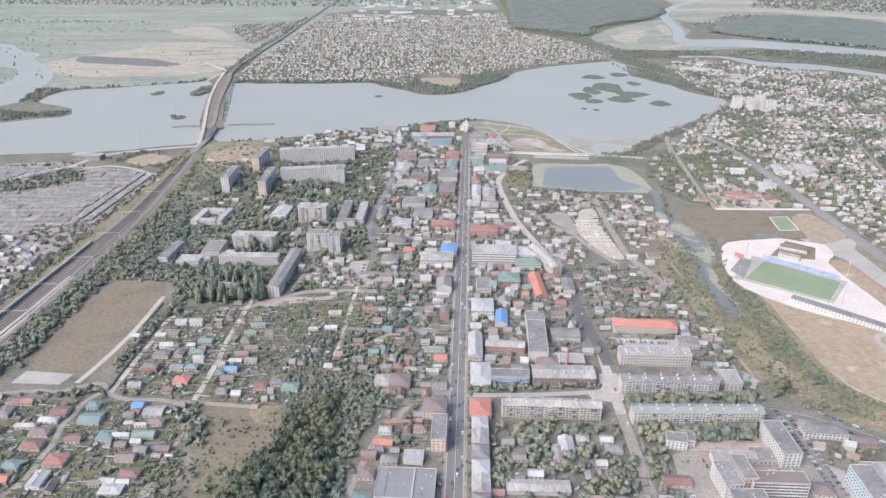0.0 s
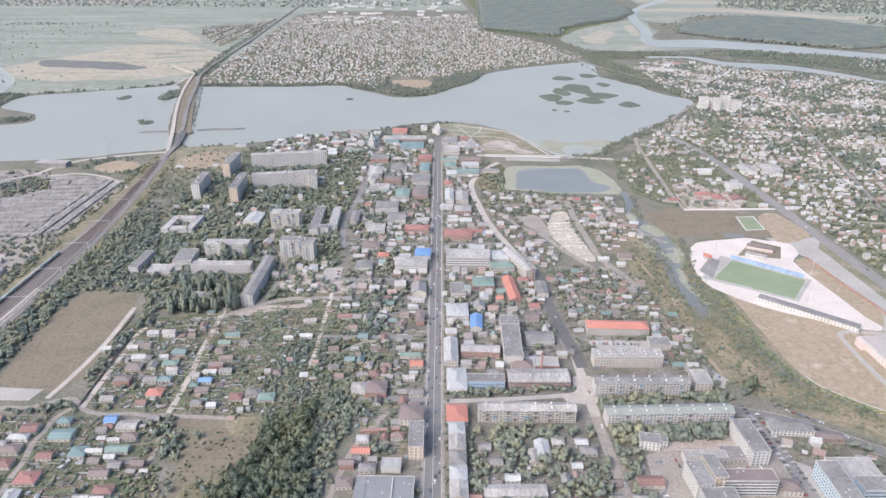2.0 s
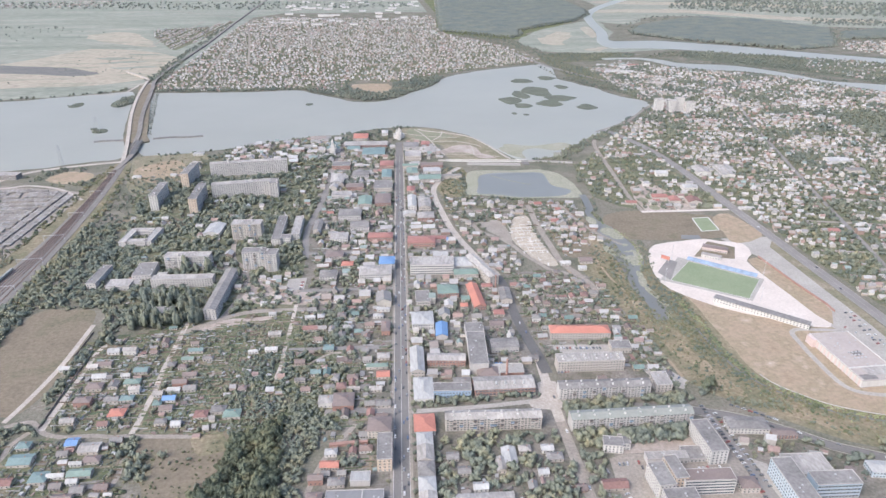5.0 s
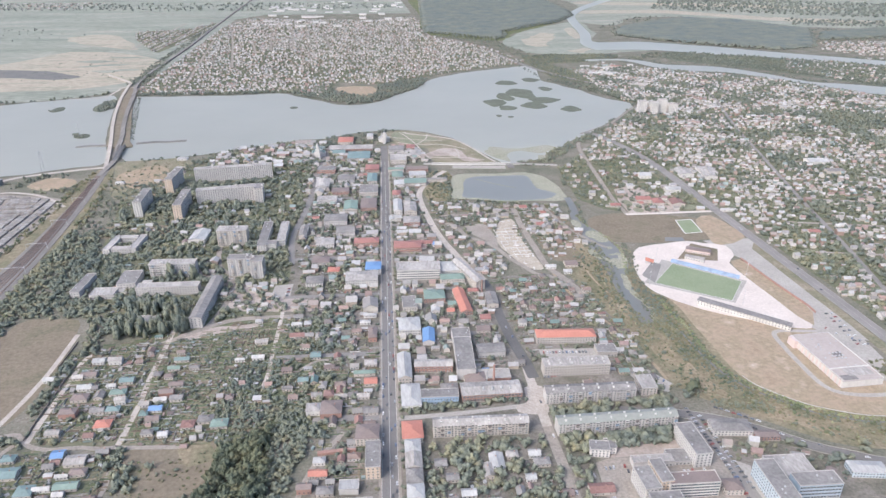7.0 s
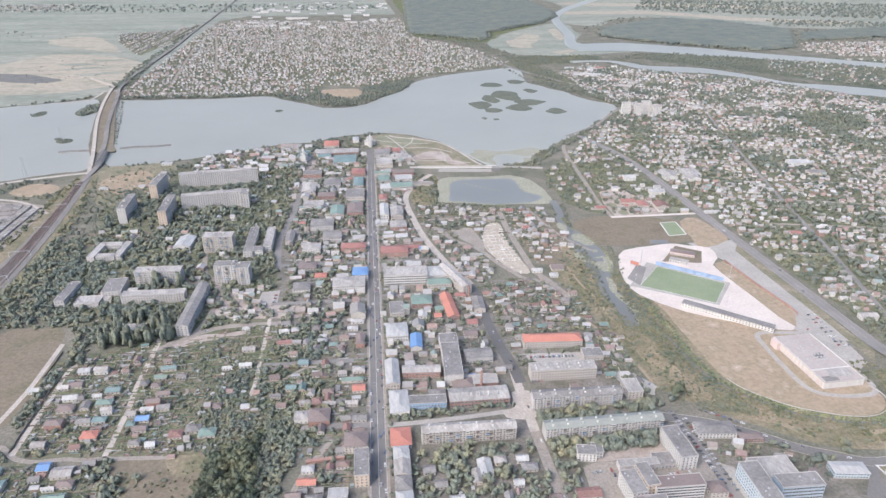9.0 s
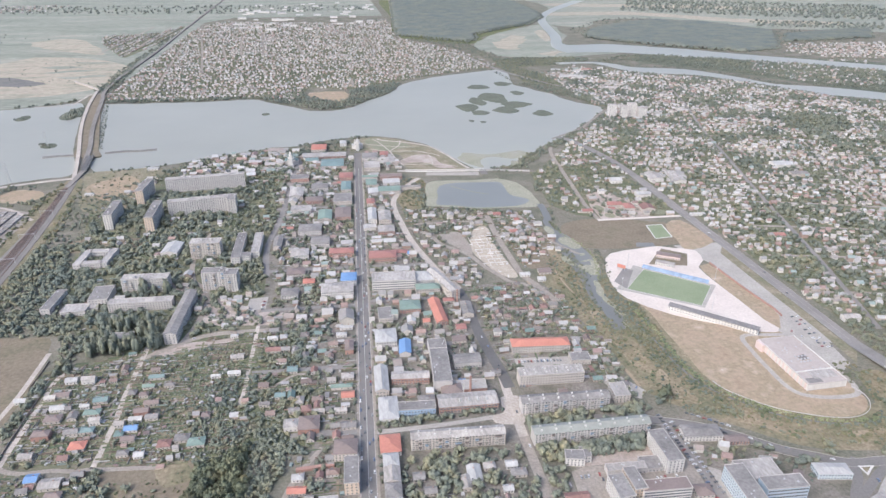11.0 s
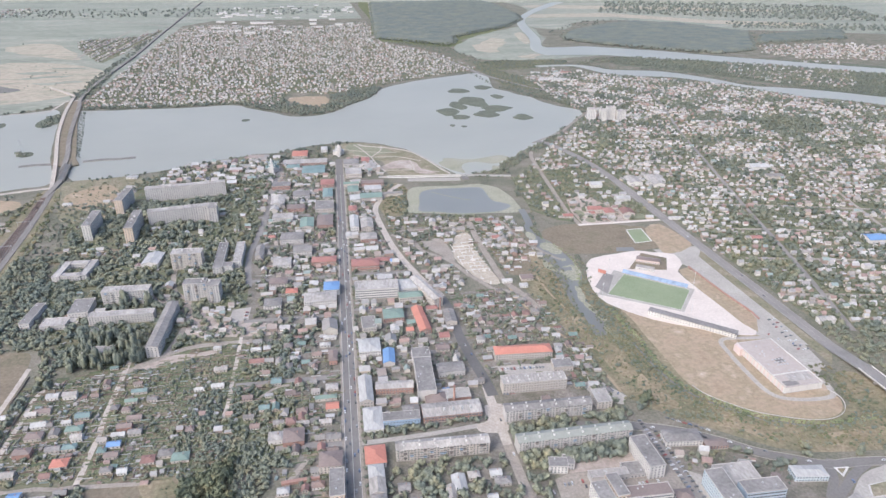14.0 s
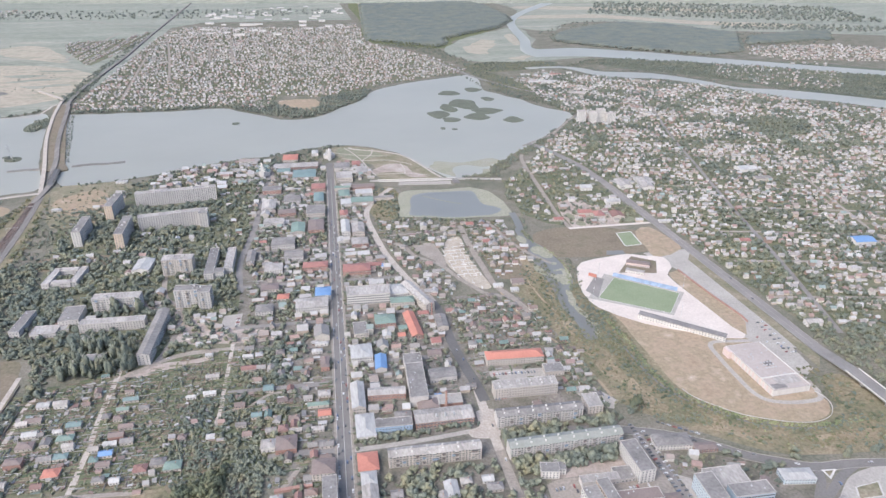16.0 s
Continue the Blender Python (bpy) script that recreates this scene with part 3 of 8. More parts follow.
sheet("pond", [(170, 1208), (198, 1216), (251, 1212), (313, 1212), (344, 1184), (353, 1129), (356, 1078), (341, 1056), (303, 1060), (253, 1063), (205, 1073), (177, 1084), (160, 1090), (152, 1101), (164, 1155)], 0.12, ALGAE_M,
      "algae-green pond margin behind the dam", rough=3, category="pond", smooth=2)
sheet("pond", [(192, 1192), (250, 1200), (309, 1194), (315, 1165), (314, 1125), (329, 1102), (338, 1087), (315, 1066), (263, 1067), (215, 1079), (176, 1094), (184, 1138)], 0.18, POND_M,
      "dark open water of the small pond", rough=4, category="pond", smooth=3)
ribbon("algae_streak", [(212, 1186), (236, 1160), (262, 1138), (276, 1130)], 3.0, 0.2, ALGAE_M, "pale floating streak on the pond", category="algae", mark=False)
for pts in ([(256, 1353), (272, 1366), (286, 1384), (340, 1380), (398, 1378), (420, 1362), (400, 1346), (375, 1336), (345, 1338), (325, 1331), (310, 1312), (296, 1292), (280, 1294), (265, 1310)], [(360, 1296), (380, 1306), (392, 1322), (376, 1326), (362, 1312)]):
    sheet("algae", pts, 0.15, ALGAE_M, "yellow-green algae film at the lake's corner", rough=14, category="algae")
sheet("creek", [(337, 996), (333, 957), (331, 913), (328, 859), (325, 810), (323, 765), (320, 725), (323, 687), (321, 653), (340, 657), (344, 691), (343, 729), (345, 770), (362, 798), (367, 824), (364, 877), (358, 926), (344, 957), (346, 996)], 0.145, CREEK_M, "still dark creek with floating algae", smooth=3, rough=1.5, category="creek")
ribbon("creek", [(354, 1069), (351, 1029), (345, 990)], 12, 0.135, CREEK_M, "still dark creek below the pond", category="creek")
ribbon("creek", [(352, 660), (358, 628), (360, 581), (366, 545), (379, 517), (397, 496), (417, 476), (441, 463), (466, 453), (495, 449)], 2.5, 0.12, CREEK_M, "narrow overgrown creek", category="creek")
for x, y, lx, ly in ((470, 1905, 70, 120), (412, 1868, 40, 80), (371, 1796, 52, 76), (391, 1734, 39, 50), (469, 1757, 61, 62), (510, 1813, 75, 58), (557, 1707, 42, 54), (456, 2062, 63, 60), (542, 2096, 50, 50),
                     (554, 1958, 34, 45), (352, 1655, 12, 20), (378, 1640, 12, 16)):
    sheet("reed_island", [(x + lx * .56 * math.cos(a) * (1 + .2 * math.sin(3 * a + x)), y + ly * .56 * math.sin(a) * (1 + .15 * math.cos(2 * a + y))) for a in [i * math.pi / 5 for i in range(10)]], 0.9 + x * .0001, REED_M, "dark green reed islet in the lake", category="islet", rough=3)
for x, y, lx, ly in ((-171, 1809, 21, 24), (-630, 1585, 31, 40), (-782, 1860, 35, 56), (-672, 1879, 50, 110)):
    sheet("islet", [(x + lx * .5 * math.cos(a), y + ly * .5 * math.sin(a)) for a in [i * math.pi / 4 for i in range(8)]], 0.7, REED_M, "small overgrown islet in the lake", category="islet", rough=3)

# causeway with road and railway, and the low jetties either side of the bridge
sheet("causeway", [(-492, 1480), (-509, 1530), (-528, 1604), (-564, 1742), (-596, 1867), (-622, 1994), (-650, 2110), (-690, 2110), (-664, 1990), (-632, 1860), (-600, 1720), (-562, 1560), (-545, 1490)], 2.2, BARE_M, "stony earth causeway across the lake", category="causeway")
ribbon("shore_path", [(-800, 1990), (-715, 1997), (-700, 2080), (-693, 2128), (-614, 2133), (-570, 2049)], 7, 0.3, DIRTROAD_M, "pale dirt path at the far end of the causeway", category="path")
ribbon("causeway_road", [(-500, 1330), (-516, 1400), (-528, 1449), (-551, 1537), (-586, 1663), (-622, 1808), (-657, 1977), (-683, 2133), (-700, 2200), (-800, 2330)], 8, 4.0, DIRTROAD_M, "pale dirt road on the causeway", ramp=110)
ribbon("rail_track_bed", [(-500, 1290), (-497, 1380), (-512, 1446), (-534, 1559), (-560, 1660), (-586, 1775), (-612, 1903), (-641, 2050), (-664, 2157), (-676, 2359), (-674, 2600), (-671, 2984), (-683, 3651), (-700, 5400)], 10, 4.1, BALLAST_M,
       "brown railway bed running over the causeway", category="railway", ramp=110)
for pts in ([(-490, 1508), (-455, 1516), (-424, 1514), (-385, 1520)], [(-545, 1500), (-580, 1502), (-612, 1496)]):
    ribbon("jetty", pts, 11, 1.2, BALLAST_M, "low overgrown stone jetty beside the bridge", category="jetty")
ribbon("railway_yard", [(-520, 250), (-505, 500), (-492, 627), (-484, 720), (-480, 836), (-478, 959), (-484, 1145), (-499, 1330)], 44, 0.6, BALLAST_M, "brown gravel railway corridor with worn tracks", category="railway", end=13)

# fields and yards
sheet("sports_ground", [(-415, 742), (-377, 746), (-347, 740), (-337, 700), (-331, 627), (-337, 572), (-356, 543), (-408, 558), (-420, 590), (-424, 660)], 0.12, BARE_M, "worn bare-earth sports ground", smooth=3, rough=2, category="field")
sheet("gravel_yard", [(-416, 556), (-366, 550), (-372, 533), (-420, 536)], 0.14, CONCRETE_M, "pale gravel yard beside the sports ground", smooth=0, category="yard")
sheet("waste_ground", [(-234, 498), (-192, 505), (-159, 501), (-131, 514), (-122, 482), (-138, 452), (-145, 418), (-151, 387), (-170, 330), (-215, 330), (-199, 387), (-205, 425), (-219, 460)], 0.1, BARE_M, "brown waste ground with dry grass and bare patches", rough=9, category="field", mark=False)
for pts in ([(-191, 412), (-168, 419), (-155, 387), (-190, 387)], [(-180, 495), (-150, 498), (-140, 480), (-165, 470)], [(-215, 470), (-205, 480), (-200, 455), (-208, 440)]):
    sheet("grass_patch", pts, 0.13, SCRUB_M, "patch of rough grass on the waste ground", rough=8, category="grass", mark=False)
sheet("stadium_plaza", [(399, 855), (446, 864), (479, 868), (500, 858), (530, 845), (524, 810), (506, 790), (507, 741), (511, 692), (515, 645), (521, 616), (491, 619), (455, 640), (407, 672), (367, 722), (363, 765), (376, 820)], 0.16, PALE_M,
      "pale paved plaza round the stadium", smooth=2, category="plaza")
sheet("dry_meadow", [(378, 712), (381, 680), (380, 638), (381, 589), (380, 551), (388, 523), (403, 505), (423, 486), (446, 473), (471, 463), (494, 460), (512, 466), (523, 478), (526, 490), (520, 510), (490, 540), (475, 580), (478, 622), (462, 644), (430, 670), (400, 690)], 0.13, SANDY_M,
      "dry sandy meadow inside the creek's bend", smooth=3, category="field")
sheet("dry_verge", [(440, 614), (500, 622), (545, 606), (552, 545), (536, 528), (526, 492), (500, 474), (450, 490), (440, 520)], 0.085, SANDY_M, "dry sandy ground round the big store", smooth=2, rough=2, category="field", mark=False)
sheet("gravel_verge", [(505, 866), (577, 866), (577, 570), (530, 608), (512, 640), (514, 720), (530, 800)], 0.09, CONCRETE_M, "pale gravel between stadium and main road", smooth=0, category="yard", mark=False)
sheet("mall_yard", [(531, 800), (562, 816), (562, 691), (563, 618), (553, 541), (536, 530), (524, 538), (524, 600), (515, 616), (536, 640), (542, 665), (536, 716), (533, 766)], 0.2, CONCRETE_M, "asphalt car park beside the big store", smooth=1, category="yard")
ribbon("service_road", [(540, 604), (501, 610), (466, 612), (459, 581), (457, 547), (457, 516), (464, 500), (482, 492), (503, 489), (522, 491), (529, 505), (531, 530)], 6, 0.24, CONCRETE_M, "narrow service road round the big store")
ribbon("low_wall", [(384, 536), (389, 521), (403, 503), (423, 484), (446, 471), (471, 461), (494, 458), (513, 464), (525, 477), (528, 490), (524, 503)], 0.5, 0.9, PARAPET_M, "low pale retaining wall above the creek", category="wall")
sheet("waste_ground", [(430, 985), (528, 955), (545, 910), (562, 876), (498, 872), (447, 868), (405, 873), (350, 890), (352, 943), (370, 975)], 0.1, BARE_M, "bare brown waste ground", smooth=3, rough=3, category="field")
sheet("roadside_strip", [(563, 830), (577, 850), (577, 560), (561, 540), (564, 618), (563, 691)], 0.11, WASTE_M, "dry grassy verge beside the main road", smooth=1, category="verge")
sheet("earth_bank", [(510, 794), (526, 800), (530, 766), (534, 716), (540, 665), (538, 648), (521, 620), (514, 642), (511, 692), (507, 741), (507, 781)], 0.24, SANDY_M, "tan earth strip beside the wall", smooth=1, category="field")
for x, y, lx, ly in ((349, 908, 22.3, 28.4), (354, 891, 15.3, 21.9), (332, 842, 9.4, 35.3), (338, 812, 12.2, 18.8), (349, 806, 20.2, 23.3), (362, 817, 10.2, 23.9), (340, 765, 7.7, 21.4), (340, 744, 9.5, 24.6), (342, 714, 9.2, 27.0), (354, 858, 6.4, 8.2), (358, 833, 6.2, 6.8), (351, 833, 8.3, 4.9), (342, 691, 7.1, 18.2), (334, 952, 11.6, 24.5), (338, 665, 5.2, 17.1)):
    sheet("algae", [(x + lx * .6 * math.cos(a), y + ly * .6 * math.sin(a)) for a in [i * math.pi / 4 for i in range(8)]], 0.17 + (x * 7 + y) % 23 * .004, ALGAE_M, "pale algae patch floating on the creek", rough=5, category="algae")
sheet("building_site", [(152, 957), (170, 966), (188, 972), (195, 922), (193, 886), (175, 910)], 0.12, LANE_M, "pale levelled ground of a cleared plot", smooth=2, rough=3, category="yard")
sheet("brown_lot", [(259, 1005), (318, 1008), (326, 950), (321, 893), (304, 827), (265, 824), (255, 863), (256, 930)], 0.075, BARE_M, "brown trodden ground between half-built houses", smooth=2, rough=4, category="field", mark=False)
sheet("waterfront_park", [(40, 1516), (96, 1545), (158, 1508), (204, 1457), (232, 1392), (255, 1318), (263, 1283), (150, 1289), (141, 1395), (76, 1432)], 0.14, WASTE_M, "triangular waterfront park with pale paths", smooth=3, category="park")
sheet("park_lawn", [(70, 1512), (98, 1534), (150, 1495), (172, 1460), (140, 1440), (92, 1440)], 0.17, LAWN_M, "worn green lawn by the church", smooth=2, rough=2, category="lawn")
ribbon("promenade", [(100, 1530), (114, 1514), (170, 1486), (211, 1452), (237, 1393), (258, 1317), (270, 1285)], 6, 0.3, DIRTROAD_M, "pale promenade along the water", category="path")
for pts in ([(60, 1500), (110, 1470), (180, 1450)], [(121, 1427), (145, 1468), (152, 1505)], [(80, 1450), (121, 1427), (180, 1418), (224, 1378)], [(201, 1390), (203, 1360), (201, 1322)], [(90, 1530), (105, 1490), (121, 1427)], [(121, 1427), (128, 1380), (140, 1320)], [(140, 1330), (169, 1326), (202, 1322), (250, 1300)]):
    ribbon("park_path", pts, 3.0, 0.24, DIRTROAD_M, "pale park path", category="path")
sheet("bare_plot", [(134, 1362), (158, 1388), (183, 1392), (205, 1373), (226, 1330), (245, 1293), (211, 1297), (202, 1329), (169, 1334), (140, 1338)], 0.18, PINKEARTH_M, "bare pinkish plot in the waterfront park", smooth=2, rough=9, category="field")
ribbon("dam", [(123, 1288), (191, 1278), (298, 1266), (326, 1261), (387, 1246)], 9, 1.2, CONCRETE_M, "narrow dam road between lake and pond", category="dam")
ribbon("dam_apron", [(178, 1262), (190, 1260), (240, 1252), (282, 1247)], 17, 1.0, CONCRETE_M, "pale concrete apron on the dam's pond side", category="dam")
sheet("sluice", [(287, 1270), (300, 1268), (299, 1240), (286, 1242)], 1.6, STREET_M, "dark concrete sluice in the dam", smooth=0, category="dam")
for off in (-4.6, 4.6):
    ribbon("parapet", [(140, 1285.4 + off), (191, 1278 + off), (245, 1272 + off), (298, 1266 + off)], .5, 2.1, KERB_M, "low pale parapet of the dam", category="wall", mark=False)
sheet("beach", [(-490, 1372), (-430, 1380), (-370, 1392), (-340, 1370), (-335, 1300), (-340, 1230), (-365, 1165), (-435, 1162), (-465, 1260)], 0.14, WASTE_M, "rough lakeside waste ground", smooth=3, rough=4, category="field", mark=False)
sheet("earth_heaps", [(-470, 1290), (-440, 1322), (-399, 1345), (-366, 1271), (-357, 1150), (-405, 1206), (-446, 1241)], 0.17, SANDY_M, "tan churned earth near the lake", smooth=2, rough=6, category="field", mark=False)
sheet("sand_patch", [(-609, 1247), (-590, 1288), (-535, 1278), (-527, 1235), (-570, 1218)], 0.14, SANDY_M, "sandy clearing near the shore", smooth=3, rough=4, category="field")
sheet("sand_patch", [(-860, 1205), (-772, 1205), (-748, 1178), (-766, 1140), (-800, 1140), (-880, 1150)], 0.14, PINKEARTH_M, "pale sandy ground beside the shore road", smooth=2, rough=5, category="field", mark=False)
sheet("school_field", [(-410, 1030), (-350, 1035), (-300, 1020), (-310, 990), (-400, 985)], 0.12, BARE_M, "worn earth field behind the school", smooth=2, category="field", mark=False)
sheet("sand_patch", [(-60, 2060), (45, 2060), (50, 1960), (10, 1930), (-50, 1990)], 0.14, SANDY_M, "sandy sports ground on the far bank", smooth=2, category="field")
sheet("garage_ground", [(-830, 1235), (-639, 1205), (-544, 1181), (-514, 1150), (-514, 1039), (-522, 948), (-545, 775), (-700, 760), (-900, 900)], 0.08, LANE_M, "dusty pale ground between garage rows", smooth=2, category="yard", mark=False)

# roads
ribbon("main_street", [(-3, 150), (9, 423), (21, 704), (47, 1319), (50, 1425)], 13.6, 0.26, STREET_M, "long straight grey asphalt main street", smooth=1)
for side in (-1, 1):
    ribbon("pavement", [(-3 + side * 8.4, 150), (9 + side * 8.4, 423), (21 + side * 8.4, 704), (47 + side * 8.4, 1319), (50 + side * 8.4, 1400)], 2.6, 0.38, LANE_M, "kerbed pavement along the main street", smooth=1, category="pavement")
    ribbon("kerb", [(-3 + side * 6.95, 150), (9 + side * 6.95, 423), (21 + side * 6.95, 704), (47 + side * 6.95, 1319)], .3, 0.42, KERB_M, "pale kerbstones of the main street", smooth=1, category="kerb", mark=False)
ribbon("road_marking", [(-3, 150), (9, 423), (21, 704), (47, 1319)], .35, 0.28, KERB_M, "white painted centre line", smooth=1, category="road marking", mark=False)
ribbon("side_street", [(161, 250), (160, 387), (160, 439), (160, 484), (160, 502)], 9.5, 0.24, LANE_M, "dusty grey-brown side street")
ribbon("side_street", [(160, 484), (161, 526), (162, 561), (164, 592)], 9.5, 0.255, DIRTROAD_M, "dusty pale side street")
ribbon("side_street", [(166, 560), (164, 590), (159, 636), (156, 687), (157, 744), (152, 782)], 12, 0.32, DARKASPHALT_M, "freshly laid dark asphalt street")
ribbon("side_street", [(154, 760), (151, 792), (132, 847), (113, 928), (104, 997), (97, 1101), (110, 1158), (140, 1212), (160, 1240)], 10, 0.25, DIRTROAD_M, "dusty pale side street towards the pond")
sheet("junction", [(152, 545), (171, 545), (168, 505), (152, 503), (138, 508), (138, 518), (150, 522)], 0.3, DIRTROAD_M, "pale dusty street junction", smooth=2, category="road")
ribbon("dirt_lane", [(268, 765), (248, 778), (228, 791), (217, 813), (203, 842), (189, 882), (174, 904), (152, 930), (142, 965), (112, 1000)], 7, 0.24, LANE_M, "pale dirt lane")
ribbon("dirt_lane", [(274, 724), (262, 772), (249, 810), (247, 864), (246, 915), (246, 970), (248, 1006), (249, 1030)], 9, 0.22, LANE_M, "pale dirt lane through the cleared plots")
ribbon("dirt_lane", [(120, 1012), (151, 1013), (213, 1011), (247, 1014)], 5, 0.21, LANE_M, "narrow dirt lane between yards")
ribbon("scrub_path", [(251, 790), (255, 745), (262, 711), (277, 667), (290, 627), (299, 580), (303, 540)], 3.5, 0.13, SANDY_M, "tan track worn through the scrub", category="path", mark=False)
ribbon("scrub_path", [(299, 814), (301, 758), (311, 711), (318, 690)], 3, 0.125, SANDY_M, "tan track worn through the scrub", category="path", mark=False)
ribbon("dirt_lane", [(352, 860), (330, 900), (312, 960), (300, 1040)], 6, 0.22, LANE_M, "dirt lane above the creek")
ribbon("highway", [(587, 560), (587, 700), (586, 801), (585, 991), (585, 1163), (574, 1312), (544, 1440), (520, 1478)], 17, 0.34, ASPHALT_M, "grey asphalt main road")
ribbon("lakeside_road", [(505, 1466), (560, 1508), (610, 1552), (698, 1667), (757, 1735), (799, 1799), (800, 1900)], 7, 0.3, LANE_M, "narrow pale road along the lake shore")
ribbon("far_bridge_road", [(800, 1880), (760, 1980), (690, 2080), (600, 2300), (560, 2500), (520, 2700)], 13, 0.5, ASPHALT_M, "pale road crossing to the far bank")
ribbon("lower_road", [(235, 500), (287, 488), (329, 472), (365, 449), (393, 427), (424, 411), (447, 401), (478, 399), (514, 393), (560, 383), (700, 350)], 10, 0.28, STREET_M, "curving grey asphalt road above the creek")
ribbon("lower_road", [(452, 407), (444, 396), (436, 383), (417, 362), (392, 320)], 8, 0.292, STREET_M, "grey asphalt branch road")
ribbon("lower_road", [(486, 397), (464, 388), (443, 375), (420, 358), (396, 320)], 8, 0.305, STREET_M, "grey asphalt slip road")
ribbon("side_street", [(299, 492), (303, 454), (305, 417), (307, 384), (309, 300)], 9, 0.24, ASPHALT_M, "asphalt street lined with parked cars")
ribbon("cross_street", [(15, 513), (62, 513), (101, 514), (158, 517), (175, 510)], 6, 0.23, CONCRETE_M, "dusty cross street behind the flats")
ribbon("cross_street", [(15, 516), (-30, 520), (-60, 520)], 8, 0.23, ASPHALT_M, "short asphalt cross street")
for y in (660, 770, 870, 985, 1110, 1240):
    ribbon("cross_street", [(22 + (y - 704) * .042, y), (88, y - 4), (125 if y < 900 else 100, y - 6)], 7, 0.23, ASPHALT_M, "short asphalt cross street")
for y in (625, 760, 870, 985, 1110, 1240):
    ribbon("cross_street", [(22 + (y - 704) * .042, y), (-50, y + 4), (-105, y + 6)], 7, 0.23, ASPHALT_M, "narrow asphalt cross street")
ribbon("dirt_lane", [(-228, 703), (-229, 668), (-230, 636), (-231, 606), (-230, 569), (-231, 544), (-232, 521), (-233, 506)], 5.5, 0.22, DIRTROAD_M, "unpaved garden lane")
ribbon("dirt_lane", [(-440, 516), (-421, 519), (-391, 523), (-366, 522), (-350, 530), (-332, 534), (-323, 527), (-312, 516), (-293, 509), (-269, 509), (-249, 505), (-233, 505), (-222, 503), (-175, 498)], 5, 0.22, LANE_M, "winding unpaved lane")
ribbon("dirt_lane", [(-316, 520), (-315, 549), (-313, 590), (-312, 618), (-311, 648), (-305, 662)], 5, 0.23, DIRTROAD_M, "straight gravel lane beside a fence")
ribbon("dirt_lane", [(-356, 535), (-350, 560), (-343, 599), (-339, 632), (-337, 673), (-336, 707)], 5.5, 0.24, DIRTROAD_M, "trodden path across the sports ground")
ribbon("dirt_lane", [(-106, 730), (-107, 685), (-109, 639), (-110, 598), (-114, 576)], 4.5, 0.22, DIRTROAD_M, "unpaved garden lane")
ribbon("dirt_lane", [(-153, 694), (-130, 692), (-108, 691)], 4, 0.21, LANE_M, "narrow garden lane")
ribbon("dirt_lane", [(-110, 598), (-96, 600), (-82, 602), (-60, 619), (-47, 620)], 3.5, 0.21, LANE_M, "narrow garden lane")
ribbon("garden_fence", [(-320, 524), (-319.5, 549), (-318, 590), (-317, 618), (-315, 640)], .4, 2.0, BROWN_M, "dark board fence beside the gravel lane", category="fence", mark=False)
ribbon("field_fence", [(-333, 640), (-331, 660), (-330, 690)], .4, 1.8, BROWN_M, "dark fence at the sports ground's edge", category="fence", mark=False)
ribbon("dirt_lane", [(-235, 675), (-206, 694), (-183, 710), (-152, 719), (-92, 718)], 8, 0.21, LANE_M, "wide dusty lane below the flats")
ribbon("dirt_lane", [(-326, 519), (-335, 503), (-335, 487), (-338, 472), (-334, 450), (-335, 434), (-334, 420), (-337, 401), (-341, 389)], 5, 0.22, LANE_M, "unpaved lane between gardens")
ribbon("dirt_lane", [(-231, 475), (-228, 453), (-232, 435), (-234, 416), (-233, 403), (-240, 360)], 4.5, 0.22, LANE_M, "unpaved lane between gardens")
ribbon("dirt_lane", [(-75, 385), (-68, 420), (-55, 460), (-30, 500)], 5, 0.22, LANE_M, "unpaved lane behind the yards")
ribbon("inner_street", [(-105, 860), (-110, 960), (-95, 1080), (-85, 1240), (-70, 1400)], 9, 0.24, ASPHALT_M, "asphalt street past the tall flats")
ribbon("inner_street", [(-192, 700), (-178, 760), (-180, 830), (-205, 870), (-215, 960), (-200, 1030)], 7, 0.22, LANE_M, "dusty drive between the flats")
ribbon("shore_road", [(-900, 980), (-810, 1070), (-775, 1113), (-761, 1159), (-735, 1187), (-701, 1214), (-686, 1255), (-661, 1290), (-624, 1310), (-565, 1330), (-500, 1345)], 10, 0.24, DIRTROAD_M, "pale shore road")
ribbon("shore_road", [(-698, 1207), (-660, 1205), (-625, 1215), (-560, 1188), (-503, 1130)], 6, 0.225, DIRTROAD_M, "pale track above the garages")
ribbon("fair_lane", [(480, 1400), (465, 1344), (446, 1179), (431, 1045), (431, 980)], 8, 0.22, LANE_M, "straight lane past the red-roofed yard")
sheet("fair_yard", [(451, 1099), (491, 1118), (516, 1075), (520, 1006), (523, 983), (436, 985), (438, 1043)], 0.1, PINKEARTH_M, "pinkish paved yard round red-roofed houses", smooth=0, category="yard", mark=False)
for x, y, lx, ly in ((450, 1031, 13, 26), (456, 997, 16, 18), (545, 1000, 26, 22)):
    sheet("fair_lawn", [(x + lx * .55 * math.cos(a), y + ly * .55 * math.sin(a)) for a in [i * math.pi / 5 for i in range(10)]], 0.16, LAWN_M, "oval green lawn in the paved yard", category="lawn")
sheet("orange_earth", [(529, 946), (566, 960), (576, 900), (574, 867), (516, 845), (521, 890)], 0.13, SANDY_M, "orange-tan bare earth beside the small pitch", smooth=2, rough=2, category="field")
sheet("hard_court", [(453, 885), (479, 881), (477, 867), (447, 871)], 0.22, CREEK_M, "dark hard court at the stadium fence", smooth=0, category="court")
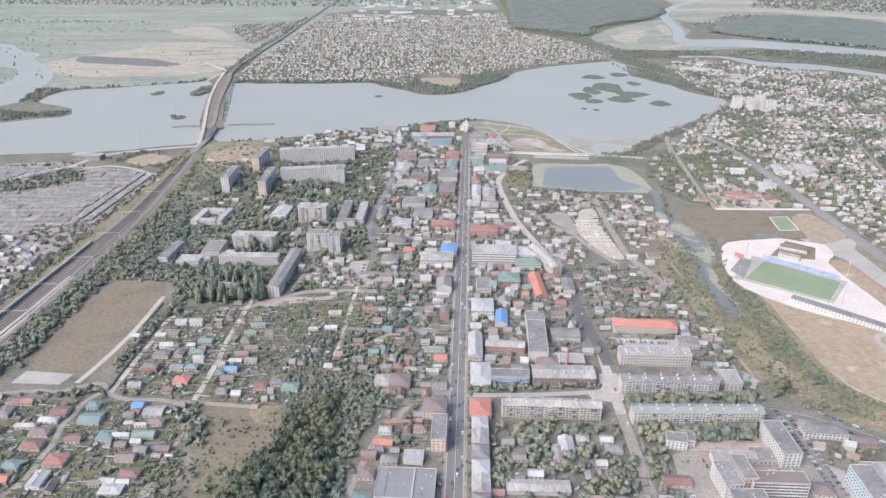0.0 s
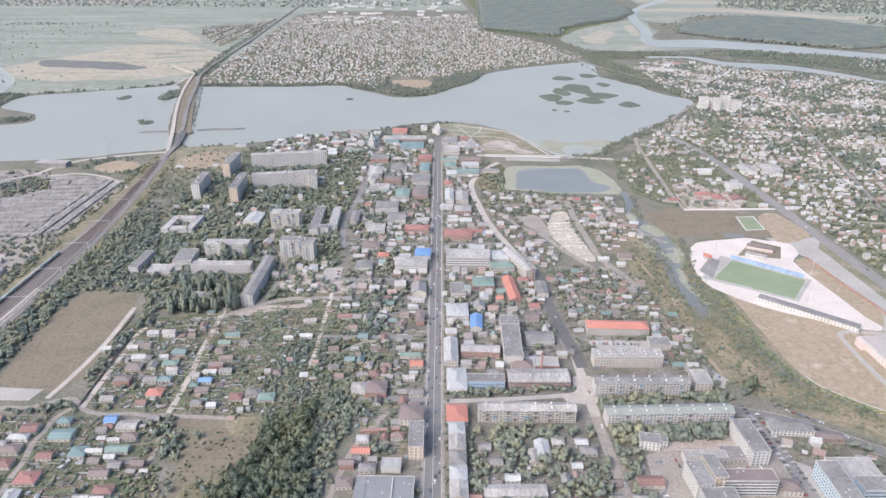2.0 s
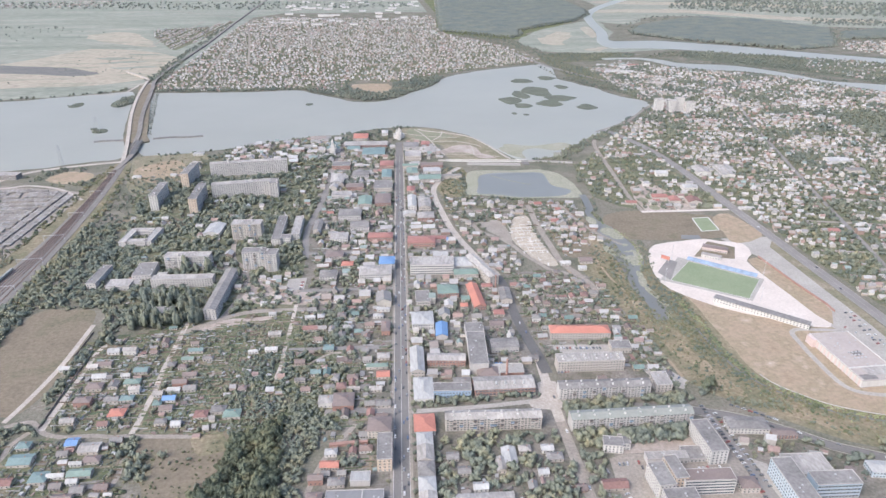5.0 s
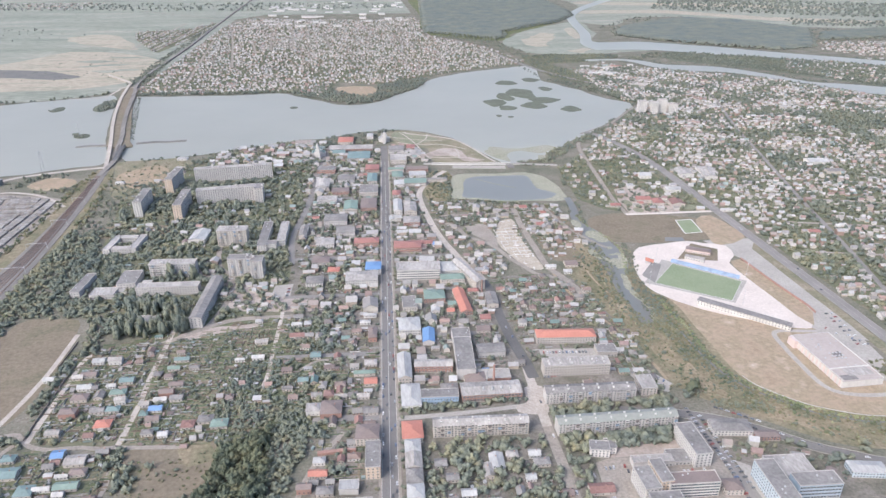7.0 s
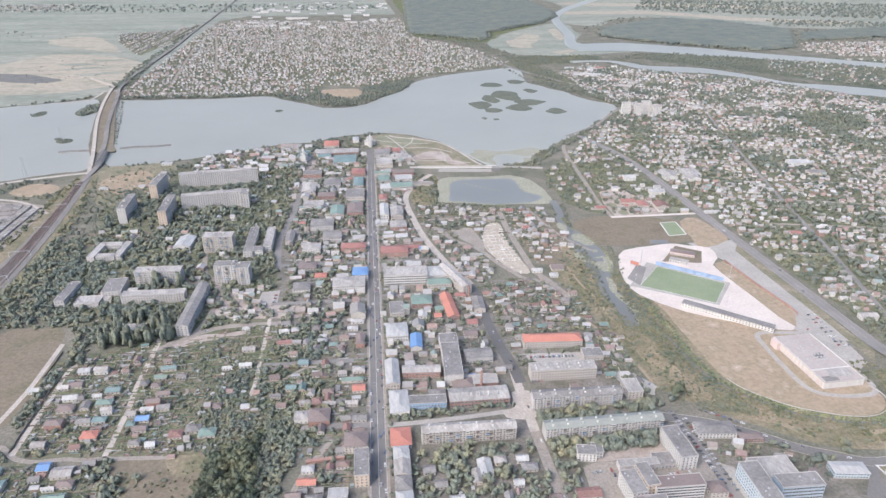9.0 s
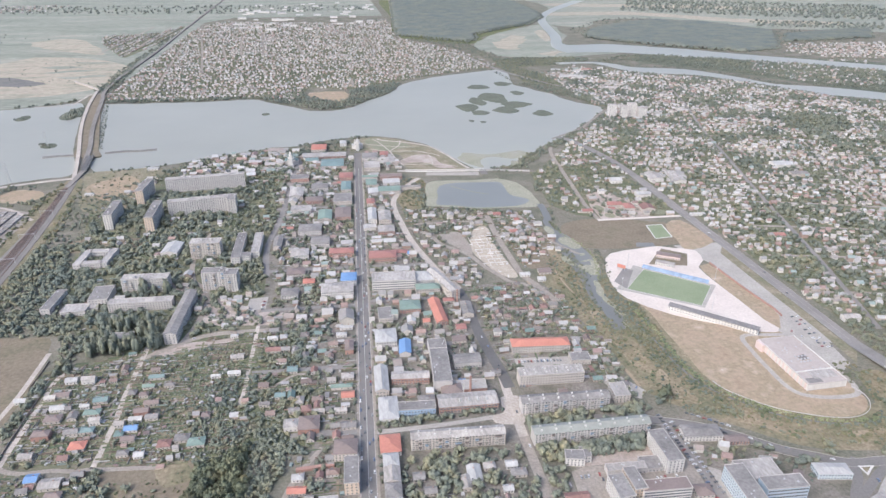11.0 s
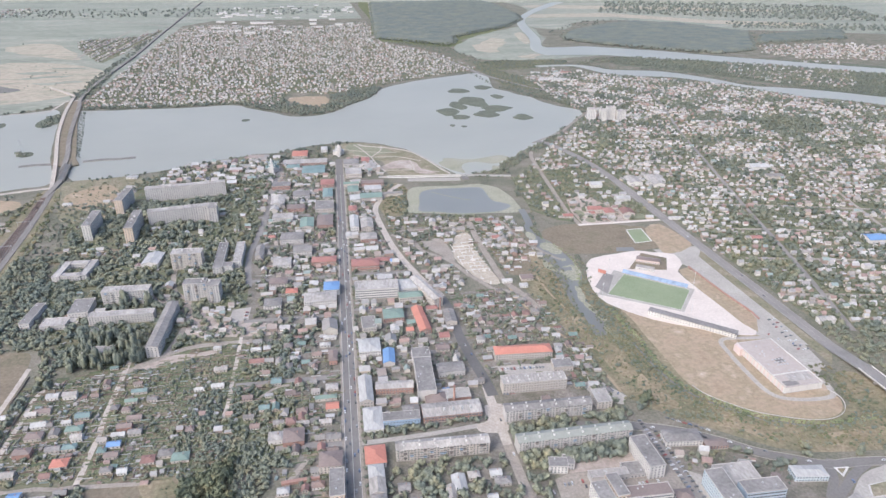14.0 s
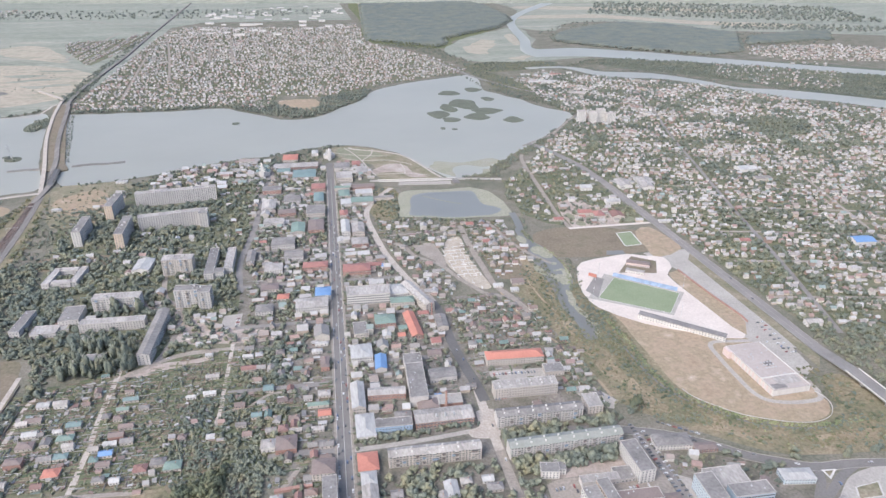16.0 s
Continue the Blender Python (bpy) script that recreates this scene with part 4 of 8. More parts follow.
ribbon("fair_lane", [(428, 981), (500, 979), (575, 977)], 7, 0.24, PALE_M, "pale lane in front of the red-roofed yard")

for pts in ([(-523, 2161), (-557, 2557), (-606, 3117)], [(-426, 2429), (-526, 3106), (-631, 3712)], [(-380, 2717), (-442, 3095)], [(-330, 2777), (-388, 3358)], [(-244, 2765), (-298, 3426)], [(-94, 2744), (-145, 3326)], [(-78, 2186), (-66, 2327)],
            [(73, 2120), (73, 2258)], [(198, 2803), (176, 3282)], [(-640, 3040), (-200, 2960), (330, 2980)], [(470, 5200), (370, 3906), (329, 3215), (396, 3030), (560, 2860)], [(-780, 2839), (-768, 3730)], [(-886, 2881), (-853, 3742)], [(-1260, 4420), (-980, 4150), (-700, 3900), (-560, 3700)]):
    ribbon("far_street", pts, 9, 0.3, LANE_M, "pale straight street among far houses", smooth=3)
for k in range(9):
    ribbon("town_street", [(612 + k * 18, 700 + k * 112 - (k > 6) * 30), (760 + k * 25, 668 + k * 108), (980 + k * 20, 610 + k * 106), (1180 + k * 10, 560 + k * 104)], 6, 0.2, LANE_M, "dusty street between low houses", smooth=3)
ribbon("town_street", [(640, 600), (700, 800), (760, 1020), (830, 1260), (900, 1500), (990, 1760), (1060, 2020)], 7, 0.215, ASPHALT_M, "long straight street through the low houses", smooth=3)
ribbon("town_street", [(860, 640), (930, 880), (1000, 1120), (1080, 1380)], 6, 0.21, LANE_M, "dusty street through the low houses", smooth=3)
for off in (-8.2, 0, 8.2):
    ribbon("road_marking", [(587 + off, 585), (587 + off, 700), (586 + off, 801), (585 + off, 991), (585 + off, 1163)], .4, 0.37, CONCRETE_M, "pale painted road line", smooth=3, category="road marking", mark=False)
for off in (-5.6, 5.6):
    ribbon("road_edge", [(287 + off * .5, 488 + off), (329 + off * .5, 472 + off), (365 + off * .5, 449 + off), (393 + off * .5, 427 + off), (424 + off * .4, 411 + off), (447, 401 + off), (478, 399 + off), (514, 393 + off), (560, 383 + off)], .35, 0.4, CONCRETE_M, "pale kerb of the curving road", category="kerb", mark=False)
sheet("trodden_court", [(-224, 877), (-204, 848), (-170, 819), (-138, 791), (-93, 762), (-50, 745), (-50, 734), (-125, 732), (-175, 753), (-201, 808), (-225, 843)], 0.11, PINKEARTH_M, "pinkish trodden earth between the tall flats", smooth=2, rough=5, category="yard", mark=False)
sheet("trodden_court", [(-216, 696), (-198, 700), (-154, 704), (-130, 710), (-132, 702), (-152, 694), (-192, 682), (-214, 684)], 0.115, PINKEARTH_M, "pinkish bare earth at the end of the gardens", smooth=2, rough=5, category="yard")
sheet("rubble_lot", [(195, 452), (270, 452), (268, 438), (250, 434), (205, 436)], 0.13, PINKEARTH_M, "pale rubble-strewn empty lot", smooth=2, rough=2, category="yard", mark=False)
sheet("office_yard", [(182, 356), (190, 432), (205, 436), (232, 432), (300, 430), (298, 360), (240, 352)], 0.125, LANE_M, "worn grey paving round the offices", smooth=0, rough=2, category="yard", mark=False)
sheet("car_park", [(184, 612), (246, 606), (245, 582), (184, 584)], 0.13, CONCRETE_M, "pale car park behind the dormitory", smooth=0, category="yard")
sheet("car_park", [(262, 566), (290, 560), (306, 532), (296, 520), (276, 530)], 0.13, CONCRETE_M, "grey car park at the edge of the scrub", smooth=0, category="yard", mark=False)
sheet("forecourt", [(312, 420), (310, 350), (316, 340), (318, 400), (322, 412)], 0.14, CONCRETE_M, "pale paved forecourt of the business centre", smooth=0, category="yard", mark=False)
sheet("court", [(-122, 800), (-98, 802), (-100, 770), (-124, 768)], 0.14, CONCRETE_M, "grey fenced games court", smooth=0, category="yard")

# a low wooded rise, added as a backdrop to close the far plain
rise_pts, rise_faces = [], []
for i in range(61):
    u = -5400 + i * 180
    hgt = 26 + 9 * noise.noise((u * .0011, 4, 0)) + 4 * noise.noise((u * .004, 8, 0))
    for d, hh in ((5090, -1), (5150, hgt * .8), (5200, hgt), (5400, hgt * .9), (5900, -1)):
        c, s = math.cos(radians(-10)), math.sin(radians(-10))
        rise_pts.append((u * c - d * s, u * s + d * c, hh))
    if i:
        o = 5 * i
        rise_faces += [(o - 5 + k, o + k, o + k + 1, o - 4 + k) for k in range(4)]
tagged(new("far_rise", mesh_of("far_rise", rise_pts, rise_faces, [MEADOW_M])), "low backdrop rise added on the horizon", "hill", kind="structure")

for off, wd in ((9, 4), (15, 3), (-20, 3)):
    ribbon("gravel_strip", [(-520 + off, 250), (-505 + off, 500), (-492 + off, 627), (-484 + off * .9, 760)], wd, 0.66, DIRTROAD_M, "pale gravel strip beside the tracks", category="railway", mark=False)

sheet("traffic_island", [(447, 397), (462, 395), (448, 385)], 0.44, KERB_M, "triangular traffic island with pale kerbs", smooth=0, category="traffic island")
sheet("island_grass", [(449, 395), (457.5, 394), (449, 388)], 0.48, SCRUB_M, "dry grass on the traffic island", smooth=0, category="grass")

sheet("end_zone", [(369, 769), (399, 807), (409, 797), (378, 746)], 0.25, ASPHALT_M, "grey-brown yard at the pitch end", smooth=0, category="yard")
sheet("club_yard", [(439, 811), (482, 859), (512, 835), (493, 798)], 0.2, BARE_M, "brown earth yard of the club house", smooth=1, category="yard", mark=False)
sheet("rail_verge", [(-600, 250), (-470, 250), (-455, 500), (-447, 720), (-446, 959), (-462, 1150), (-482, 1330), (-512, 1330), (-520, 1150), (-522, 959), (-528, 720), (-560, 500)], 0.05, SCRUB_M, "weedy verge along the railway", smooth=2, mark=False)
sheet("pond_side", [(112, 1085), (150, 1085), (168, 1170), (165, 1240), (130, 1240), (106, 1160)], 0.09, SCRUB_M, "scrubby slope beside the pond", smooth=2, mark=False)

SITE = [(214, 975), (235, 984), (238, 949), (236, 885), (241, 837), (242, 806), (228, 806), (213, 831), (198, 881), (196, 912), (206, 953)]
sheet("cleared_plot", SITE, 0.135, SITE_M, "pale rubble-strewn cleared plot", smooth=2, rough=2, category="yard")

sheet("fountain_plaza", [(457, 378), (479, 388), (511, 389), (507, 364), (481, 343), (436, 355)], 0.26, CONCRETE_M, "pale paved plaza beside the junction", smooth=2, category="plaza")
sheet("plaza_bed", [(462, 372), (489, 374), (480, 357), (454, 358)], 0.4, PARAPET_M, "raised pale kerb round a planted square", smooth=0, category="kerb")
sheet("plaza_planting", [(463.3, 371.1), (486.5, 372.8), (478.8, 358.2), (456.4, 359.0)], 0.46, WASTE_M, "dry planted square with bare soil", smooth=0, category="grass")

# ---------------------------------------------------------------- buildings
def window_mesh(w, h):
    s = Shape()
    s.box(-w / 2, w / 2, -0.05, 0.0, 0, h, 0)
    g, y = 0.12, -0.056
    p = Shape()
    for a, b in ((-w / 2 + g, -0.04), (0.04, w / 2 - g)):
        p.box(a, b, y, -0.0505, g, h - g)
        s.add([(a, y, g), (b, y, g), (b, y, h - g), (a, y, h - g)], [(0, 1, 2, 3)], 1)
    frame_only = Shape().box(-w / 2, w / 2, -0.05, 0.0, 0, h, 0)
    return frame_only.mesh("window", FRAME_M), p.mesh("pane", GLASS_M), s.mesh("window_far", FRAME_M, GLASS_M)


def put_window(kind, parent, at):
    part("pane", kind[1], part("window", kind[0], parent, at=at))


WINDOW = window_mesh(1.7, 1.6)
WINDOW_BIG = window_mesh(2.6, 1.9)
bs = Shape()
bs.box(-1.6, 1.6, -1.0, 0.0, 0, 0.15).box(-1.6, 1.6, -1.0, -0.92, 0.15, 1.1).box(-1.6, -1.52, -0.92, 0, 0.15, 1.1).box(1.52, 1.6, -0.92, 0, 0.15, 1.1)
OPEN_BALCONY = [bs.mesh("balcony", m) for m in (BEIGE_M, PANEL_M)]
gs = Shape()
gs.box(-1.6, 1.6, -1.0, 0.0, 0, 0.15).box(-1.6, 1.6, -1.0, -0.92, 0.15, 1.1).box(-1.6, -1.52, -0.92, 0, 0.15, 1.1).box(1.52, 1.6, -0.92, 0, 0.15, 1.1)
gs.box(-1.65, 1.65, -1.05, 0.0, 2.3, 2.4)
for u in (-1.6, -.55, .5, 1.52):
    gs.box(u, u + .08, -1.0, -.92, 1.1, 2.3)
gs.box(-1.5, 1.5, -.96, -.94, 1.1, 2.3, 1)
GLAZED_BALCONY = [gs.mesh("balcony", m, GLASS_M) for m in (BEIGE_M, WHITEWALL_M, BLUEWALL_M, BROWN_M)]
cs = Shape().box(-.75, .75, -.55, .55, -1.0, 1.5).box(-.85, .85, -.65, .65, 1.5, 1.65)
VENT = cs.mesh("chimney", KERB_M)
HATCH = Shape().box(-.5, .5, -.5, .5, 0, .9).box(-.65, .65, -.65, .65, .9, 1.02).mesh("roof_hatch", STEEL_M)
LIFT = Shape().box(-1.6, 1.6, -1.3, 1.3, 0, 2.2).box(-1.8, 1.8, -1.5, 1.5, 2.2, 2.4).mesh("lift_house", PANEL_M)


def place(ob, x, y, turn, z=0.0):
    ob.matrix_basis = pose(x, y, z, 0, 0, turn)
    return ob


def roof_mesh(kind, lx, ly, h, rise, mat, edge):
    s = Shape()
    if kind == "flat":
        s.box(-lx / 2 - .2, lx / 2 + .2, -ly / 2 - .2, ly / 2 + .2, h, h + 0.25, 0)
        for x0, x1, y0, y1 in ((-lx / 2 - .25, lx / 2 + .25, -ly / 2 - .25, -ly / 2 + .15), (-lx / 2 - .25, lx / 2 + .25, ly / 2 - .15, ly / 2 + .25),
                               (-lx / 2 - .25, -lx / 2 + .15, -ly / 2 + .15, ly / 2 - .15), (lx / 2 - .15, lx / 2 + .25, -ly / 2 + .15, ly / 2 - .15)):
            s.box(x0, x1, y0, y1, h + .25, h + .75, 1)
    elif kind == "hip":
        s.hip(lx, ly, h, rise)
    elif kind == "barrel":
        n = 8
        pts = [(x, -ly / 2 + ly * i / n, h + rise * math.sin(math.pi * i / n)) for x in (-lx / 2, lx / 2) for i in range(n + 1)]
        s.add(pts, [(i, i + n + 1, i + n + 2, i + 1)[::-1] for i in range(n)] + [tuple(range(n, -1, -1)), tuple(range(n + 1, 2 * n + 2))])
    else:
        s.gable(lx, ly, h, rise, 0.5, ridge="x" if kind == "gable" else "y")
    return s.mesh("roof", mat, edge)


def building(name, label, category, x, y, lx, ly, turn, h, wall, roof="flat", roof_mat=None, rise=0.0, storeys=0, bay=3.2, side="", sides_mat=None,
             balconies=(), vents=0, window=None, group="", plinth=True, balcony_kind=0):
    """A building with its body, roof, windows on the faces that show, balconies and vents. Its front looks along -y before the turn."""
    top = place(new(name), x, y, turn)
    tagged(top, label, category, group=group)
    take_box(x, y, lx, ly, turn, 3)
    s = Shape().box(-lx / 2, lx / 2, -ly / 2, ly / 2, -0.3, h, 0)
    if plinth:
        s.box(-lx / 2 - .12, lx / 2 + .12, -ly / 2 - .12, ly / 2 + .12, -0.3, 0.7, 1)
    if roof in ("gable", "gable_y"):
        a, b = (lx / 2, ly / 2)
        if roof == "gable":
            s.add([(-a, -b, h), (-a, b, h), (-a, 0, h + rise), (a, -b, h), (a, b, h), (a, 0, h + rise)], [(0, 2, 1), (3, 4, 5)], 0)
        else:
            s.add([(-a, -b, h), (a, -b, h), (0, -b, h + rise), (-a, b, h), (a, b, h), (0, b, h + rise)], [(0, 1, 2), (3, 5, 4)], 0)
    part("wall", s.mesh("wall", wall, CONCRETE_M), top)
    if sides_mat:
        part("end_wall", Shape().box(-lx / 2 + .1, lx / 2 - .1, -ly / 2 - .06, -ly / 2 - .003, 0.8, h - .1).mesh("end_wall", sides_mat), top)
    part("roof", roof_mesh(roof, lx, ly, h, rise, roof_mat or GREYROOF_M, PARAPET_M), top)
    if storeys:
        step = (h - 0.6) / storeys
        wm = window or WINDOW
        far = []
        faces = [("front", lx, lambda u: pose(u, -ly / 2 - .003 - (.06 if sides_mat else 0), 0))]
        if "r" in side:
            faces.append(("right", ly, lambda u: pose(lx / 2 + .003, u, 0, 0, 0, 90)))
        if "l" in side:
            faces.append(("left", ly, lambda u: pose(-lx / 2 - .003, u, 0, 0, 0, -90)))
        for face, run, put in faces:
            n = max(1, int((run - 1.0) / bay))
            for f in range(storeys):
                for i in range(n):
                    u = (i + .5 - n / 2) * (run - 1.0) / n
                    m = put(u)
                    at = m @ pose(0, 0, 0.9 + f * step + 0.15)
                    if y < 560:
                        put_window(wm, top, at)
                    else:
                        far.append(at)
                    if face == "front" and f > 0 and i % 6 in balconies:
                        part("balcony", OPEN_BALCONY[balcony_kind] if (i * 7 + f * 3) % 5 < 2 else GLAZED_BALCONY[(i * 5 + f * 11 + balcony_kind) % 9 % 4], top, at=m @ pose(0, -.06, 0.75 + f * step - .4))
        if far:
            s = Shape()
            for at in far:
                for poly in wm[2].polygons:
                    s.add([at @ wm[2].vertices[k].co for k in poly.vertices], [tuple(range(len(poly.vertices)))], poly.material_index)
            tagged(part("window_band", s.mesh("window_band", FRAME_M, GLASS_M), top, "band of small framed windows"), kind="stuff")
    if roof == "flat" and lx * ly > 150:
        r = random.Random(int(x * 7 + y))
        for i in range(int(1 + lx * ly / 320)):
            u, w = r.uniform(-.42, .42) * lx, r.uniform(-.4, .4) * ly
            part("lift_house" if h > 18 and i % 2 == 0 else "roof_hatch", LIFT if h > 18 and i % 2 == 0 else HATCH, top, at=pose(u, w, h + .25, 0, 0, 90 * r.randint(0, 1)))
    for i in range(vents):
        for side_y in (-.26, .1):
            part("chimney", VENT, top, at=pose((i + .5 - vents / 2) * lx / vents, ly * side_y, h + (rise * (1 - 2 * abs(side_y)) if roof != "flat" else .25)))
    return top


G1 = "five-storey panel blocks"
building("apartment_block", "pale five-storey apartment block with balconies and a grey pitched roof", "apartment block", 96, 485, 88, 12.5, -3.6, 13.5, BEIGE_M, "gable", PALEROOF_M, 2.6, 5, 3.1, "", balconies=(1, 2, 4), vents=6, group=G1)
building("apartment_block", "long grey five-storey block with a green-grey roof behind trees", "apartment block", 223, 475, 114, 13, -1.0, 13.5, PANEL_M, "gable", painted("green_grey_roof", [(0.27, 0.28, 0.255)], "", 0.7, 0.3, 0.3, 0.12), 2.4, 5, 3.1, "", balconies=(2, 5), vents=8, group=G1, balcony_kind=1)
building("apartment_block", "grey five-storey block with a weathered sheet roof and white vents", "apartment block", 212, 520, 90, 13, -3.0, 13.5, PANEL_M, "gable", GREYROOF_M, 2.4, 5, 3.1, "", balconies=(1, 4), vents=6, group=G1, balcony_kind=1)
building("apartment_block", "pale flat-roofed four-storey block with rows of windows", "apartment block", 212, 566, 70, 15, -3.0, 13.0, BEIGE_M, "flat", PALEROOF_M, 0, 4, 3.0, "", vents=6, group=G1)
building("dormitory", "cream three-storey building with a bright orange roof", "dormitory", 219, 627, 67, 17, -5.5, 9.0, BEIGE_M, "hip", ORANGE_M, 3.6, 3, 2.9, "")
building("factory", "red-brick factory hall with a pale sheet roof", "factory", 116, 539, 60, 21, -2.0, 8.0, BRICK_M, "gable", PALEROOF_M, 2.2, 2, 3.4, "r", window=WINDOW_BIG)
building("workshop", "low brick workshop with a worn grey roof", "workshop", 118, 565, 46, 16, -3, 6.0, BRICK_M, "flat", CONCRETE_M, 0, 0)
building("office_house", "two-storey blue and white office with a grey roof", "office", 64, 536, 37, 13, -4.0, 8.6, BLUEWALL_M, "flat", GREYROOF_M, 0, 2, 2.8, "")
building("shop_hall", "hall with a white metal roof beside the main street", "hall", 36, 541, 19, 35, -2, 6.0, WHITEWALL_M, "hip", WHITEROOF_M, 2.4, 1, 3.4, "l")
building("shop_hall", "long house with a white barrel roof on the main street", "hall", 33, 588, 14, 44, -2, 8.0, BEIGE_M, "gable_y", WHITEROOF_M, 3.0, 2, 3.2, "l")
building("brick_house", "red-brick two-storey building with a pale roof", "building", 64, 589, 40, 13, -6, 8.0, BRICK_M, "gable", PALEROOF_M, 1.6, 2, 3.2, "")
building("office_house", "tall windowless grey hall with a flat bitumen roof", "office", 98, 596, 19, 62, -4, 13.0, PANEL_M, "flat", GREYROOF_M, 0, 0)
building("office_house", "grey hall with a flat bitumen roof", "office", 101, 640, 20, 22, -2, 10.0, PANEL_M, "flat", GREYROOF_M, 0, 3, 3.2, "")
building("shop_hall", "corner shop with a bright orange tin roof", "shop", 33, 489, 19, 24, -2, 6.0, BEIGE_M, "hip", ORANGE_M, 2.6, 2, 3.2, "l")
for i, (yy, ll) in enumerate(((466, 17), (448, 18), (430, 17), (412, 16), (394, 17), (374, 20))):
    building("town_house", "pale two-storey house with a white metal roof on the main street", "town house", 31.5 - i * .7, yy, 14, ll, -2.4, 7.2, (WHITEWALL_M, BEIGE_M, PANEL_M)[i % 3], ("hip", "gable_y", "hip")[i % 3], (WHITEROOF_M, PALEROOF_M, GREYROOF_M)[i % 3], 2.4, 2, 3.0, "l", group="main street houses")
building("apartment_house", "beige four-storey house with a grey flat roof", "apartment house", -4, 453, 12.5, 33, -2.4, 13.5, OCHRE_M, "flat", GREYROOF_M, 0, 4, 3.0, "r")
building("town_house", "three-storey house with a dull grey hip roof", "town house", -8, 488, 21, 20, -4, 9.0, BEIGE_M, "hip", BROWN_M, 3.0, 3, 3.2, "")
store = building("warehouse", "large warehouse with a flat grey membrane roof", "warehouse", -30, 395, 46, 32, -3.5, 7.0, WHITEWALL_M, "flat", MEMBRANE_M, 0, 2, 3.2, "")
part("roof_seam", Shape().box(-.5, .5, -15.8, 15.8, 0, .9).mesh("roof_seam", PARAPET_M), store, "pale raised seam across the roof", at=pose(6, 0, 7.25))
for i in range(9):
    part("roof_vent", Shape().prism(8, .5, .4, 0, .9).mesh("roof_vent", DARKSTEEL_M), store, "dark round roof vent", at=pose(-15 + (i % 2) * .4, -13 + i * 3.2, 7.25))
for i in range(5):
    part("roof_vent", Shape().prism(8, .45, .4, 0, .8).mesh("roof_vent", DARKSTEEL_M), store, "dark round roof vent", at=pose(11 + (i % 3) * 2.2, -12 + (i // 3) * 2.2, 7.25))
building("warehouse", "low store with a white metal roof", "warehouse", -25, 427, 16, 11, -4, 6.0, WHITEWALL_M, "flat", WHITEROOF_M, 0, 0)
building("office_tower", "white five-storey office with a grey flat roof", "office", 279, 436, 15.5, 41, 1, 15.0, WHITEWALL_M, "flat", GREYROOF_M, 0, 5, 3.0, "l")
building("office_tower", "white six-storey business centre with a grey roof", "office", 323, 378, 17, 46, -3, 17.0, PALEBLUE_M, "flat", GREYROOF_M, 0, 5, 2.9, "l")
building("office_tower", "blue glazed wing of the business centre", "office", 357, 377, 37, 15, -3, 15.0, painted("grey_blue_cladding", [(0.33, 0.4, 0.47)], "", 0.5, 0.4, 0.4, 0.1), "flat", GREYROOF_M, 0, 4, 2.6, "", window=WINDOW_BIG)
building("office_tower", "grey roofed rear wing of the business centre", "office", 347, 398, 36, 24, -3, 11.0, PANEL_M, "flat", PALEROOF_M, 0, 0)
building("office_tower", "pale five-storey office with a long window front", "office", 256, 390, 42, 13, -3, 15.5, WHITEWALL_M, "flat", BROWN_M, 0, 5, 2.5, "", window=WINDOW_BIG)
building("office_tower", "ochre-ended five-storey office slab", "office", 233, 400, 11, 26, 2, 17.0, OCHRE_M, "flat", GREYROOF_M, 0, 5, 2.8, "l")
building("apartment_house", "pale five-storey apartment house", "apartment house", 219, 395, 14, 26, 2, 15.5, WHITEWALL_M, "flat", GREYROOF_M, 0, 5, 3.0, "l")
building("apartment_house", "grey five-storey apartment house", "apartment house", 226, 372, 26, 14, -2, 15.0, PANEL_M, "flat", GREYROOF_M, 0, 5, 3.0, "l")
building("town_house", "brown-roofed brick house beside the car park", "town house", 291, 388, 15, 13, -4, 6.0, BEIGE_M, "hip", BROWN_M, 2.6, 2, 3.0, "l")
building("villa", "white two-storey villa with a stepped grey roof", "villa", 196, 444, 17, 12, -12, 8.5, WHITEWALL_M, "flat", GREYROOF_M, 0, 3, 3.0, "l")
building("villa", "white annexe with a grey roof", "villa", 207, 447, 10, 12, -12, 7.0, WHITEWALL_M, "flat", GREYROOF_M, 0, 2, 3.0, "")
building("clinic", "white two-storey building with a grey roof at the road bend", "clinic", 327, 458, 36, 17, -8, 6.5, WHITEWALL_M, "hip", GREYROOF_M, 2.0, 2, 3.0, "l")
building("long_shed", "long low shed with a pale roof", "shed", 73, 394, 49, 12, -2, 4.5, PANEL_M, "gable", PALEROOF_M, 1.4, 0)
building("showroom", "pale blue two-storey showroom with a light roof by the junction", "showroom", 416, 392, 30, 14, -10, 6.5, PALEBLUE_M, "hip", WHITEROOF_M, 1.8, 2, 2.6, "l")
building("apartment_house", "low grey building with a flat roof", "building", 237, 425, 36, 9, -3, 6, PANEL_M, "flat", PALEROOF_M, 0, 1, 3.2)

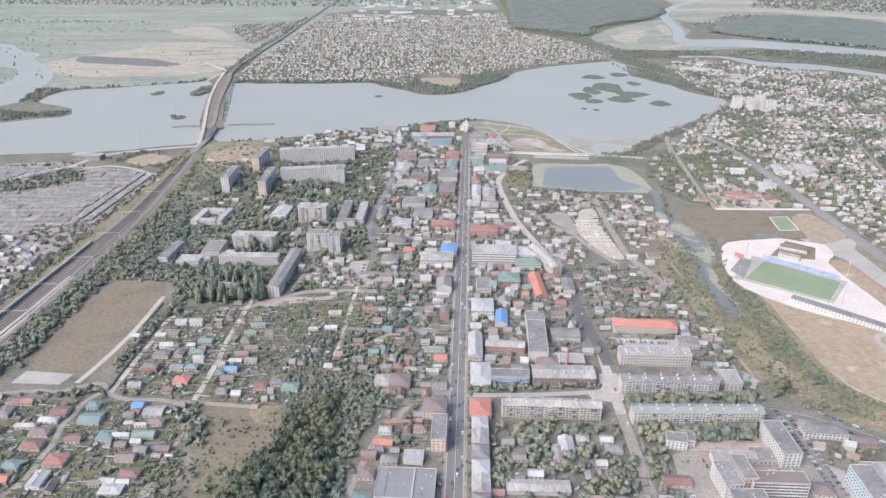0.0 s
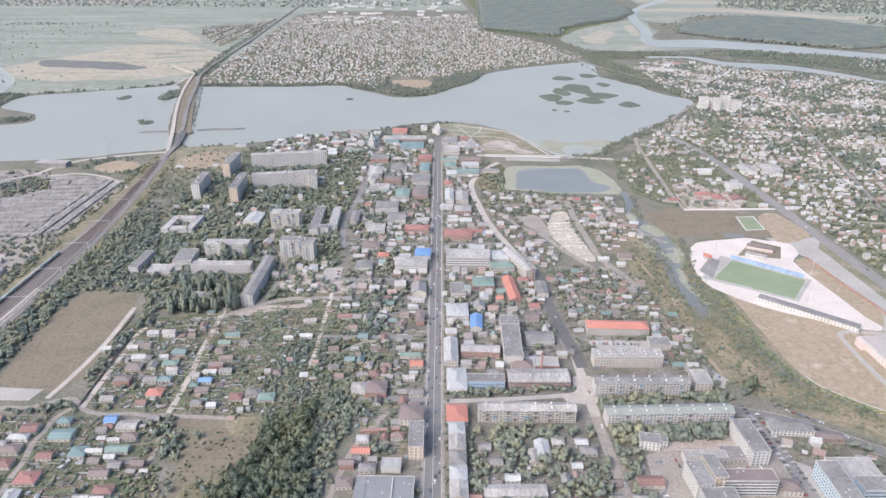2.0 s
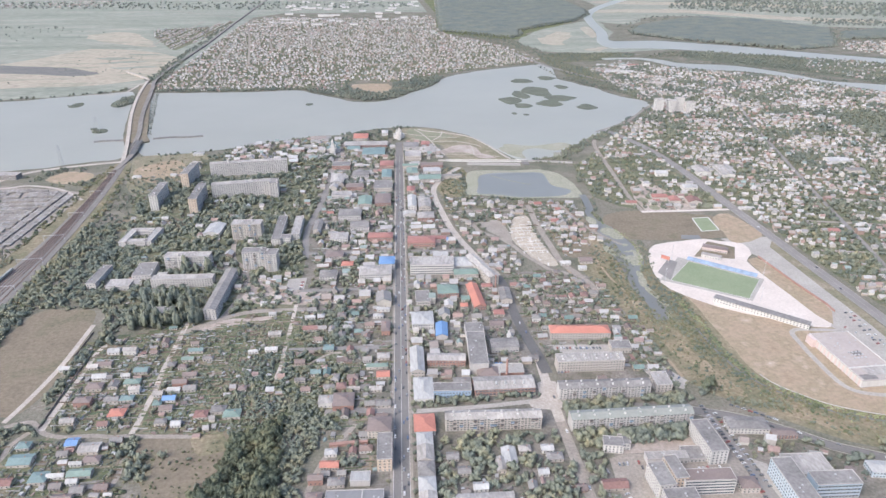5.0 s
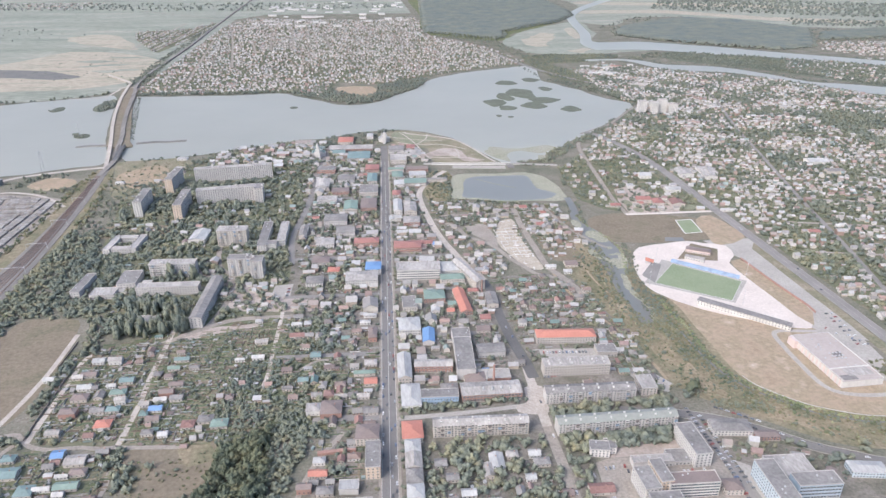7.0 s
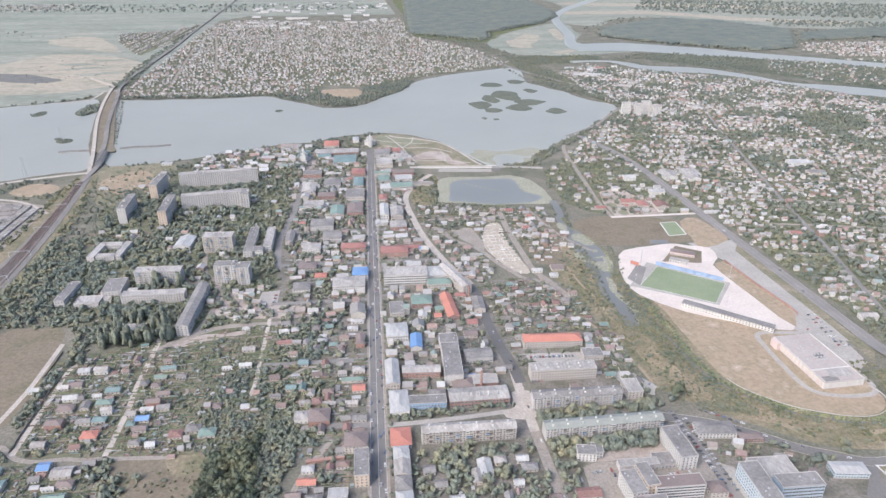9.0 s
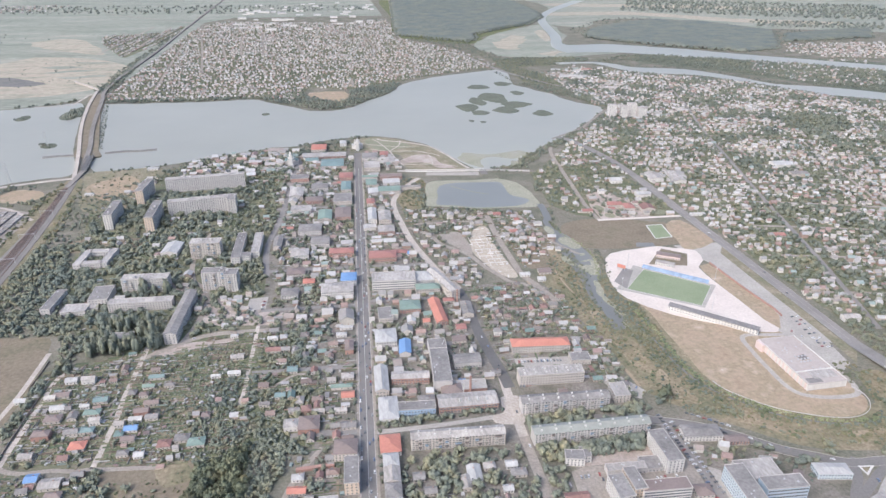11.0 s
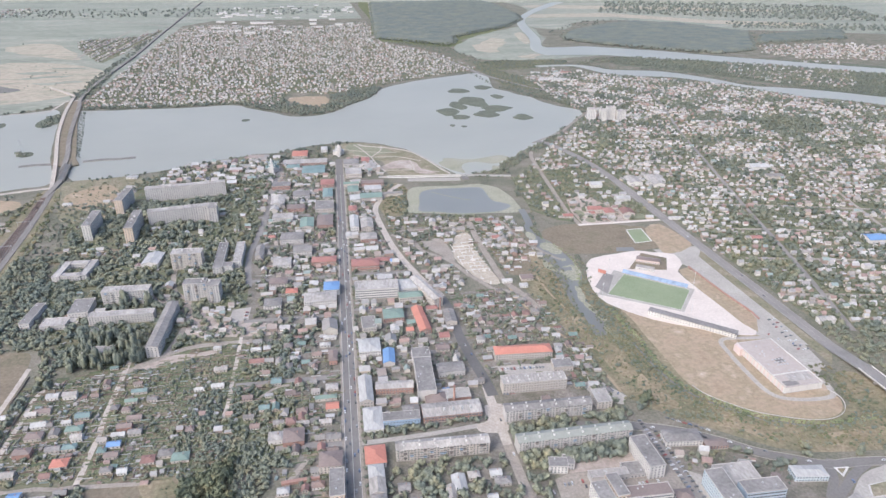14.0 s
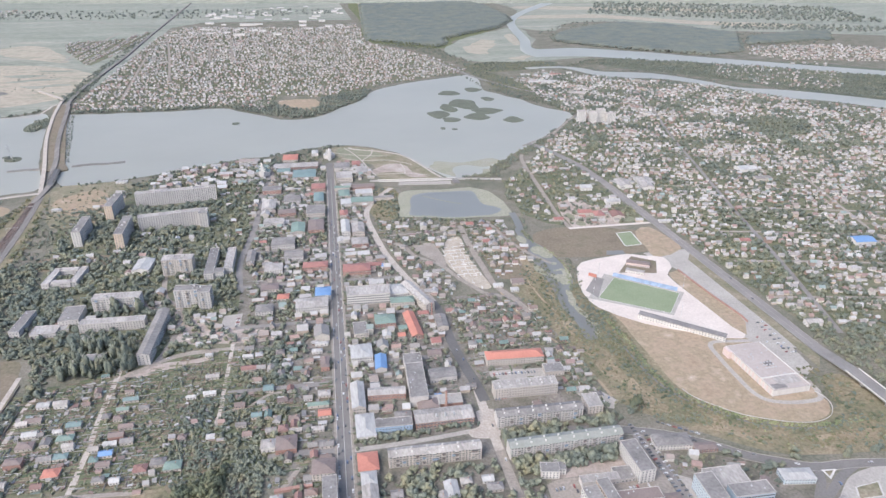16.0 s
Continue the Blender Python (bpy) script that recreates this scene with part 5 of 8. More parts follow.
for x, y, hh, r in ((122, 553.5, 24, 1.5), (143, 740, 22, 1.4)):
    stack = place(new("smokestack"), x, y, 0)
    tagged(stack, "tall tapered red-brick smokestack", "chimney")
    part("shaft", Shape().prism(12, r, r * .65, -.3, hh).mesh("shaft", BRICK_M), stack)
    part("rim", Shape().prism(12, r * .8, r * .8, hh, hh + .8).mesh("rim", BRICK_M), stack)
pipe = place(new("flue_pipe"), 115, 553.5, 0)
tagged(pipe, "slim white steel flue with guy wires", "chimney")
part("pipe", Shape().prism(8, .6, .5, -.3, 19).mesh("pipe", WHITEROOF_M), pipe)
for i in range(4):
    d = place(new("roof_dormer"), 108 + i * 9, 536 - i * .3, -2, 9.2)
    tagged(d, "white triangular roof light on the factory", "roof light", group="factory roof lights")
    part("frame", Shape().add([(-1.8, -2.2, -.6), (1.8, -2.2, -.6), (0, -2.2, 1.9), (-1.8, 2.2, .4), (1.8, 2.2, .4), (0, 2.2, 1.9)], [(0, 1, 2), (3, 5, 4), (0, 2, 5, 3), (1, 4, 5, 2), (0, 3, 4, 1)]).mesh("frame", WHITEROOF_M), d)
for i in range(12):
    st_light = place(new("street_lamp"), 9 + (400 + i * 45 - 423) * .042 - 10.5, 400 + i * 45, -2.4)
    tagged(st_light, "grey steel street lamp on the pavement", "street lamp", group="street lamps")
    part("pole", Shape().prism(6, .14, .08, 0, 8.5).mesh("pole", STEEL_M), st_light)
    part("arm", Shape().box(0, 2.2, -.06, .06, 8.4, 8.52).mesh("arm", STEEL_M), st_light)
    part("lamp_head", Shape().box(1.7, 2.6, -.18, .18, 8.3, 8.45).mesh("lamp_head", KERB_M), st_light)
for x, y, hh in ((-635, 1588, 34), (-618, 1340, 40)):
    py = place(new("pylon"), x, y, 20, .1)
    tagged(py, "grey lattice power pylon by the lake", "pylon")
    for sx in (-1, 1):
        for sy in (-1, 1):
            part("leg", Shape().add([(sx * 3 - .2, sy * 3 - .2, 0), (sx * 3 + .2, sy * 3 - .2, 0), (sx * 3 + .2, sy * 3 + .2, 0), (sx * 3 - .2, sy * 3 + .2, 0), (sx * .4 - .15, sy * .4 - .15, hh), (sx * .4 + .15, sy * .4 - .15, hh), (sx * .4 + .15, sy * .4 + .15, hh), (sx * .4 - .15, sy * .4 + .15, hh)],
                                    [(0, 1, 5, 4), (1, 2, 6, 5), (2, 3, 7, 6), (3, 0, 4, 7), (4, 5, 6, 7)]).mesh("leg", STEEL_M), py)
    for zz in (.62, .75, .88):
        part("crossarm", Shape().box(-5, 5, -.3, .3, hh * zz, hh * zz + .5).mesh("crossarm", STEEL_M), py)

# the store at the creek's bend
mall = building("store_hall", "large pink and white store hall with a pale flat roof", "store", 495, 548, 46, 88, 1.0, 8.0, WHITEWALL_M, "flat", painted("store_roof", [(0.4, 0.355, 0.33)], "", 0.75, 0.25, 0.25, 0.1), 0, 0)
for i in range(13):
    part("pilaster", Shape().box(-.35, 0, -1.1, 1.1, 0.2, 7.6).mesh("pilaster", PINK_M), mall, "pink wall panel", at=pose(-23.05, -40 + i * 6.1, 0))
part("entrance", Shape().box(-4, 0, -6, 6, 0, 9.2).mesh("entrance", PINK_M), mall, "pink entrance block", at=pose(-23.0, 36, 0))
part("sunken_terrace", Shape().box(-8, 8, -4, 4, 0, .25).mesh("sunken_terrace", GREYROOF_M), mall, "dark plant terrace on the roof", at=pose(-12, -38, 8.27))
part("roof_ridge", Shape().box(-22.6, 22.6, -.8, .8, 0, .9).mesh("roof_ridge", KERB_M), mall, at=pose(0, -22, 8.25))
part("roof_step", Shape().box(-14, 14, -8, 8, 0, .6).mesh("roof_step", PALEROOF_M), mall, at=pose(4, -28, 8.25))
part("roof_panel", Shape().box(-5, 5, -4, 4, 0, .35).mesh("roof_panel", DARKSTEEL_M), mall, "dark panel field on the roof", at=pose(4, 2, 8.25, 0, 0, 12))
for k in (-1, 1):
    part("roof_rim", Shape().box(k * 22.7 - .3, k * 22.7 + .3, -43.6, 43.6, 0, .9).mesh("roof_rim", KERB_M), mall, "pale roof rim", at=pose(0, 0, 8.25))
for i in range(12):
    part("roof_unit", Shape().box(-.9, .9, -.7, .7, 0, 1.2).mesh("roof_unit", STEEL_M), mall, "grey rooftop ventilation unit", at=pose(-4 + (i % 4) * 4, -6 + (i // 4) * 5, 8.25))

# tall flats of the left quarter
G2 = "nine-storey panel blocks"
building("apartment_block", "grey nine-storey panel tower with an ochre end wall", "apartment block", -365, 1100, 13, 66, 0, 26, PANEL_M, "flat", GREYROOF_M, 0, 9, 3.4, "r", sides_mat=WHITEWALL_M, group=G2)
building("apartment_block", "grey nine-storey panel tower with an ochre end wall", "apartment block", -298, 1084, 13, 76, 0, 26, PANEL_M, "flat", GREYROOF_M, 0, 9, 3.4, "r", sides_mat=OCHRE_M, group=G2)
building("apartment_block", "grey nine-storey panel tower with a pale end wall", "apartment block", -339, 1209, 13, 66, -4, 26, PANEL_M, "flat", GREYROOF_M, 0, 9, 3.4, "r", sides_mat=OCHRE_M, group=G2)
building("apartment_block", "long pale nine-storey panel slab near the lake", "apartment block", -239, 1243, 140, 14, 6, 25, PANEL_M, "flat", PALEROOF_M, 0, 9, 3.6, "r", group=G2)
building("apartment_block", "long pale nine-storey panel slab among poplars", "apartment block", -233, 1122, 98, 14, 8, 26, PANEL_M, "flat", PALEROOF_M, 0, 9, 3.6, "r", group=G2)
building("apartment_block", "narrow nine-storey end block", "apartment block", -178, 1122, 14, 26, 2, 26, PANEL_M, "flat", GREYROOF_M, 0, 9, 3.6, "r", group=G2)
building("apartment_block", "pale nine-storey brick block", "apartment block", -195, 942, 43, 18, -5, 25, BEIGE_M, "flat", PALEROOF_M, 0, 9, 3.3, "r", balconies=(1, 3), group=G2)
building("apartment_block", "grey nine-storey tower block", "apartment block", -170, 840, 30, 15, -5, 26, PANEL_M, "flat", GREYROOF_M, 0, 9, 3.3, "", balconies=(1, 4), group=G2)
building("apartment_block", "grey nine-storey tower block", "apartment block", -146, 832, 16, 18, -5, 26, PANEL_M, "flat", GREYROOF_M, 0, 9, 3.3, "r", balconies=(1,), group=G2)
building("apartment_block", "pale six-storey block with glazed balconies", "apartment block", -259, 848, 60, 15, -4, 20, PANEL_M, "flat", PALEROOF_M, 0, 6, 3.3, "r", balconies=(1, 3), group=G2)
building("apartment_block", "grey five-storey block standing end-on", "apartment block", -199, 757, 14, 106, -4, 14, PANEL_M, "gable_y", GREYROOF_M, 2.0, 5, 3.3, "r", group=G1)
building("gym", "gym with a white barrel roof", "gym", -249, 966, 24, 38, -6, 7, WHITEWALL_M, "gable_y", WHITEROOF_M, 3.0, 0)
building("school", "white three-storey school wing", "school", -150, 952, 13, 90, -1, 10.5, WHITEWALL_M, "flat", GREYROOF_M, 0, 3, 3.2, "r", group="school wings")
building("school", "white three-storey school wing", "school", -124, 958, 12, 72, -1, 10.5, WHITEWALL_M, "flat", PALEROOF_M, 0, 3, 3.2, "r", group="school wings")
building("school", "white school cross wing", "school", -137, 917, 14, 14, -1, 10.4, WHITEWALL_M, "flat", GREYROOF_M, 0, 3, 3.2, "")
for dx, dy, lx, ly in ((-18, 0, 10, 50), (18, 0, 10, 50), (0, -20, 26, 10), (0, 20, 26, 10)):
    building("school", "low grey school wing round a court", "school", -352 + dx, 951 + dy, lx, ly, -5, 7.5, PANEL_M, "flat", PALEROOF_M, 0, 2, 3.4, "", group="court school wings")
building("clinic", "long grey four-storey building", "clinic", -255, 797, 78, 13, -3, 12, PANEL_M, "flat", PALEROOF_M, 0, 4, 3.3, "")
building("clinic", "low grey building end-on among trees", "clinic", -368, 824, 12, 52, -5, 8, PANEL_M, "flat", GREYROOF_M, 0, 2, 3.4, "r")
building("clinic", "grey flat-roofed building among trees", "clinic", -311, 829, 24, 38, 0, 10, PANEL_M, "flat", GREYROOF_M, 0, 3, 3.4, "")
building("clinic", "low pale building among trees", "clinic", -335, 800, 30, 20, -3, 6, PANEL_M, "flat", PALEROOF_M, 0, 1, 3.4, "")
building("nursery", "grey two-storey nursery among poplars", "nursery", -265, 722, 34, 14, -3, 7, PANEL_M, "flat", PALEROOF_M, 0, 2, 3.2, "")

# the town centre
building("office_house", "white four-storey department store", "office", 68, 806, 58, 26, -4, 14.5, WHITEWALL_M, "flat", PALEROOF_M, 0, 4, 2.9, "", window=WINDOW_BIG)
building("hall", "hall with a white curved roof", "hall", 110, 812, 30, 28, -2, 9, WHITEWALL_M, "hip", WHITEROOF_M, 4.5, 2, 3.2, "")
building("hall", "building with a green metal roof", "hall", 111, 783, 32, 16, -2, 8, BEIGE_M, "hip", GREEN_M, 3.2, 2, 3.2, "")
building("brick_house", "long house with a bright red roof", "building", 115, 722, 14, 58, 3, 6, BRICK_M, "gable_y", ORANGE_M, 3.2, 2, 3.2, "l")
building("brick_house", "brick house with a green roof", "building", 82, 740, 26, 24, -2, 7, BRICK_M, "hip", GREEN_M, 3.0, 2, 3.2, "")
building("town_house", "pale house round a small court", "town house", 49, 722, 17, 28, 0, 8, BEIGE_M, "flat", GREYROOF_M, 0, 2, 3.0, "l")
building("warehouse", "small warehouse with a bright blue roof", "warehouse", 65, 648, 13, 28, -5, 5.5, PANEL_M, "gable_y", BLUE_M, 2.4, 0)
building("town_house", "white two-storey house with a white roof", "town house", 45, 672, 25, 28, -2, 7.5, WHITEWALL_M, "hip", WHITEROOF_M, 2.5, 2, 3.0, "l")
building("shed", "low grey hall with a pitched roof", "hall", 130, 611, 30, 18, -1, 7, PANEL_M, "gable", GREYROOF_M, 1.5, 1, 3.2, "")
building("town_house", "brick row with a dull red roof", "town house", 60, 891, 40, 24, -4, 8.5, BRICK_M, "hip", RED_M, 3, 2, 3.2, "l")
building("town_house", "brick row with a bright red roof", "town house", 1, 914, 36, 18, -4, 8, BRICK_M, "hip", RED_M, 3, 2, 3.2, "r")
building("apartment_block", "pale four-storey block along the side street", "apartment block", 133, 790, 13, 72, 18, 12.5, BEIGE_M, "gable_y", PALEROOF_M, 2, 4, 3.2, "l")
building("town_house", "house with a blue metal roof", "town house", 8, 826, 21, 24, -4, 9, WHITEWALL_M, "hip", BLUE_M, 2, 3, 3.2, "r")
building("town_house", "white columned three-storey house", "town house", -8, 797, 42, 26, -2, 9.5, WHITEWALL_M, "hip", PALEROOF_M, 2, 3, 2.9, "r")
for i, (hh, xx, yy, lx, ly) in enumerate(((32, 722, 1640, 20, 18), (30, 752, 1632, 18, 18), (34, 776, 1640, 22, 16), (26, 798, 1625, 22, 18))):
    building("apartment_block", "white tall apartment block above low houses", "apartment block", xx, yy, lx, ly, -7, hh, WHITEWALL_M, "flat", PALEROOF_M, 0, 9, 4.0, "l", group="white tower group")


# larger houses of the old centre, along the end of the main street
STREET_FRONT = (
        ("long low market hall with a pinkish roof", -21, 1406, 92, 30, 6, BRICK_M, "gable", PALEROOF_M), ("market hall with a teal metal roof", -5, 1345, 46, 48, 7, BEIGE_M, "hip", TEAL_M),
        ("building with an orange roof near the shore", -32, 1462, 32, 40, 7, BEIGE_M, "hip", ORANGE_M), ("white hip-roofed house near the shore", 22, 1492, 14, 26, 7, WHITEWALL_M, "hip", WHITEROOF_M),
        ("grey two-storey house with a sheet roof", 74, 1380, 32, 36, 8, PANEL_M, "hip", GREYROOF_M), ("beige corner house with a pale roof", 74, 1312, 32, 40, 9, BEIGE_M, "flat", PALEROOF_M),
        ("red-brick row with a rusty roof", 106, 1247, 42, 18, 7, BRICK_M, "gable", BROWN_M), ("low shop with a white flat roof", 104, 1216, 32, 24, 6, WHITEWALL_M, "flat", WHITEROOF_M),
        ("shop row with a green metal roof", 96, 1172, 40, 26, 7, BEIGE_M, "gable", GREEN_M), ("house with a grey-green roof", 66, 1214, 20, 34, 7, BEIGE_M, "hip", GREEN_M),
        ("pale shop with a white gabled roof", 66, 1170, 18, 26, 6, WHITEWALL_M, "gable", WHITEROOF_M), ("small house with a pinkish roof", 58, 1116, 14, 24, 6, BEIGE_M, "hip", RED_M),
        ("white hall standing end-on to the street", 56, 1050, 14, 52, 8, WHITEWALL_M, "gable_y", WHITEROOF_M), ("pale hall behind the street front", 76, 1040, 20, 42, 8, BEIGE_M, "gable_y", PALEROOF_M),
        ("low brick house with a pale roof", 74, 988, 26, 26, 7, BRICK_M, "hip", PALEROOF_M), ("red-roofed house on the main street", 20, 1262, 26, 30, 7, BRICK_M, "hip", RED_M))
BACK_YARDS = (
        ("house with a teal roof on the main street", 18, 1202, 18, 46, 7, BEIGE_M, "hip", TEAL_M), ("grey-brown house on the main street", 10, 1136, 32, 42, 8, BEIGE_M, "flat", GREYROOF_M),
        ("brick house with a dull brown roof", 8, 1066, 26, 46, 8, BRICK_M, "hip", BROWN_M), ("grey house with a long window front", -46, 1008, 36, 30, 8, PANEL_M, "hip", GREYROOF_M),
        ("house with a grey-green roof", -22, 1062, 22, 40, 7, BEIGE_M, "gable_y", GREEN_M), ("pale hip-roofed house near the park", 112, 1350, 24, 40, 6, BEIGE_M, "hip", PALEROOF_M), ("red-roofed brick house near the park", 106, 1398, 18, 26, 6, BRICK_M, "hip", RED_M),
        ("pale long hall in the yards", -72, 1180, 24, 44, 7, PANEL_M, "gable_y", PALEROOF_M), ("brown-roofed house in the yards", -40, 1140, 30, 22, 7, BRICK_M, "hip", BROWN_M), ("pale flat-roofed works in the yards", -62, 1096, 34, 22, 8, PANEL_M, "flat", PALEROOF_M),
        ("grey sheet-roofed works in the yards", -30, 1206, 30, 28, 7, PANEL_M, "gable", GREYROOF_M), ("brick works with a flat roof", -68, 1262, 34, 26, 8, BRICK_M, "flat", GREYROOF_M), ("pale hip-roofed house in the yards", -60, 920, 26, 24, 7, WHITEWALL_M, "hip", PALEROOF_M),
        ("brown-roofed house in the yards", -64, 860, 24, 20, 6, BEIGE_M, "hip", BROWN_M), ("grey works with a sheet roof", -30, 960, 28, 22, 7, PANEL_M, "gable", GREYROOF_M), ("white grey-roofed house in the yards", -70, 800, 22, 20, 6, WHITEWALL_M, "hip", GREYROOF_M))
for label, x, y, lx, ly, hh, wall, kind, roof in STREET_FRONT + BACK_YARDS:
    building("town_building", label, "building", x, y, lx, ly, -2.4, hh, wall, kind, roof, 0 if kind == "flat" else 2.4, 2, 3.4, "r" if x < 30 else "l", group="houses of the old centre")
building("shore_house", "dark two-storey house with a pale roof by the lake", "building", -690, 1262, 60, 18, -8, 9, GREYROOF_M, "flat", PALEROOF_M, 0, 2, 3.4, "")


def church(x, y, turn, s, dome_mat, label):
    top = place(new("church"), x, y, turn)
    tagged(top, label, "church")
    take_box(x, y, 24 * s, 40 * s, turn)
    b = Shape().box(-7 * s, 7 * s, -9 * s, 14 * s, -.3, 11 * s).box(-4 * s, 4 * s, -16 * s, -9 * s, -.3, 9 * s)
    part("nave", b.mesh("nave", WHITEWALL_M), top)
    for sd in (-1, 1):
        part("side_aisle", Shape().box(min(sd * 7 * s, sd * 12 * s), max(sd * 7 * s, sd * 12 * s), -5 * s, 10 * s, -.3, 7.5 * s).mesh("side_aisle", WHITEWALL_M), top)
        part("aisle_roof", Shape().hip(5 * s, 15 * s, 7.5 * s, 1.6 * s, .3).mesh("aisle_roof", dome_mat), top, at=pose(sd * 9.5 * s, 2.5 * s, 0))
    part("bell_tower", Shape().box(-3 * s, 3 * s, -21 * s, -15 * s, -.3, 17 * s).box(-2.3 * s, 2.3 * s, -20.3 * s, -15.7 * s, 17 * s, 22 * s).prism(8, 2.6 * s, .2 * s, 22 * s, 30 * s, 0, -18 * s).mesh("bell_tower", WHITEWALL_M), top)
    for dx, dy, r in ((0, 2, 2.6), (-4.5, -5, 1.4), (4.5, -5, 1.4), (-4.5, 9, 1.4), (4.5, 9, 1.4)):
        d = Shape().prism(10, r * s, r * s, 0, 4 * s, k=0)
        for i in range(6):
            a0, a1 = i / 6, (i + 1) / 6
            p = lambda a: r * s * 1.15 * (math.sin(math.pi * (.35 + .65 * a)) ** .9 if a < 1 else .02)
            d.prism(10, p(a0), p(a1), 4 * s + a0 * r * 2.4 * s, 4 * s + a1 * r * 2.4 * s, k=1)
        part("dome", d.mesh("dome", WHITEWALL_M, dome_mat), top, at=pose(dx * s, dy * s, 11 * s))
    part("roof", Shape().hip(14 * s, 23 * s, 11 * s, 2.2 * s).mesh("roof", dome_mat), top, at=pose(0, 2.5 * s, 0))
    for i in range(4):
        for sd in (-1, 1):
            put_window(WINDOW_BIG, top, pose(sd * 7.01 * s, (-6 + i * 5.2) * s, 4 * s, 0, 0, 90 * sd))


church(52, 1462, 0, 1.0, WHITEROOF_M, "white church with bell tower at the end of the main street")
church(-88, 1370, 0, 1.15, TEAL_M, "white church with teal domes among town houses")

# ---------------------------------------------------------------- stadium
sheet("football_pitch", [(425, 797), (494, 735), (455, 688), (378, 746)], 0.3, TURF_M, "green football pitch inside the stadium", smooth=0, category="pitch")
sheet("running_surround", [(416, 812), (502, 736), (456, 682), (364, 748)], 0.22, CONCRETE_M, "grey strip round the football pitch", smooth=0, category="track")
sheet("small_pitch", [(498, 946), (525, 947), (519, 897), (490, 895)], 0.24, TURF_M, "small fenced green pitch", smooth=0, category="pitch")
for a, b in (((425, 797), (494, 735)), ((494, 735), (455, 688)), ((455, 688), (378, 746)), ((378, 746), (425, 797))):
    ribbon("pitch_line", [a, b], .35, 0.33, KERB_M, "white painted pitch line", smooth=0, category="pitch line", mark=False)
for a, b in (((498, 946), (525, 947)), ((525, 947), (519, 897)), ((519, 897), (490, 895)), ((490, 895), (498, 946))):
    ribbon("pitch_border", [a, b], 1.6, 0.4, KERB_M, "white border of the small pitch", smooth=0, category="kerb", mark=False)
for x, y in ((404, 806), (505, 745), (462, 676), (366, 738)):
    mast = place(new("floodlight"), x, y, 0, .2)
    tagged(mast, "tall grey stadium floodlight mast", "floodlight", group="floodlight masts")
    part("mast", Shape().prism(6, .3, .16, -.3, 21).mesh("mast", STEEL_M), mast)
    part("lamp_panel", Shape().box(-1.6, 1.6, -.2, .2, 20.2, 22).mesh("lamp_panel", KERB_M), mast, at=pose(0, 0, 0, 0, 0, 45))
st = place(new("grandstand"), 449, 652, -43.3)
tagged(st, "long white two-storey grandstand with a grey roof", "grandstand")
take_box(449, 652, 108, 12, -43.3)
part("wall", Shape().box(-54, 54, -5, 5, -.3, 6).mesh("wall", WHITEWALL_M), st)
part("roof", Shape().box(-54.4, 54.4, -5.5, 5.5, 6, 6.4).mesh("roof", GREYROOF_M), st)
for i in range(30):
    for f in range(2):
        put_window(WINDOW, st, pose(-52 + i * 3.6, -5.003, 1 + 2.8 * f))
SEAT_M = painted("blue_plastic_seats", [(0.3, 0.38, 0.5)], "", 0.6, 0.3, 1.2, 0.3)
st = place(new("seating_stand"), 459, 772, -41.5)
tagged(st, "open stand with rows of blue seats", "grandstand")
for i in range(6):
    part("seat_tier", Shape().box(-46, 46, -.4 + i, .6 + i, 0, .6 + i * .55, 0).mesh("seat_tier", SEAT_M), st, at=pose(0, 0, .2))
for i in range(8):
    part("aisle", Shape().box(-.7, .7, -.7, 6, 0, 0.5).mesh("aisle", CONCRETE_M), st, at=pose(-42 + i * 12, -.2, .3))
building("club_house", "pink club house at the stadium with a pale roof", "club house", 478, 828, 34, 12, -30, 5, PINK_M, "hip", BROWN_M, 1.5, 1, 3.2, "")
building("club_house", "white low club house at the stadium", "club house", 462, 806, 26, 9, -36, 4, WHITEWALL_M, "hip", PALEROOF_M, 1.2, 1, 3.2, "")
sc = place(new("scoreboard"), 392, 800, -46)
tagged(sc, "orange scoreboard frame at the pitch end", "scoreboard")
part("board", Shape().box(-6, 6, -.3, .3, 4, 9).mesh("board", ORANGE_M), sc)
for sx in (-5, 5):
    part("post", Shape().box(-.25, .25, -.25, .25, 0, 4).mesh("post", STEEL_M), sc, at=pose(sx, 0, 0))
for a, b in (((528, 800), (534, 720)), ((534, 720), (541, 663)), ((541, 663), (540, 646))):
    d = math.hypot(b[0] - a[0], b[1] - a[1])
    me = Shape().box(-d / 2, d / 2, -.3, .3, -.2, 2.6).box(-d / 2, d / 2, -.4, .4, 2.6, 2.8).mesh("brick_wall", BRICK_M)
    w = place(new("brick_wall", me), (a[0] + b[0]) / 2, (a[1] + b[1]) / 2, math.degrees(math.atan2(b[1] - a[1], b[0] - a[0])))
    tagged(w, "orange-brown brick boundary wall", "wall")

# road bridge at the right
bridge = new("road_bridge")
tagged(bridge, "concrete road bridge over the creek valley", "bridge")
s = Shape()
s.add([(578, 575, -.3), (596, 575, -.3), (596, 520, 5), (578, 520, 5), (578, 575, .3), (596, 575, .3), (596, 520, 6.2), (578, 520, 6.2)], [(0, 1, 2, 3)[::-1], (4, 5, 6, 7)[::-1], (0, 4, 7, 3), (1, 2, 6, 5)[::1]], 0)
s.box(578, 596, 150, 520, 5, 6.2)
part("deck", s.mesh("deck", ASPHALT_M), bridge)
for sx in (578.3, 595.7):
    part("parapet", Shape().box(sx - .3, sx + .3, 150, 522, 6.2, 7.3).mesh("parapet", KERB_M), bridge, "pale bridge parapet")
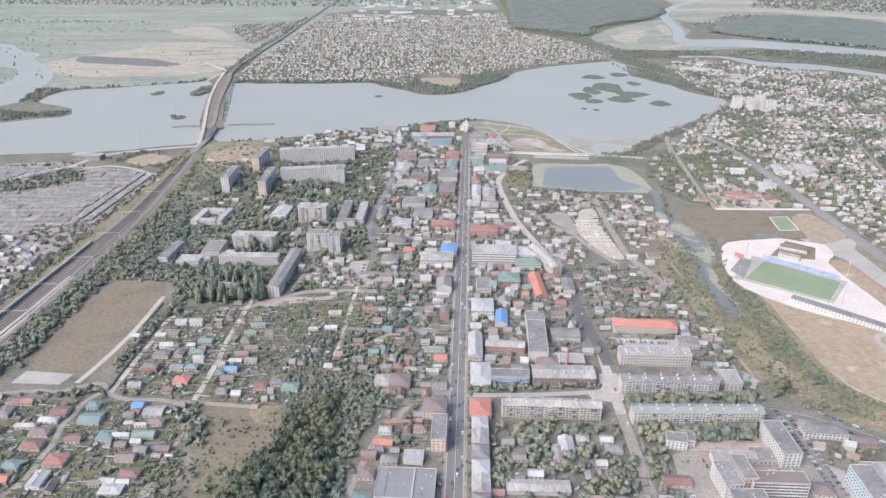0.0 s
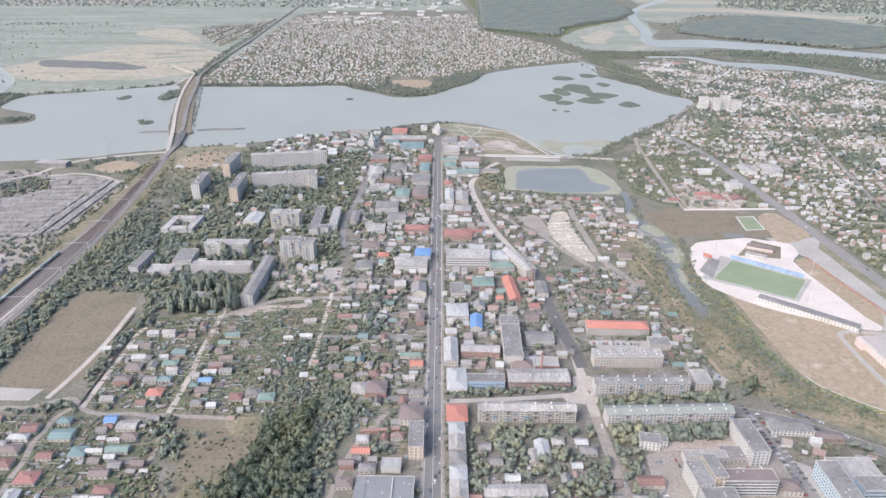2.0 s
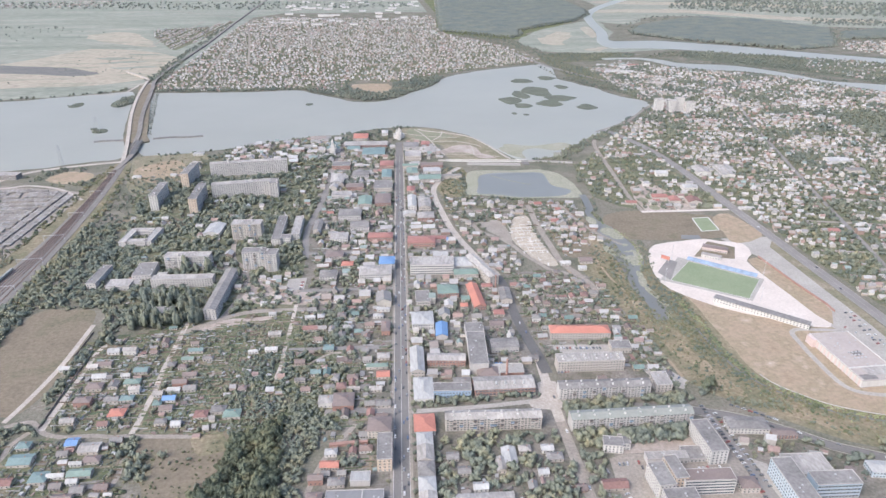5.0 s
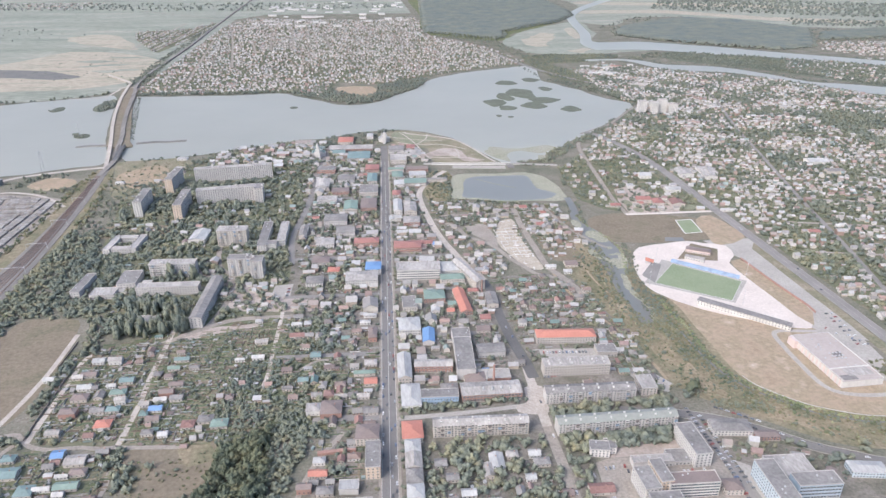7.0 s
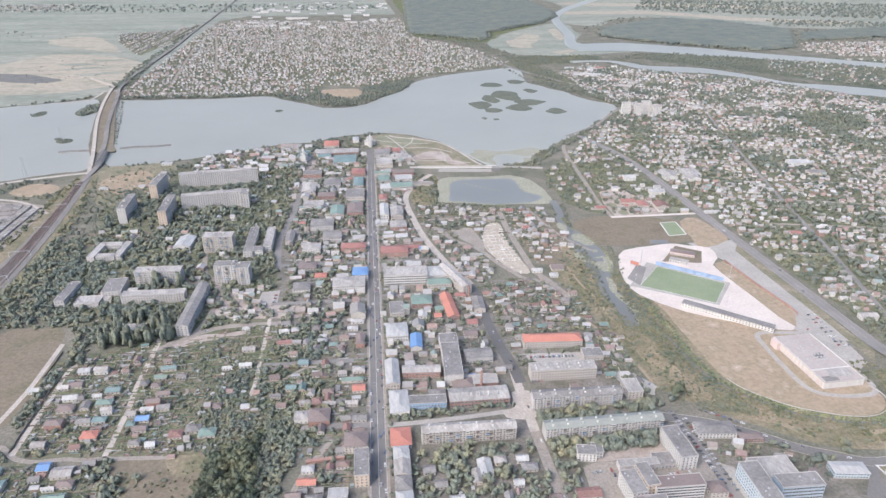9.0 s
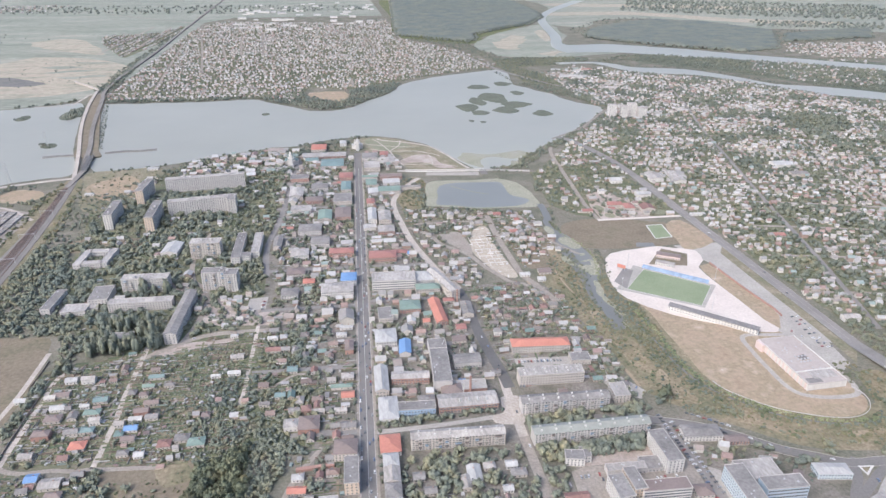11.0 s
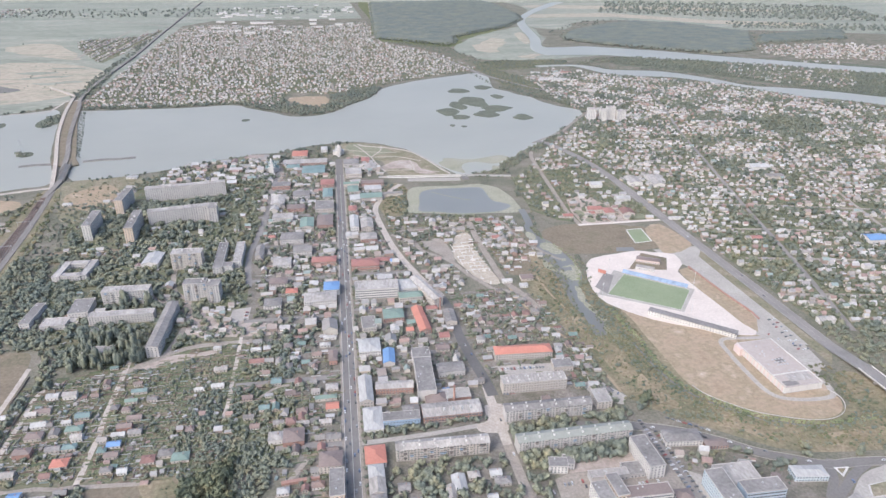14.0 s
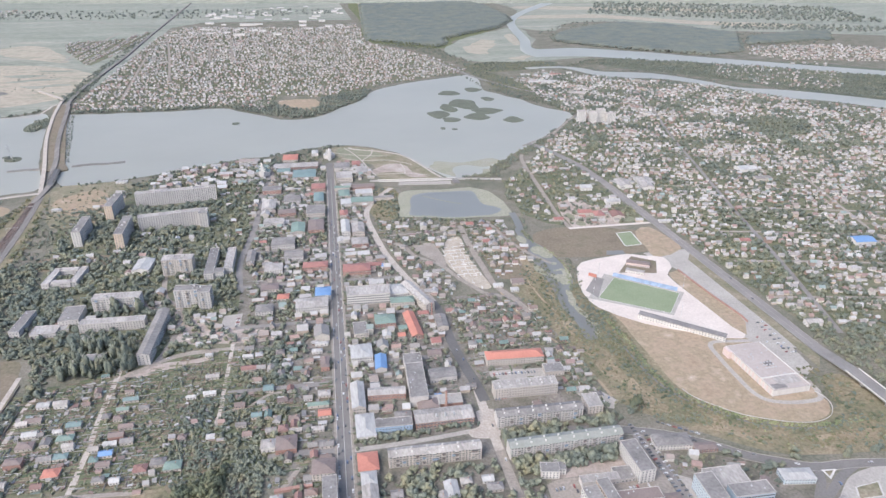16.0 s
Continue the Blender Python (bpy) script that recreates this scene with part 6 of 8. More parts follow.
for py in (500, 465, 430, 395, 360):
    part("pier", Shape().box(580, 594, py - 1, py + 1, -.3, 5).mesh("pier", CONCRETE_M), bridge)
take([(574, 575), (600, 575), (600, 250), (574, 250)])

# railway bridge over the gap in the causeway
rb = new("rail_bridge")
tagged(rb, "steel railway bridge with dark trusses", "bridge")
part("deck", Shape().box(-6, 6, -52, 52, 3.2, 4.0).mesh("deck", DARKSTEEL_M), rb)
for sx in (-5.5, 5.5):
    t = Shape().box(sx - .3, sx + .3, -50, 50, 9.4, 10)
    for i in range(10):
        y0, y1 = -50 + i * 10, -40 + i * 10
        t.box(sx - .25, sx + .25, y0 - .25, y0 + .25, 4, 9.6)
        za, zb = (4, 9.6) if i % 2 else (9.6, 4)
        t.add([(sx - .2, y0 - .3, za), (sx + .2, y0 - .3, za), (sx + .2, y0 + .3, za), (sx - .2, y0 + .3, za), (sx - .2, y1 - .3, zb), (sx + .2, y1 - .3, zb), (sx + .2, y1 + .3, zb), (sx - .2, y1 + .3, zb)],
              [(0, 1, 5, 4), (1, 2, 6, 5), (2, 3, 7, 6), (3, 0, 4, 7)])
    part("truss", t.mesh("truss", DARKSTEEL_M), rb)
for py in (-50, -17, 17, 50):
    part("pier", Shape().box(-5, 5, py - 1.6, py + 1.6, -1, 3.2).mesh("pier", CONCRETE_M), rb)
place(rb, -503, 1432, 8, .15)

yard_wall = place(new("yard_wall", Shape().box(-17, 17, -1.6, 1.6, -.2, 2.8).box(-17.1, 17.1, -1.8, 1.8, 2.8, 3.0).mesh("yard_wall", BRICK_M)), -36, 473, 2)
tagged(yard_wall, "long low red-brick row of stores", "store row")
building("shed", "small shed with a brown roof behind the business centre", "shed", 384, 392, 7, 14, -30, 3.0, PANEL_M, "gable_y", BROWN_M, 1.0, 0)
building("annexe", "brown two-storey annexe beside the clinic", "annexe", 355, 444, 22, 9, -6, 5.0, BRICK_M, "hip", BROWN_M, 1.6, 2, 3.0, "l")
building("annexe", "low grey-roofed annexe on the offices' yard", "annexe", 262, 428, 18, 16, -3, 4.0, PANEL_M, "flat", GREYROOF_M, 0, 1, 3.2)
building("annexe", "grey-roofed hall beside the dormitory", "annexe", 256, 596, 22, 16, -5, 6.0, BEIGE_M, "flat", GREYROOF_M, 0, 1, 3.2)
building("annexe", "pink-walled wing of the panel block", "annexe", 274, 528, 16, 22, -3, 9.0, BEIGE_M, "flat", PALEROOF_M, 0, 3, 3.2, "l")
building("pavilion", "round-cornered grey canopy pavilion by the road", "pavilion", 432, 352, 24, 14, 20, 4.5, WHITEWALL_M, "hip", PALEROOF_M, 1.5, 1, 3.0, "l")

PORTAL_POST = Shape().box(-.22, .22, -.22, .22, -.2, 9).mesh("post", STEEL_M)
PORTAL_BEAM = Shape().box(-19, 19, -.2, .2, 8.4, 8.6).box(-19, 19, -.2, .2, 7.6, 7.75).mesh("beam", STEEL_M)
for i, (x, y, k) in enumerate(((-516, 330, 1), (-512, 400, 1), (-508, 465, 1), (-502, 530, 1), (-496, 595, 1), (-491, 660, 1), (-486, 725, 1), (-482, 800, .95), (-480, 880, .85), (-480, 960, .75), (-482, 1050, .6), (-487, 1150, .5), (-494, 1250, .4))):
    gt = place(new("catenary_portal"), x, y, 3, .5)
    gt.scale = (k, 1, 1)
    tagged(gt, "grey steel catenary portal spanning the tracks", "portal", group="catenary portals")
    for sx in (-19, 19):
        part("post", PORTAL_POST, gt, at=pose(sx, 0, 0))
    part("beam", PORTAL_BEAM, gt)

# ---------------------------------------------------------------- small houses
rng = np.random.default_rng(7)


def house_meshes(lx, ly, h, rise, kind, roof_mat, wall_mat):
    s = Shape().box(-lx / 2, lx / 2, -ly / 2, ly / 2, -.3, h, 0)
    if kind == "gable":
        s.add([(-lx / 2, -ly / 2, h), (-lx / 2, ly / 2, h), (-lx / 2, 0, h + rise), (lx / 2, -ly / 2, h), (lx / 2, ly / 2, h), (lx / 2, 0, h + rise)], [(0, 2, 1), (3, 4, 5)], 0)
    for i in range(3):
        x = (i - 1) * lx * .3
        s.box(x - .55, x + .55, -ly / 2 - .05, -ly / 2 - .003, 1.0, 2.3, 1)
    for sx in (-1, 1):
        for yy in (-ly * .22, ly * .22):
            s.box(min(sx * (lx / 2 + .003), sx * (lx / 2 + .05)), max(sx * (lx / 2 + .003), sx * (lx / 2 + .05)), yy - .5, yy + .5, 1.0, 2.3, 1)
    r = Shape()
    if kind == "gable":
        r.gable(lx, ly, h, rise, .5)
    elif kind == "hip":
        r.hip(lx, ly, h, rise, .5)
    else:
        r.add([(-lx / 2 - .3, -ly / 2 - .3, h), (lx / 2 + .3, -ly / 2 - .3, h), (lx / 2 + .3, ly / 2 + .3, h + rise * .4), (-lx / 2 - .3, ly / 2 + .3, h + rise * .4),
               (-lx / 2 - .3, -ly / 2 - .3, h + .2), (lx / 2 + .3, -ly / 2 - .3, h + .2), (lx / 2 + .3, ly / 2 + .3, h + rise * .4 + .2), (-lx / 2 - .3, ly / 2 + .3, h + rise * .4 + .2)],
              [(3, 2, 1, 0), (4, 5, 6, 7), (0, 1, 5, 4), (1, 2, 6, 5), (2, 3, 7, 6), (3, 0, 4, 7)])
    c = Shape().box(lx * .18 - .35, lx * .18 + .35, .2, .9, h + rise * .4, h + rise + .8).box(lx * .18 - .45, lx * .18 + .45, .1, 1.0, h + rise + .8, h + rise + .95)
    return s.mesh("house_wall", wall_mat, GLASS_M), r.mesh("roof", roof_mat), c.mesh("chimney", BRICK_M)


def house(x, y, turn, meshes, label, category="house", group="private houses"):
    top = place(new("house", meshes[0]), x, y, turn)
    tagged(top, label, category, group=group)
    roof = part("roof", meshes[1], top)
    if "shed" not in label:
        part("chimney", meshes[2], roof, "brick chimney")
    return top


ROOFS = {"orange": (ORANGE_M, "orange-red"), "red": (RED_M, "brick-red"), "blue": (BLUE_M, "bright blue"), "teal": (TEAL_M, "teal"), "green": (GREEN_M, "green"), "white": (WHITEROOF_M, "white"),
         "grey": (GREYROOF_M, "grey"), "brown": (BROWN_M, "dark brown"), "rust": (RUSTROOF_M, "rust-red"), "brick": (BROWN_M, "brown"), "cream": (PALEROOF_M, "cream"), "pale": (PALEROOF_M, "pale")}


def accent_houses(rows):
    for colour, x, y, lx, ly in rows:
        if y > 780 and -110 < x < 150 and not is_free(x, y):
            continue
        big = lx * ly > 350
        wall = BRICK_M if colour == "brick" else (WHITEWALL_M if colour in ("white", "cream", "blue") else BEIGE_M)
        lx, ly = (lx, ly) if big else (lx * .86, ly * .86)
        m = house_meshes(max(lx, ly), min(lx, ly), 6.0 if big or colour in ("brick", "cream") else 3.6, 1.9 if min(lx, ly) < 15 else 3.2, "gable" if int(x + y) % 3 else "hip", ROOFS[colour][0], wall)
        turn = (-2.4 if x > -120 else -1.0) + (90 if ly > lx else 0) + (0 if x < 380 else -4)
        ob = house(x, y, turn, m, f"{'two-storey building' if big else 'private house'} with a {ROOFS[colour][1]} roof", "building" if big else "house", "coloured roofs")
        ob.name = "town_building" if big else "house"
        take_box(x, y, lx, ly, turn if ly <= lx else turn - 90, 2)


accent_houses([
    ("white", -292, 645, 14, 10),
    ("cream", -274, 642, 16, 8),
    ("pale", -304, 617, 12, 8),
    ("brown", -294, 620, 18, 9),
    ("white", -291, 598, 16, 9),
    ("brown", -290, 581, 18, 12),
    ("brick", -292, 556, 18, 11),
    ("pale", -296, 529, 14, 9),
    ("teal", -252, 605, 16, 10),
    ("green", -255, 585, 18, 10),
    ("cream", -248, 570, 12, 7),
    ("white", -265, 597, 10, 5),
    ("grey", -272, 582, 10, 12),
    ("teal", -252, 558, 15, 9),
    ("grey", -266, 558, 15, 9),
    ("orange", -254, 536, 17, 13),
    ("white", -332, 616, 12, 8),
    ("brown", -208, 651, 10, 5),
    ("teal", -204, 637, 18, 7),
    ("green", -209, 621, 14, 6),
])
accent_houses([
    ("brown", -211, 607, 10, 7),
    ("grey", -188, 620, 12, 6),
    ("brown", -200, 592, 16, 8),
    ("brick", -206, 577, 16, 9),
    ("white", -210, 568, 14, 7),
    ("blue", -211, 554, 14, 9),
    ("brown", -210, 539, 14, 9),
    ("grey", -195, 569, 14, 9),
    ("rust", -175, 526, 14, 12),
    ("white", -195, 515, 10, 8),
    ("green", -146, 524, 18, 13),
    ("grey", -160, 532, 16, 11),
    ("brown", -143, 563, 9, 8),
    ("grey", -210, 519, 12, 8),
    ("white", -131, 707, 10, 5),
    ("pale", -123, 662, 16, 8),
    ("white", -123, 631, 15, 7),
    ("white", -142, 628, 12, 3),
    ("white", -86, 695, 14, 6),
    ("rust", -84, 670, 19, 10),
])
accent_houses([
    ("teal", -61, 627, 12, 12),
    ("teal", -72, 583, 12, 9),
    ("grey", -87, 571, 12, 6),
    ("grey", -57, 556, 12, 8),
    ("cream", -59, 533, 16, 14),
    ("brick", -42, 531, 20, 20),
    ("pale", -33, 551, 14, 6),
    ("pale", -11, 549, 14, 7),
    ("grey", -4, 525, 16, 10),
    ("green", -9, 588, 26, 7),
    ("orange", -3, 572, 15, 12),
    ("white", -6, 690, 14, 7),
    ("brick", 2, 661, 11, 26),
    ("white", 0, 705, 18, 6),
    ("pale", -2, 605, 15, 11),
    ("white", -51, 462, 12, 8),
    ("orange", -55, 447, 10, 9),
    ("orange", -48, 446, 10, 9),
])
accent_houses([
    ("teal", -63, 384, 16, 12),
    ("orange", -46, 832, 18, 16),
    ("grey", -45, 426, 16, 10),
    ("brown", -62, 410, 14, 12),
    ("brick", -62, 430, 14, 8),
])
accent_houses([
    ("rust", -397, 505, 18, 9),
    ("red", -385, 504, 12, 8),
    ("rust", -347, 489, 16, 14),
    ("white", -352, 478, 20, 8),
    ("pale", -368, 470, 22, 6),
    ("brown", -351, 462, 20, 12),
    ("rust", -349, 445, 20, 12),
    ("red", -319, 427, 20, 16),
    ("rust", -317, 453, 15, 10),
    ("teal", -321, 498, 13, 10),
    ("teal", -315, 479, 22, 15),
    ("teal", -291, 456, 16, 14),
    ("blue", -280, 498, 12, 12),
    ("pale", -262, 489, 20, 14),
    ("brown", -255, 474, 16, 9),
    ("green", -259, 458, 22, 10),
    ("white", -267, 470, 12, 3),
    ("white", -278, 457, 16, 5),
    ("white", -262, 449, 10, 6),
    ("grey", -254, 439, 12, 10),
])
accent_houses([
    ("brown", -263, 430, 18, 10),
    ("rust", -252, 411, 18, 10),
    ("white", -266, 403, 14, 7),
    ("white", -253, 402, 12, 6),
    ("white", -259, 394, 20, 12),
    ("white", -322, 405, 13, 20),
    ("teal", -352, 421, 16, 12),
    ("orange", -350, 406, 10, 10),
    ("grey", -397, 490, 12, 16),
])
accent_houses([
    ("blue", 5, 837, 18, 16),
    ("rust", 183, 400, 24, 12),
    ("white", 103, 442, 14, 22),
    ("grey", 62, 428, 12, 9),
    ("white", 128, 420, 10, 8),
    ("white", 138, 448, 12, 9),
    ("grey", 142, 437, 16, 10),
    ("white", 73, 409, 14, 9),
    ("grey", 54, 446, 12, 10),
    ("brown", 218, 542, 10, 8),
    ("grey", 157, 586, 12, 8),
    ("blue", 118, 575, 8, 10),
    ("white", 129, 568, 12, 10),
    ("brown", 104, 562, 22, 16),
    ("grey", 76, 551, 20, 16),
    ("red", -6, 924, 30, 12),
    ("green", 65, 1250, 30, 12),
    ("green", 100, 1133, 34, 12),
])
accent_houses([
    ("red", 9, 1229, 20, 12),
    ("teal", 14, 1196, 20, 10),
    ("teal", -46, 1376, 26, 24),
    ("red", -22, 1458, 24, 20),
    ("white", 80, 1166, 18, 20),
    ("red", -78, 1022, 12, 10),
    ("grey", -94, 966, 12, 40),
    ("grey", -95, 1087, 20, 30),
    ("white", 65, 1067, 24, 14),
    ("white", 59, 988, 26, 30),
    ("grey", 83, 1019, 20, 14),
    ("white", 48, 1056, 14, 20),
    ("white", 45, 1006, 14, 20),
    ("blue", 102, 900, 10, 12),
    ("red", 90, 906, 20, 14),
    ("grey", 152, 722, 14, 30),
    ("red", 137, 683, 14, 14),
    ("brown", 130, 658, 18, 14),
    ("green", 102, 721, 12, 12),
    ("orange", 98, 704, 10, 10),
])
accent_houses([
    ("red", 134, 751, 16, 10),
    ("white", 80, 710, 12, 16),
    ("grey", 136, 1181, 40, 10),
    ("red", 478, 1036, 26, 16),
    ("red", 499, 1022, 18, 24),
    ("rust", 529, 1012, 22, 24),
    ("red", 468, 1022, 12, 12),
    ("red", 423, 1019, 20, 14),
    ("white", 532, 1158, 22, 20),
    ("white", 551, 1077, 26, 16),
    ("cream", 614, 1164, 26, 40),
    ("cream", 654, 1142, 22, 30),
    ("red", 688, 873, 20, 14),
    ("white", 604, 974, 30, 8),
    ("white", 912, 1199, 40, 26),
    ("red", 265, 1029, 14, 14),
    ("red", 275, 954, 14, 14),
    ("red", 292, 1000, 10, 10),
    ("white", 271, 789, 12, 10),
    ("white", -363, 1377, 24, 14),
    ("white", -445, 1240, 18, 8),
    ("pale", 94, 432, 10, 18),
    ("pale", 118, 449, 12, 9),
    ("white", 252, 806, 16, 9),
])
accent_houses([
    ("brown", 282, 811, 20, 16),
    ("blue", 874, 832, 34, 24),
    ("cream", 619, 625, 24, 12),
    ("white", 913, 1200, 30, 24),
    ("grey", 909, 1137, 34, 18),
    ("cream", 663, 1170, 30, 40),
    ("pale", 847, 1968, 50, 20),
    ("white", 826, 2154, 40, 16),
    ("white", 770, 2161, 36, 16),
    ("red", 888, 2271, 40, 14),
])

HOUSE_KINDS = []
for lx, ly, h, rise, kind in ((9, 7, 3.0, 2.3, "gable"), (8, 8, 3.0, 2.0, "hip"), (10.5, 7, 3.2, 2.4, "gable"), (7, 6, 2.8, 2.0, "gable"), (9.5, 9, 5.4, 2.5, "hip"), (11, 7.5, 3.2, 2.2, "hip"), (5.5, 3.6, 2.3, 1.1, "shed"), (8.5, 4, 2.4, 1.0, "shed")):
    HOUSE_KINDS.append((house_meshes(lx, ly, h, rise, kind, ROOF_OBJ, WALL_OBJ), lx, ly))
HOUSE_LABELS = ["low private house with a weathered gabled roof", "square private house with a hipped roof", "long private house with a weathered gabled roof", "small private house with a gabled roof",
                "two-storey private house with a hipped roof", "wide private house with a hipped roof", "small garden shed with a lean-to roof", "long garden shed with a lean-to roof"]
far_protos = []
for lx, ly, h, rise in ((10, 8, 3.2, 2.8), (9, 9, 3.4, 2.6), (12, 8, 3.4, 3.0), (8, 7, 3.0, 2.4), (12, 11, 6.0, 3.0), (9, 5, 2.6, 1.2)):
    a, b = lx / 2, ly / 2
    far_protos.append(([(-a, -b, 0), (a, -b, 0), (a, b, 0), (-a, b, 0), (-a, -b, h), (a, -b, h), (a, b, h), (-a, b, h), (-a, 0, h + rise), (a, 0, h + rise),
                        (-a - .4, -b - .4, h - .1), (a + .4, -b - .4, h - .1), (a + .4, b + .4, h - .1), (-a - .4, b + .4, h - .1), (-a - .4, 0, h + rise + .1), (a + .4, 0, h + rise + .1)],
                       [(0, 1, 5, 4), (2, 3, 7, 6), (1, 2, 6, 9, 5), (3, 0, 4, 8, 7), (10, 11, 15, 14), (12, 13, 14, 15)], [0, 0, 0, 0, 1, 1]))


def rows_in(poly, turn, along, across, jitter, chance, lane=3, clump=0.0):
    """Places along parallel rows inside a polygon; every lane-th gap between rows is a street."""
    cx, cy = np.mean([p[0] for p in poly]), np.mean([p[1] for p in poly])
    c, s = math.cos(radians(turn)), math.sin(radians(turn))
    uv = [((p[0] - cx) * c + (p[1] - cy) * s, -(p[0] - cx) * s + (p[1] - cy) * c) for p in poly]
    u0, u1, v0, v1 = min(p[0] for p in uv), max(p[0] for p in uv), min(p[1] for p in uv), max(p[1] for p in uv)
    out, v, r = [], v0, 0
    while v < v1:
        u = u0 + rng.uniform(0, along)
        while u < u1:
            du, dv = rng.normal(0, jitter, 2)
            x, y = cx + (u + du) * c - (v + dv) * s, cy + (u + du) * s + (v + dv) * c
            if rng.random() < chance * (1 - 1.4 * noise.noise((x * clump, y * clump, 5)) if clump else 1) and bool(inside(poly, np.array(x), np.array(y))) and is_free(x, y):
                out.append((x, y))
            u += along * rng.uniform(.8, 1.25)
        r += 1
        v += across * (1.55 if lane and r % lane == 0 else 1.0)
    return out


near_count, far_rows = 0, [[] for _ in far_protos]


def settle(poly, turn, along, across, jitter, chance, near, lane=2, big=0.0, sheds=0.45, stretch=1.0, size=1.0, clump=0.0):
    """Houses over a quarter: as things of their own where the camera passes near, else gathered."""
    global near_count
    for x, y in rows_in(poly, turn, along, across, jitter, chance, lane, clump):
        t = turn + rng.normal(0, 3) + (90 if rng.random() < .2 else 0)
        if near and near_count < 215:
            k = int(rng.choice(8, p=[.22, .06, .18, .18, .04 + big, .08 - min(big, .08), .13, .11]))
            (m, lx, ly) = HOUSE_KINDS[k]
            house(x, y, t, m, HOUSE_LABELS[k], "house" if k < 6 else "shed", "private houses" if k < 6 else "garden sheds")
            near_count += 1
            take_box(x, y, lx, ly, t, 1)
        else:
            k = int(rng.choice(6, p=[.22, .2, .2, .2, .06, .12]))
            f = rng.uniform(.85, 1.2) * size
            wx, wy = f * rng.uniform(.85, stretch), f * rng.uniform(.85, .3 + .7 * stretch)
            if stretch > 1:
                c, n = math.cos(radians(t)), math.sin(radians(t))
                if not all(is_free(x + u * c * 6 * wx - v * n * 5 * wy, y + u * n * 6 * wx + v * c * 5 * wy) for u, v in ((1, 1), (-1, 1), (1, -1), (-1, -1), (1, 0), (-1, 0))):
                    wx, wy = .75 * f, .75 * f
            far_rows[k].append((x, y, 0, wx, wy, rng.uniform(.9, .55 + .55 * stretch), radians(t)))
            take_box(x, y, 9, 8, t, 0)
        if rng.random() < sheds:
            a = rng.uniform(0, 6.28)
            sx, sy = x + 11 * math.cos(a), y + 11 * math.sin(a)
            if is_free(sx, sy):
                far_rows[5].append((sx, sy, 0, rng.uniform(.4, .9), rng.uniform(.5, 1.0), rng.uniform(.7, 1), radians(t)))
                take_box(sx, sy, 5, 4, t, 0)


Q = {
    "gardens_w": [(-325, 660), (-240, 690), (-190, 700), (-195, 600), (-180, 500), (-320, 525)],
    "gardens_e": [(-190, 700), (-100, 715), (-95, 600), (-110, 500), (-180, 500), (-195, 600)],
    "strip": [(158, 790), (180, 790), (200, 830), (170, 900), (140, 960), (115, 1000), (112, 960), (135, 860)],
    "gardens_sw": [(-450, 515), (-330, 505), (-240, 498), (-225, 440), (-215, 360), (-420, 360), (-520, 480)],
    "street_w": [(-100, 715), (5, 720), (0, 420), (-55, 420), (-60, 520), (-90, 560)],
    "yards_w": [(-100, 1400), (36, 1400), (8, 720), (-95, 725)],
    "yards_e": [(34, 470), (60, 430), (185, 430), (180, 330), (34, 330)],
    "centre_e": [(34, 1270), (100, 1270), (98, 1000), (150, 780), (152, 600), (140, 530), (30, 530)],
    "creek_w": [(170, 780), (230, 790), (280, 760), (300, 640), (290, 540), (172, 600), (165, 700)],
    "pond_w": [(110, 1080), (160, 1080), (330, 1035), (310, 900), (245, 880), (180, 920), (115, 1000)],
    "site_e": [(250, 960), (330, 1030), (330, 880), (260, 830)],
    "right_town": [(389, 1220), (535, 1430), (645, 1570), (768, 1751), (720, 1780), (720, 2245), (865, 2341), (1091, 2169), (1326, 2000), (1463, 1762), (1673, 1570), (1900, 1250), (1300, 560), (734, 560),
                   (610, 620), (603, 744), (603, 981), (590, 1128), (538, 1281)],
    "right_low": [(385, 1230), (480, 1330), (565, 1300), (575, 980), (440, 985), (400, 1010), (370, 1060)],
    "far_town": [(-640, 2060), (-485, 2003), (-218, 2012), (-102, 1966), (-57, 2143), (47, 2086), (193, 2177), (377, 2290), (600, 2397), (563, 2600), (505, 2820), (312, 3150), (330, 3648), (330, 3900),
                 (100, 3750), (-560, 3900), (-640, 3538), (-640, 2800), (-640, 2578), (-640, 2173)],
    "far_right": [(1960, 2740), (2400, 2720), (2600, 2500), (2500, 2200), (2100, 2340), (1930, 2397), (1843, 2548)],
    "north_village": [(-1092, 3359), (-890, 2896), (-759, 2795), (-690, 3300), (-700, 3713), (-750, 3950), (-1054, 3889)],
    "horizon_town": [(-2600, 4560), (-1900, 4540), (-1218, 4500), (-1295, 4960), (-2600, 4960)],
    "river_gardens": [(1569, 2383), (2030, 2319), (1750, 1895), (1610, 1900), (1534, 1960), (1440, 2141)],
    "west_village": [(-1080, 1960), (-960, 1990), (-900, 2090), (-1100, 2120), (-1180, 2040)],
    "quarter": [(-345, 790), (-300, 720), (-235, 705), (-100, 735), (-100, 1400), (-300, 1390), (-430, 1250), (-400, 1050), (-360, 900)],
    "shore": [(-300, 1290), (-95, 1290), (-60, 1480), (-140, 1470), (-230, 1440), (-300, 1410)],
    "west_houses": [(-800, 740), (-560, 760), (-530, 500), (-700, 500)],
}
for key, height in (("far_town", 0.052), ("right_town", 0.066), ("north_village", 0.047), ("right_low", 0.075)):
    sheet("quarter_gardens", Q[key], height, GARDEN_M, "green garden ground between low houses", smooth=1, mark=False)
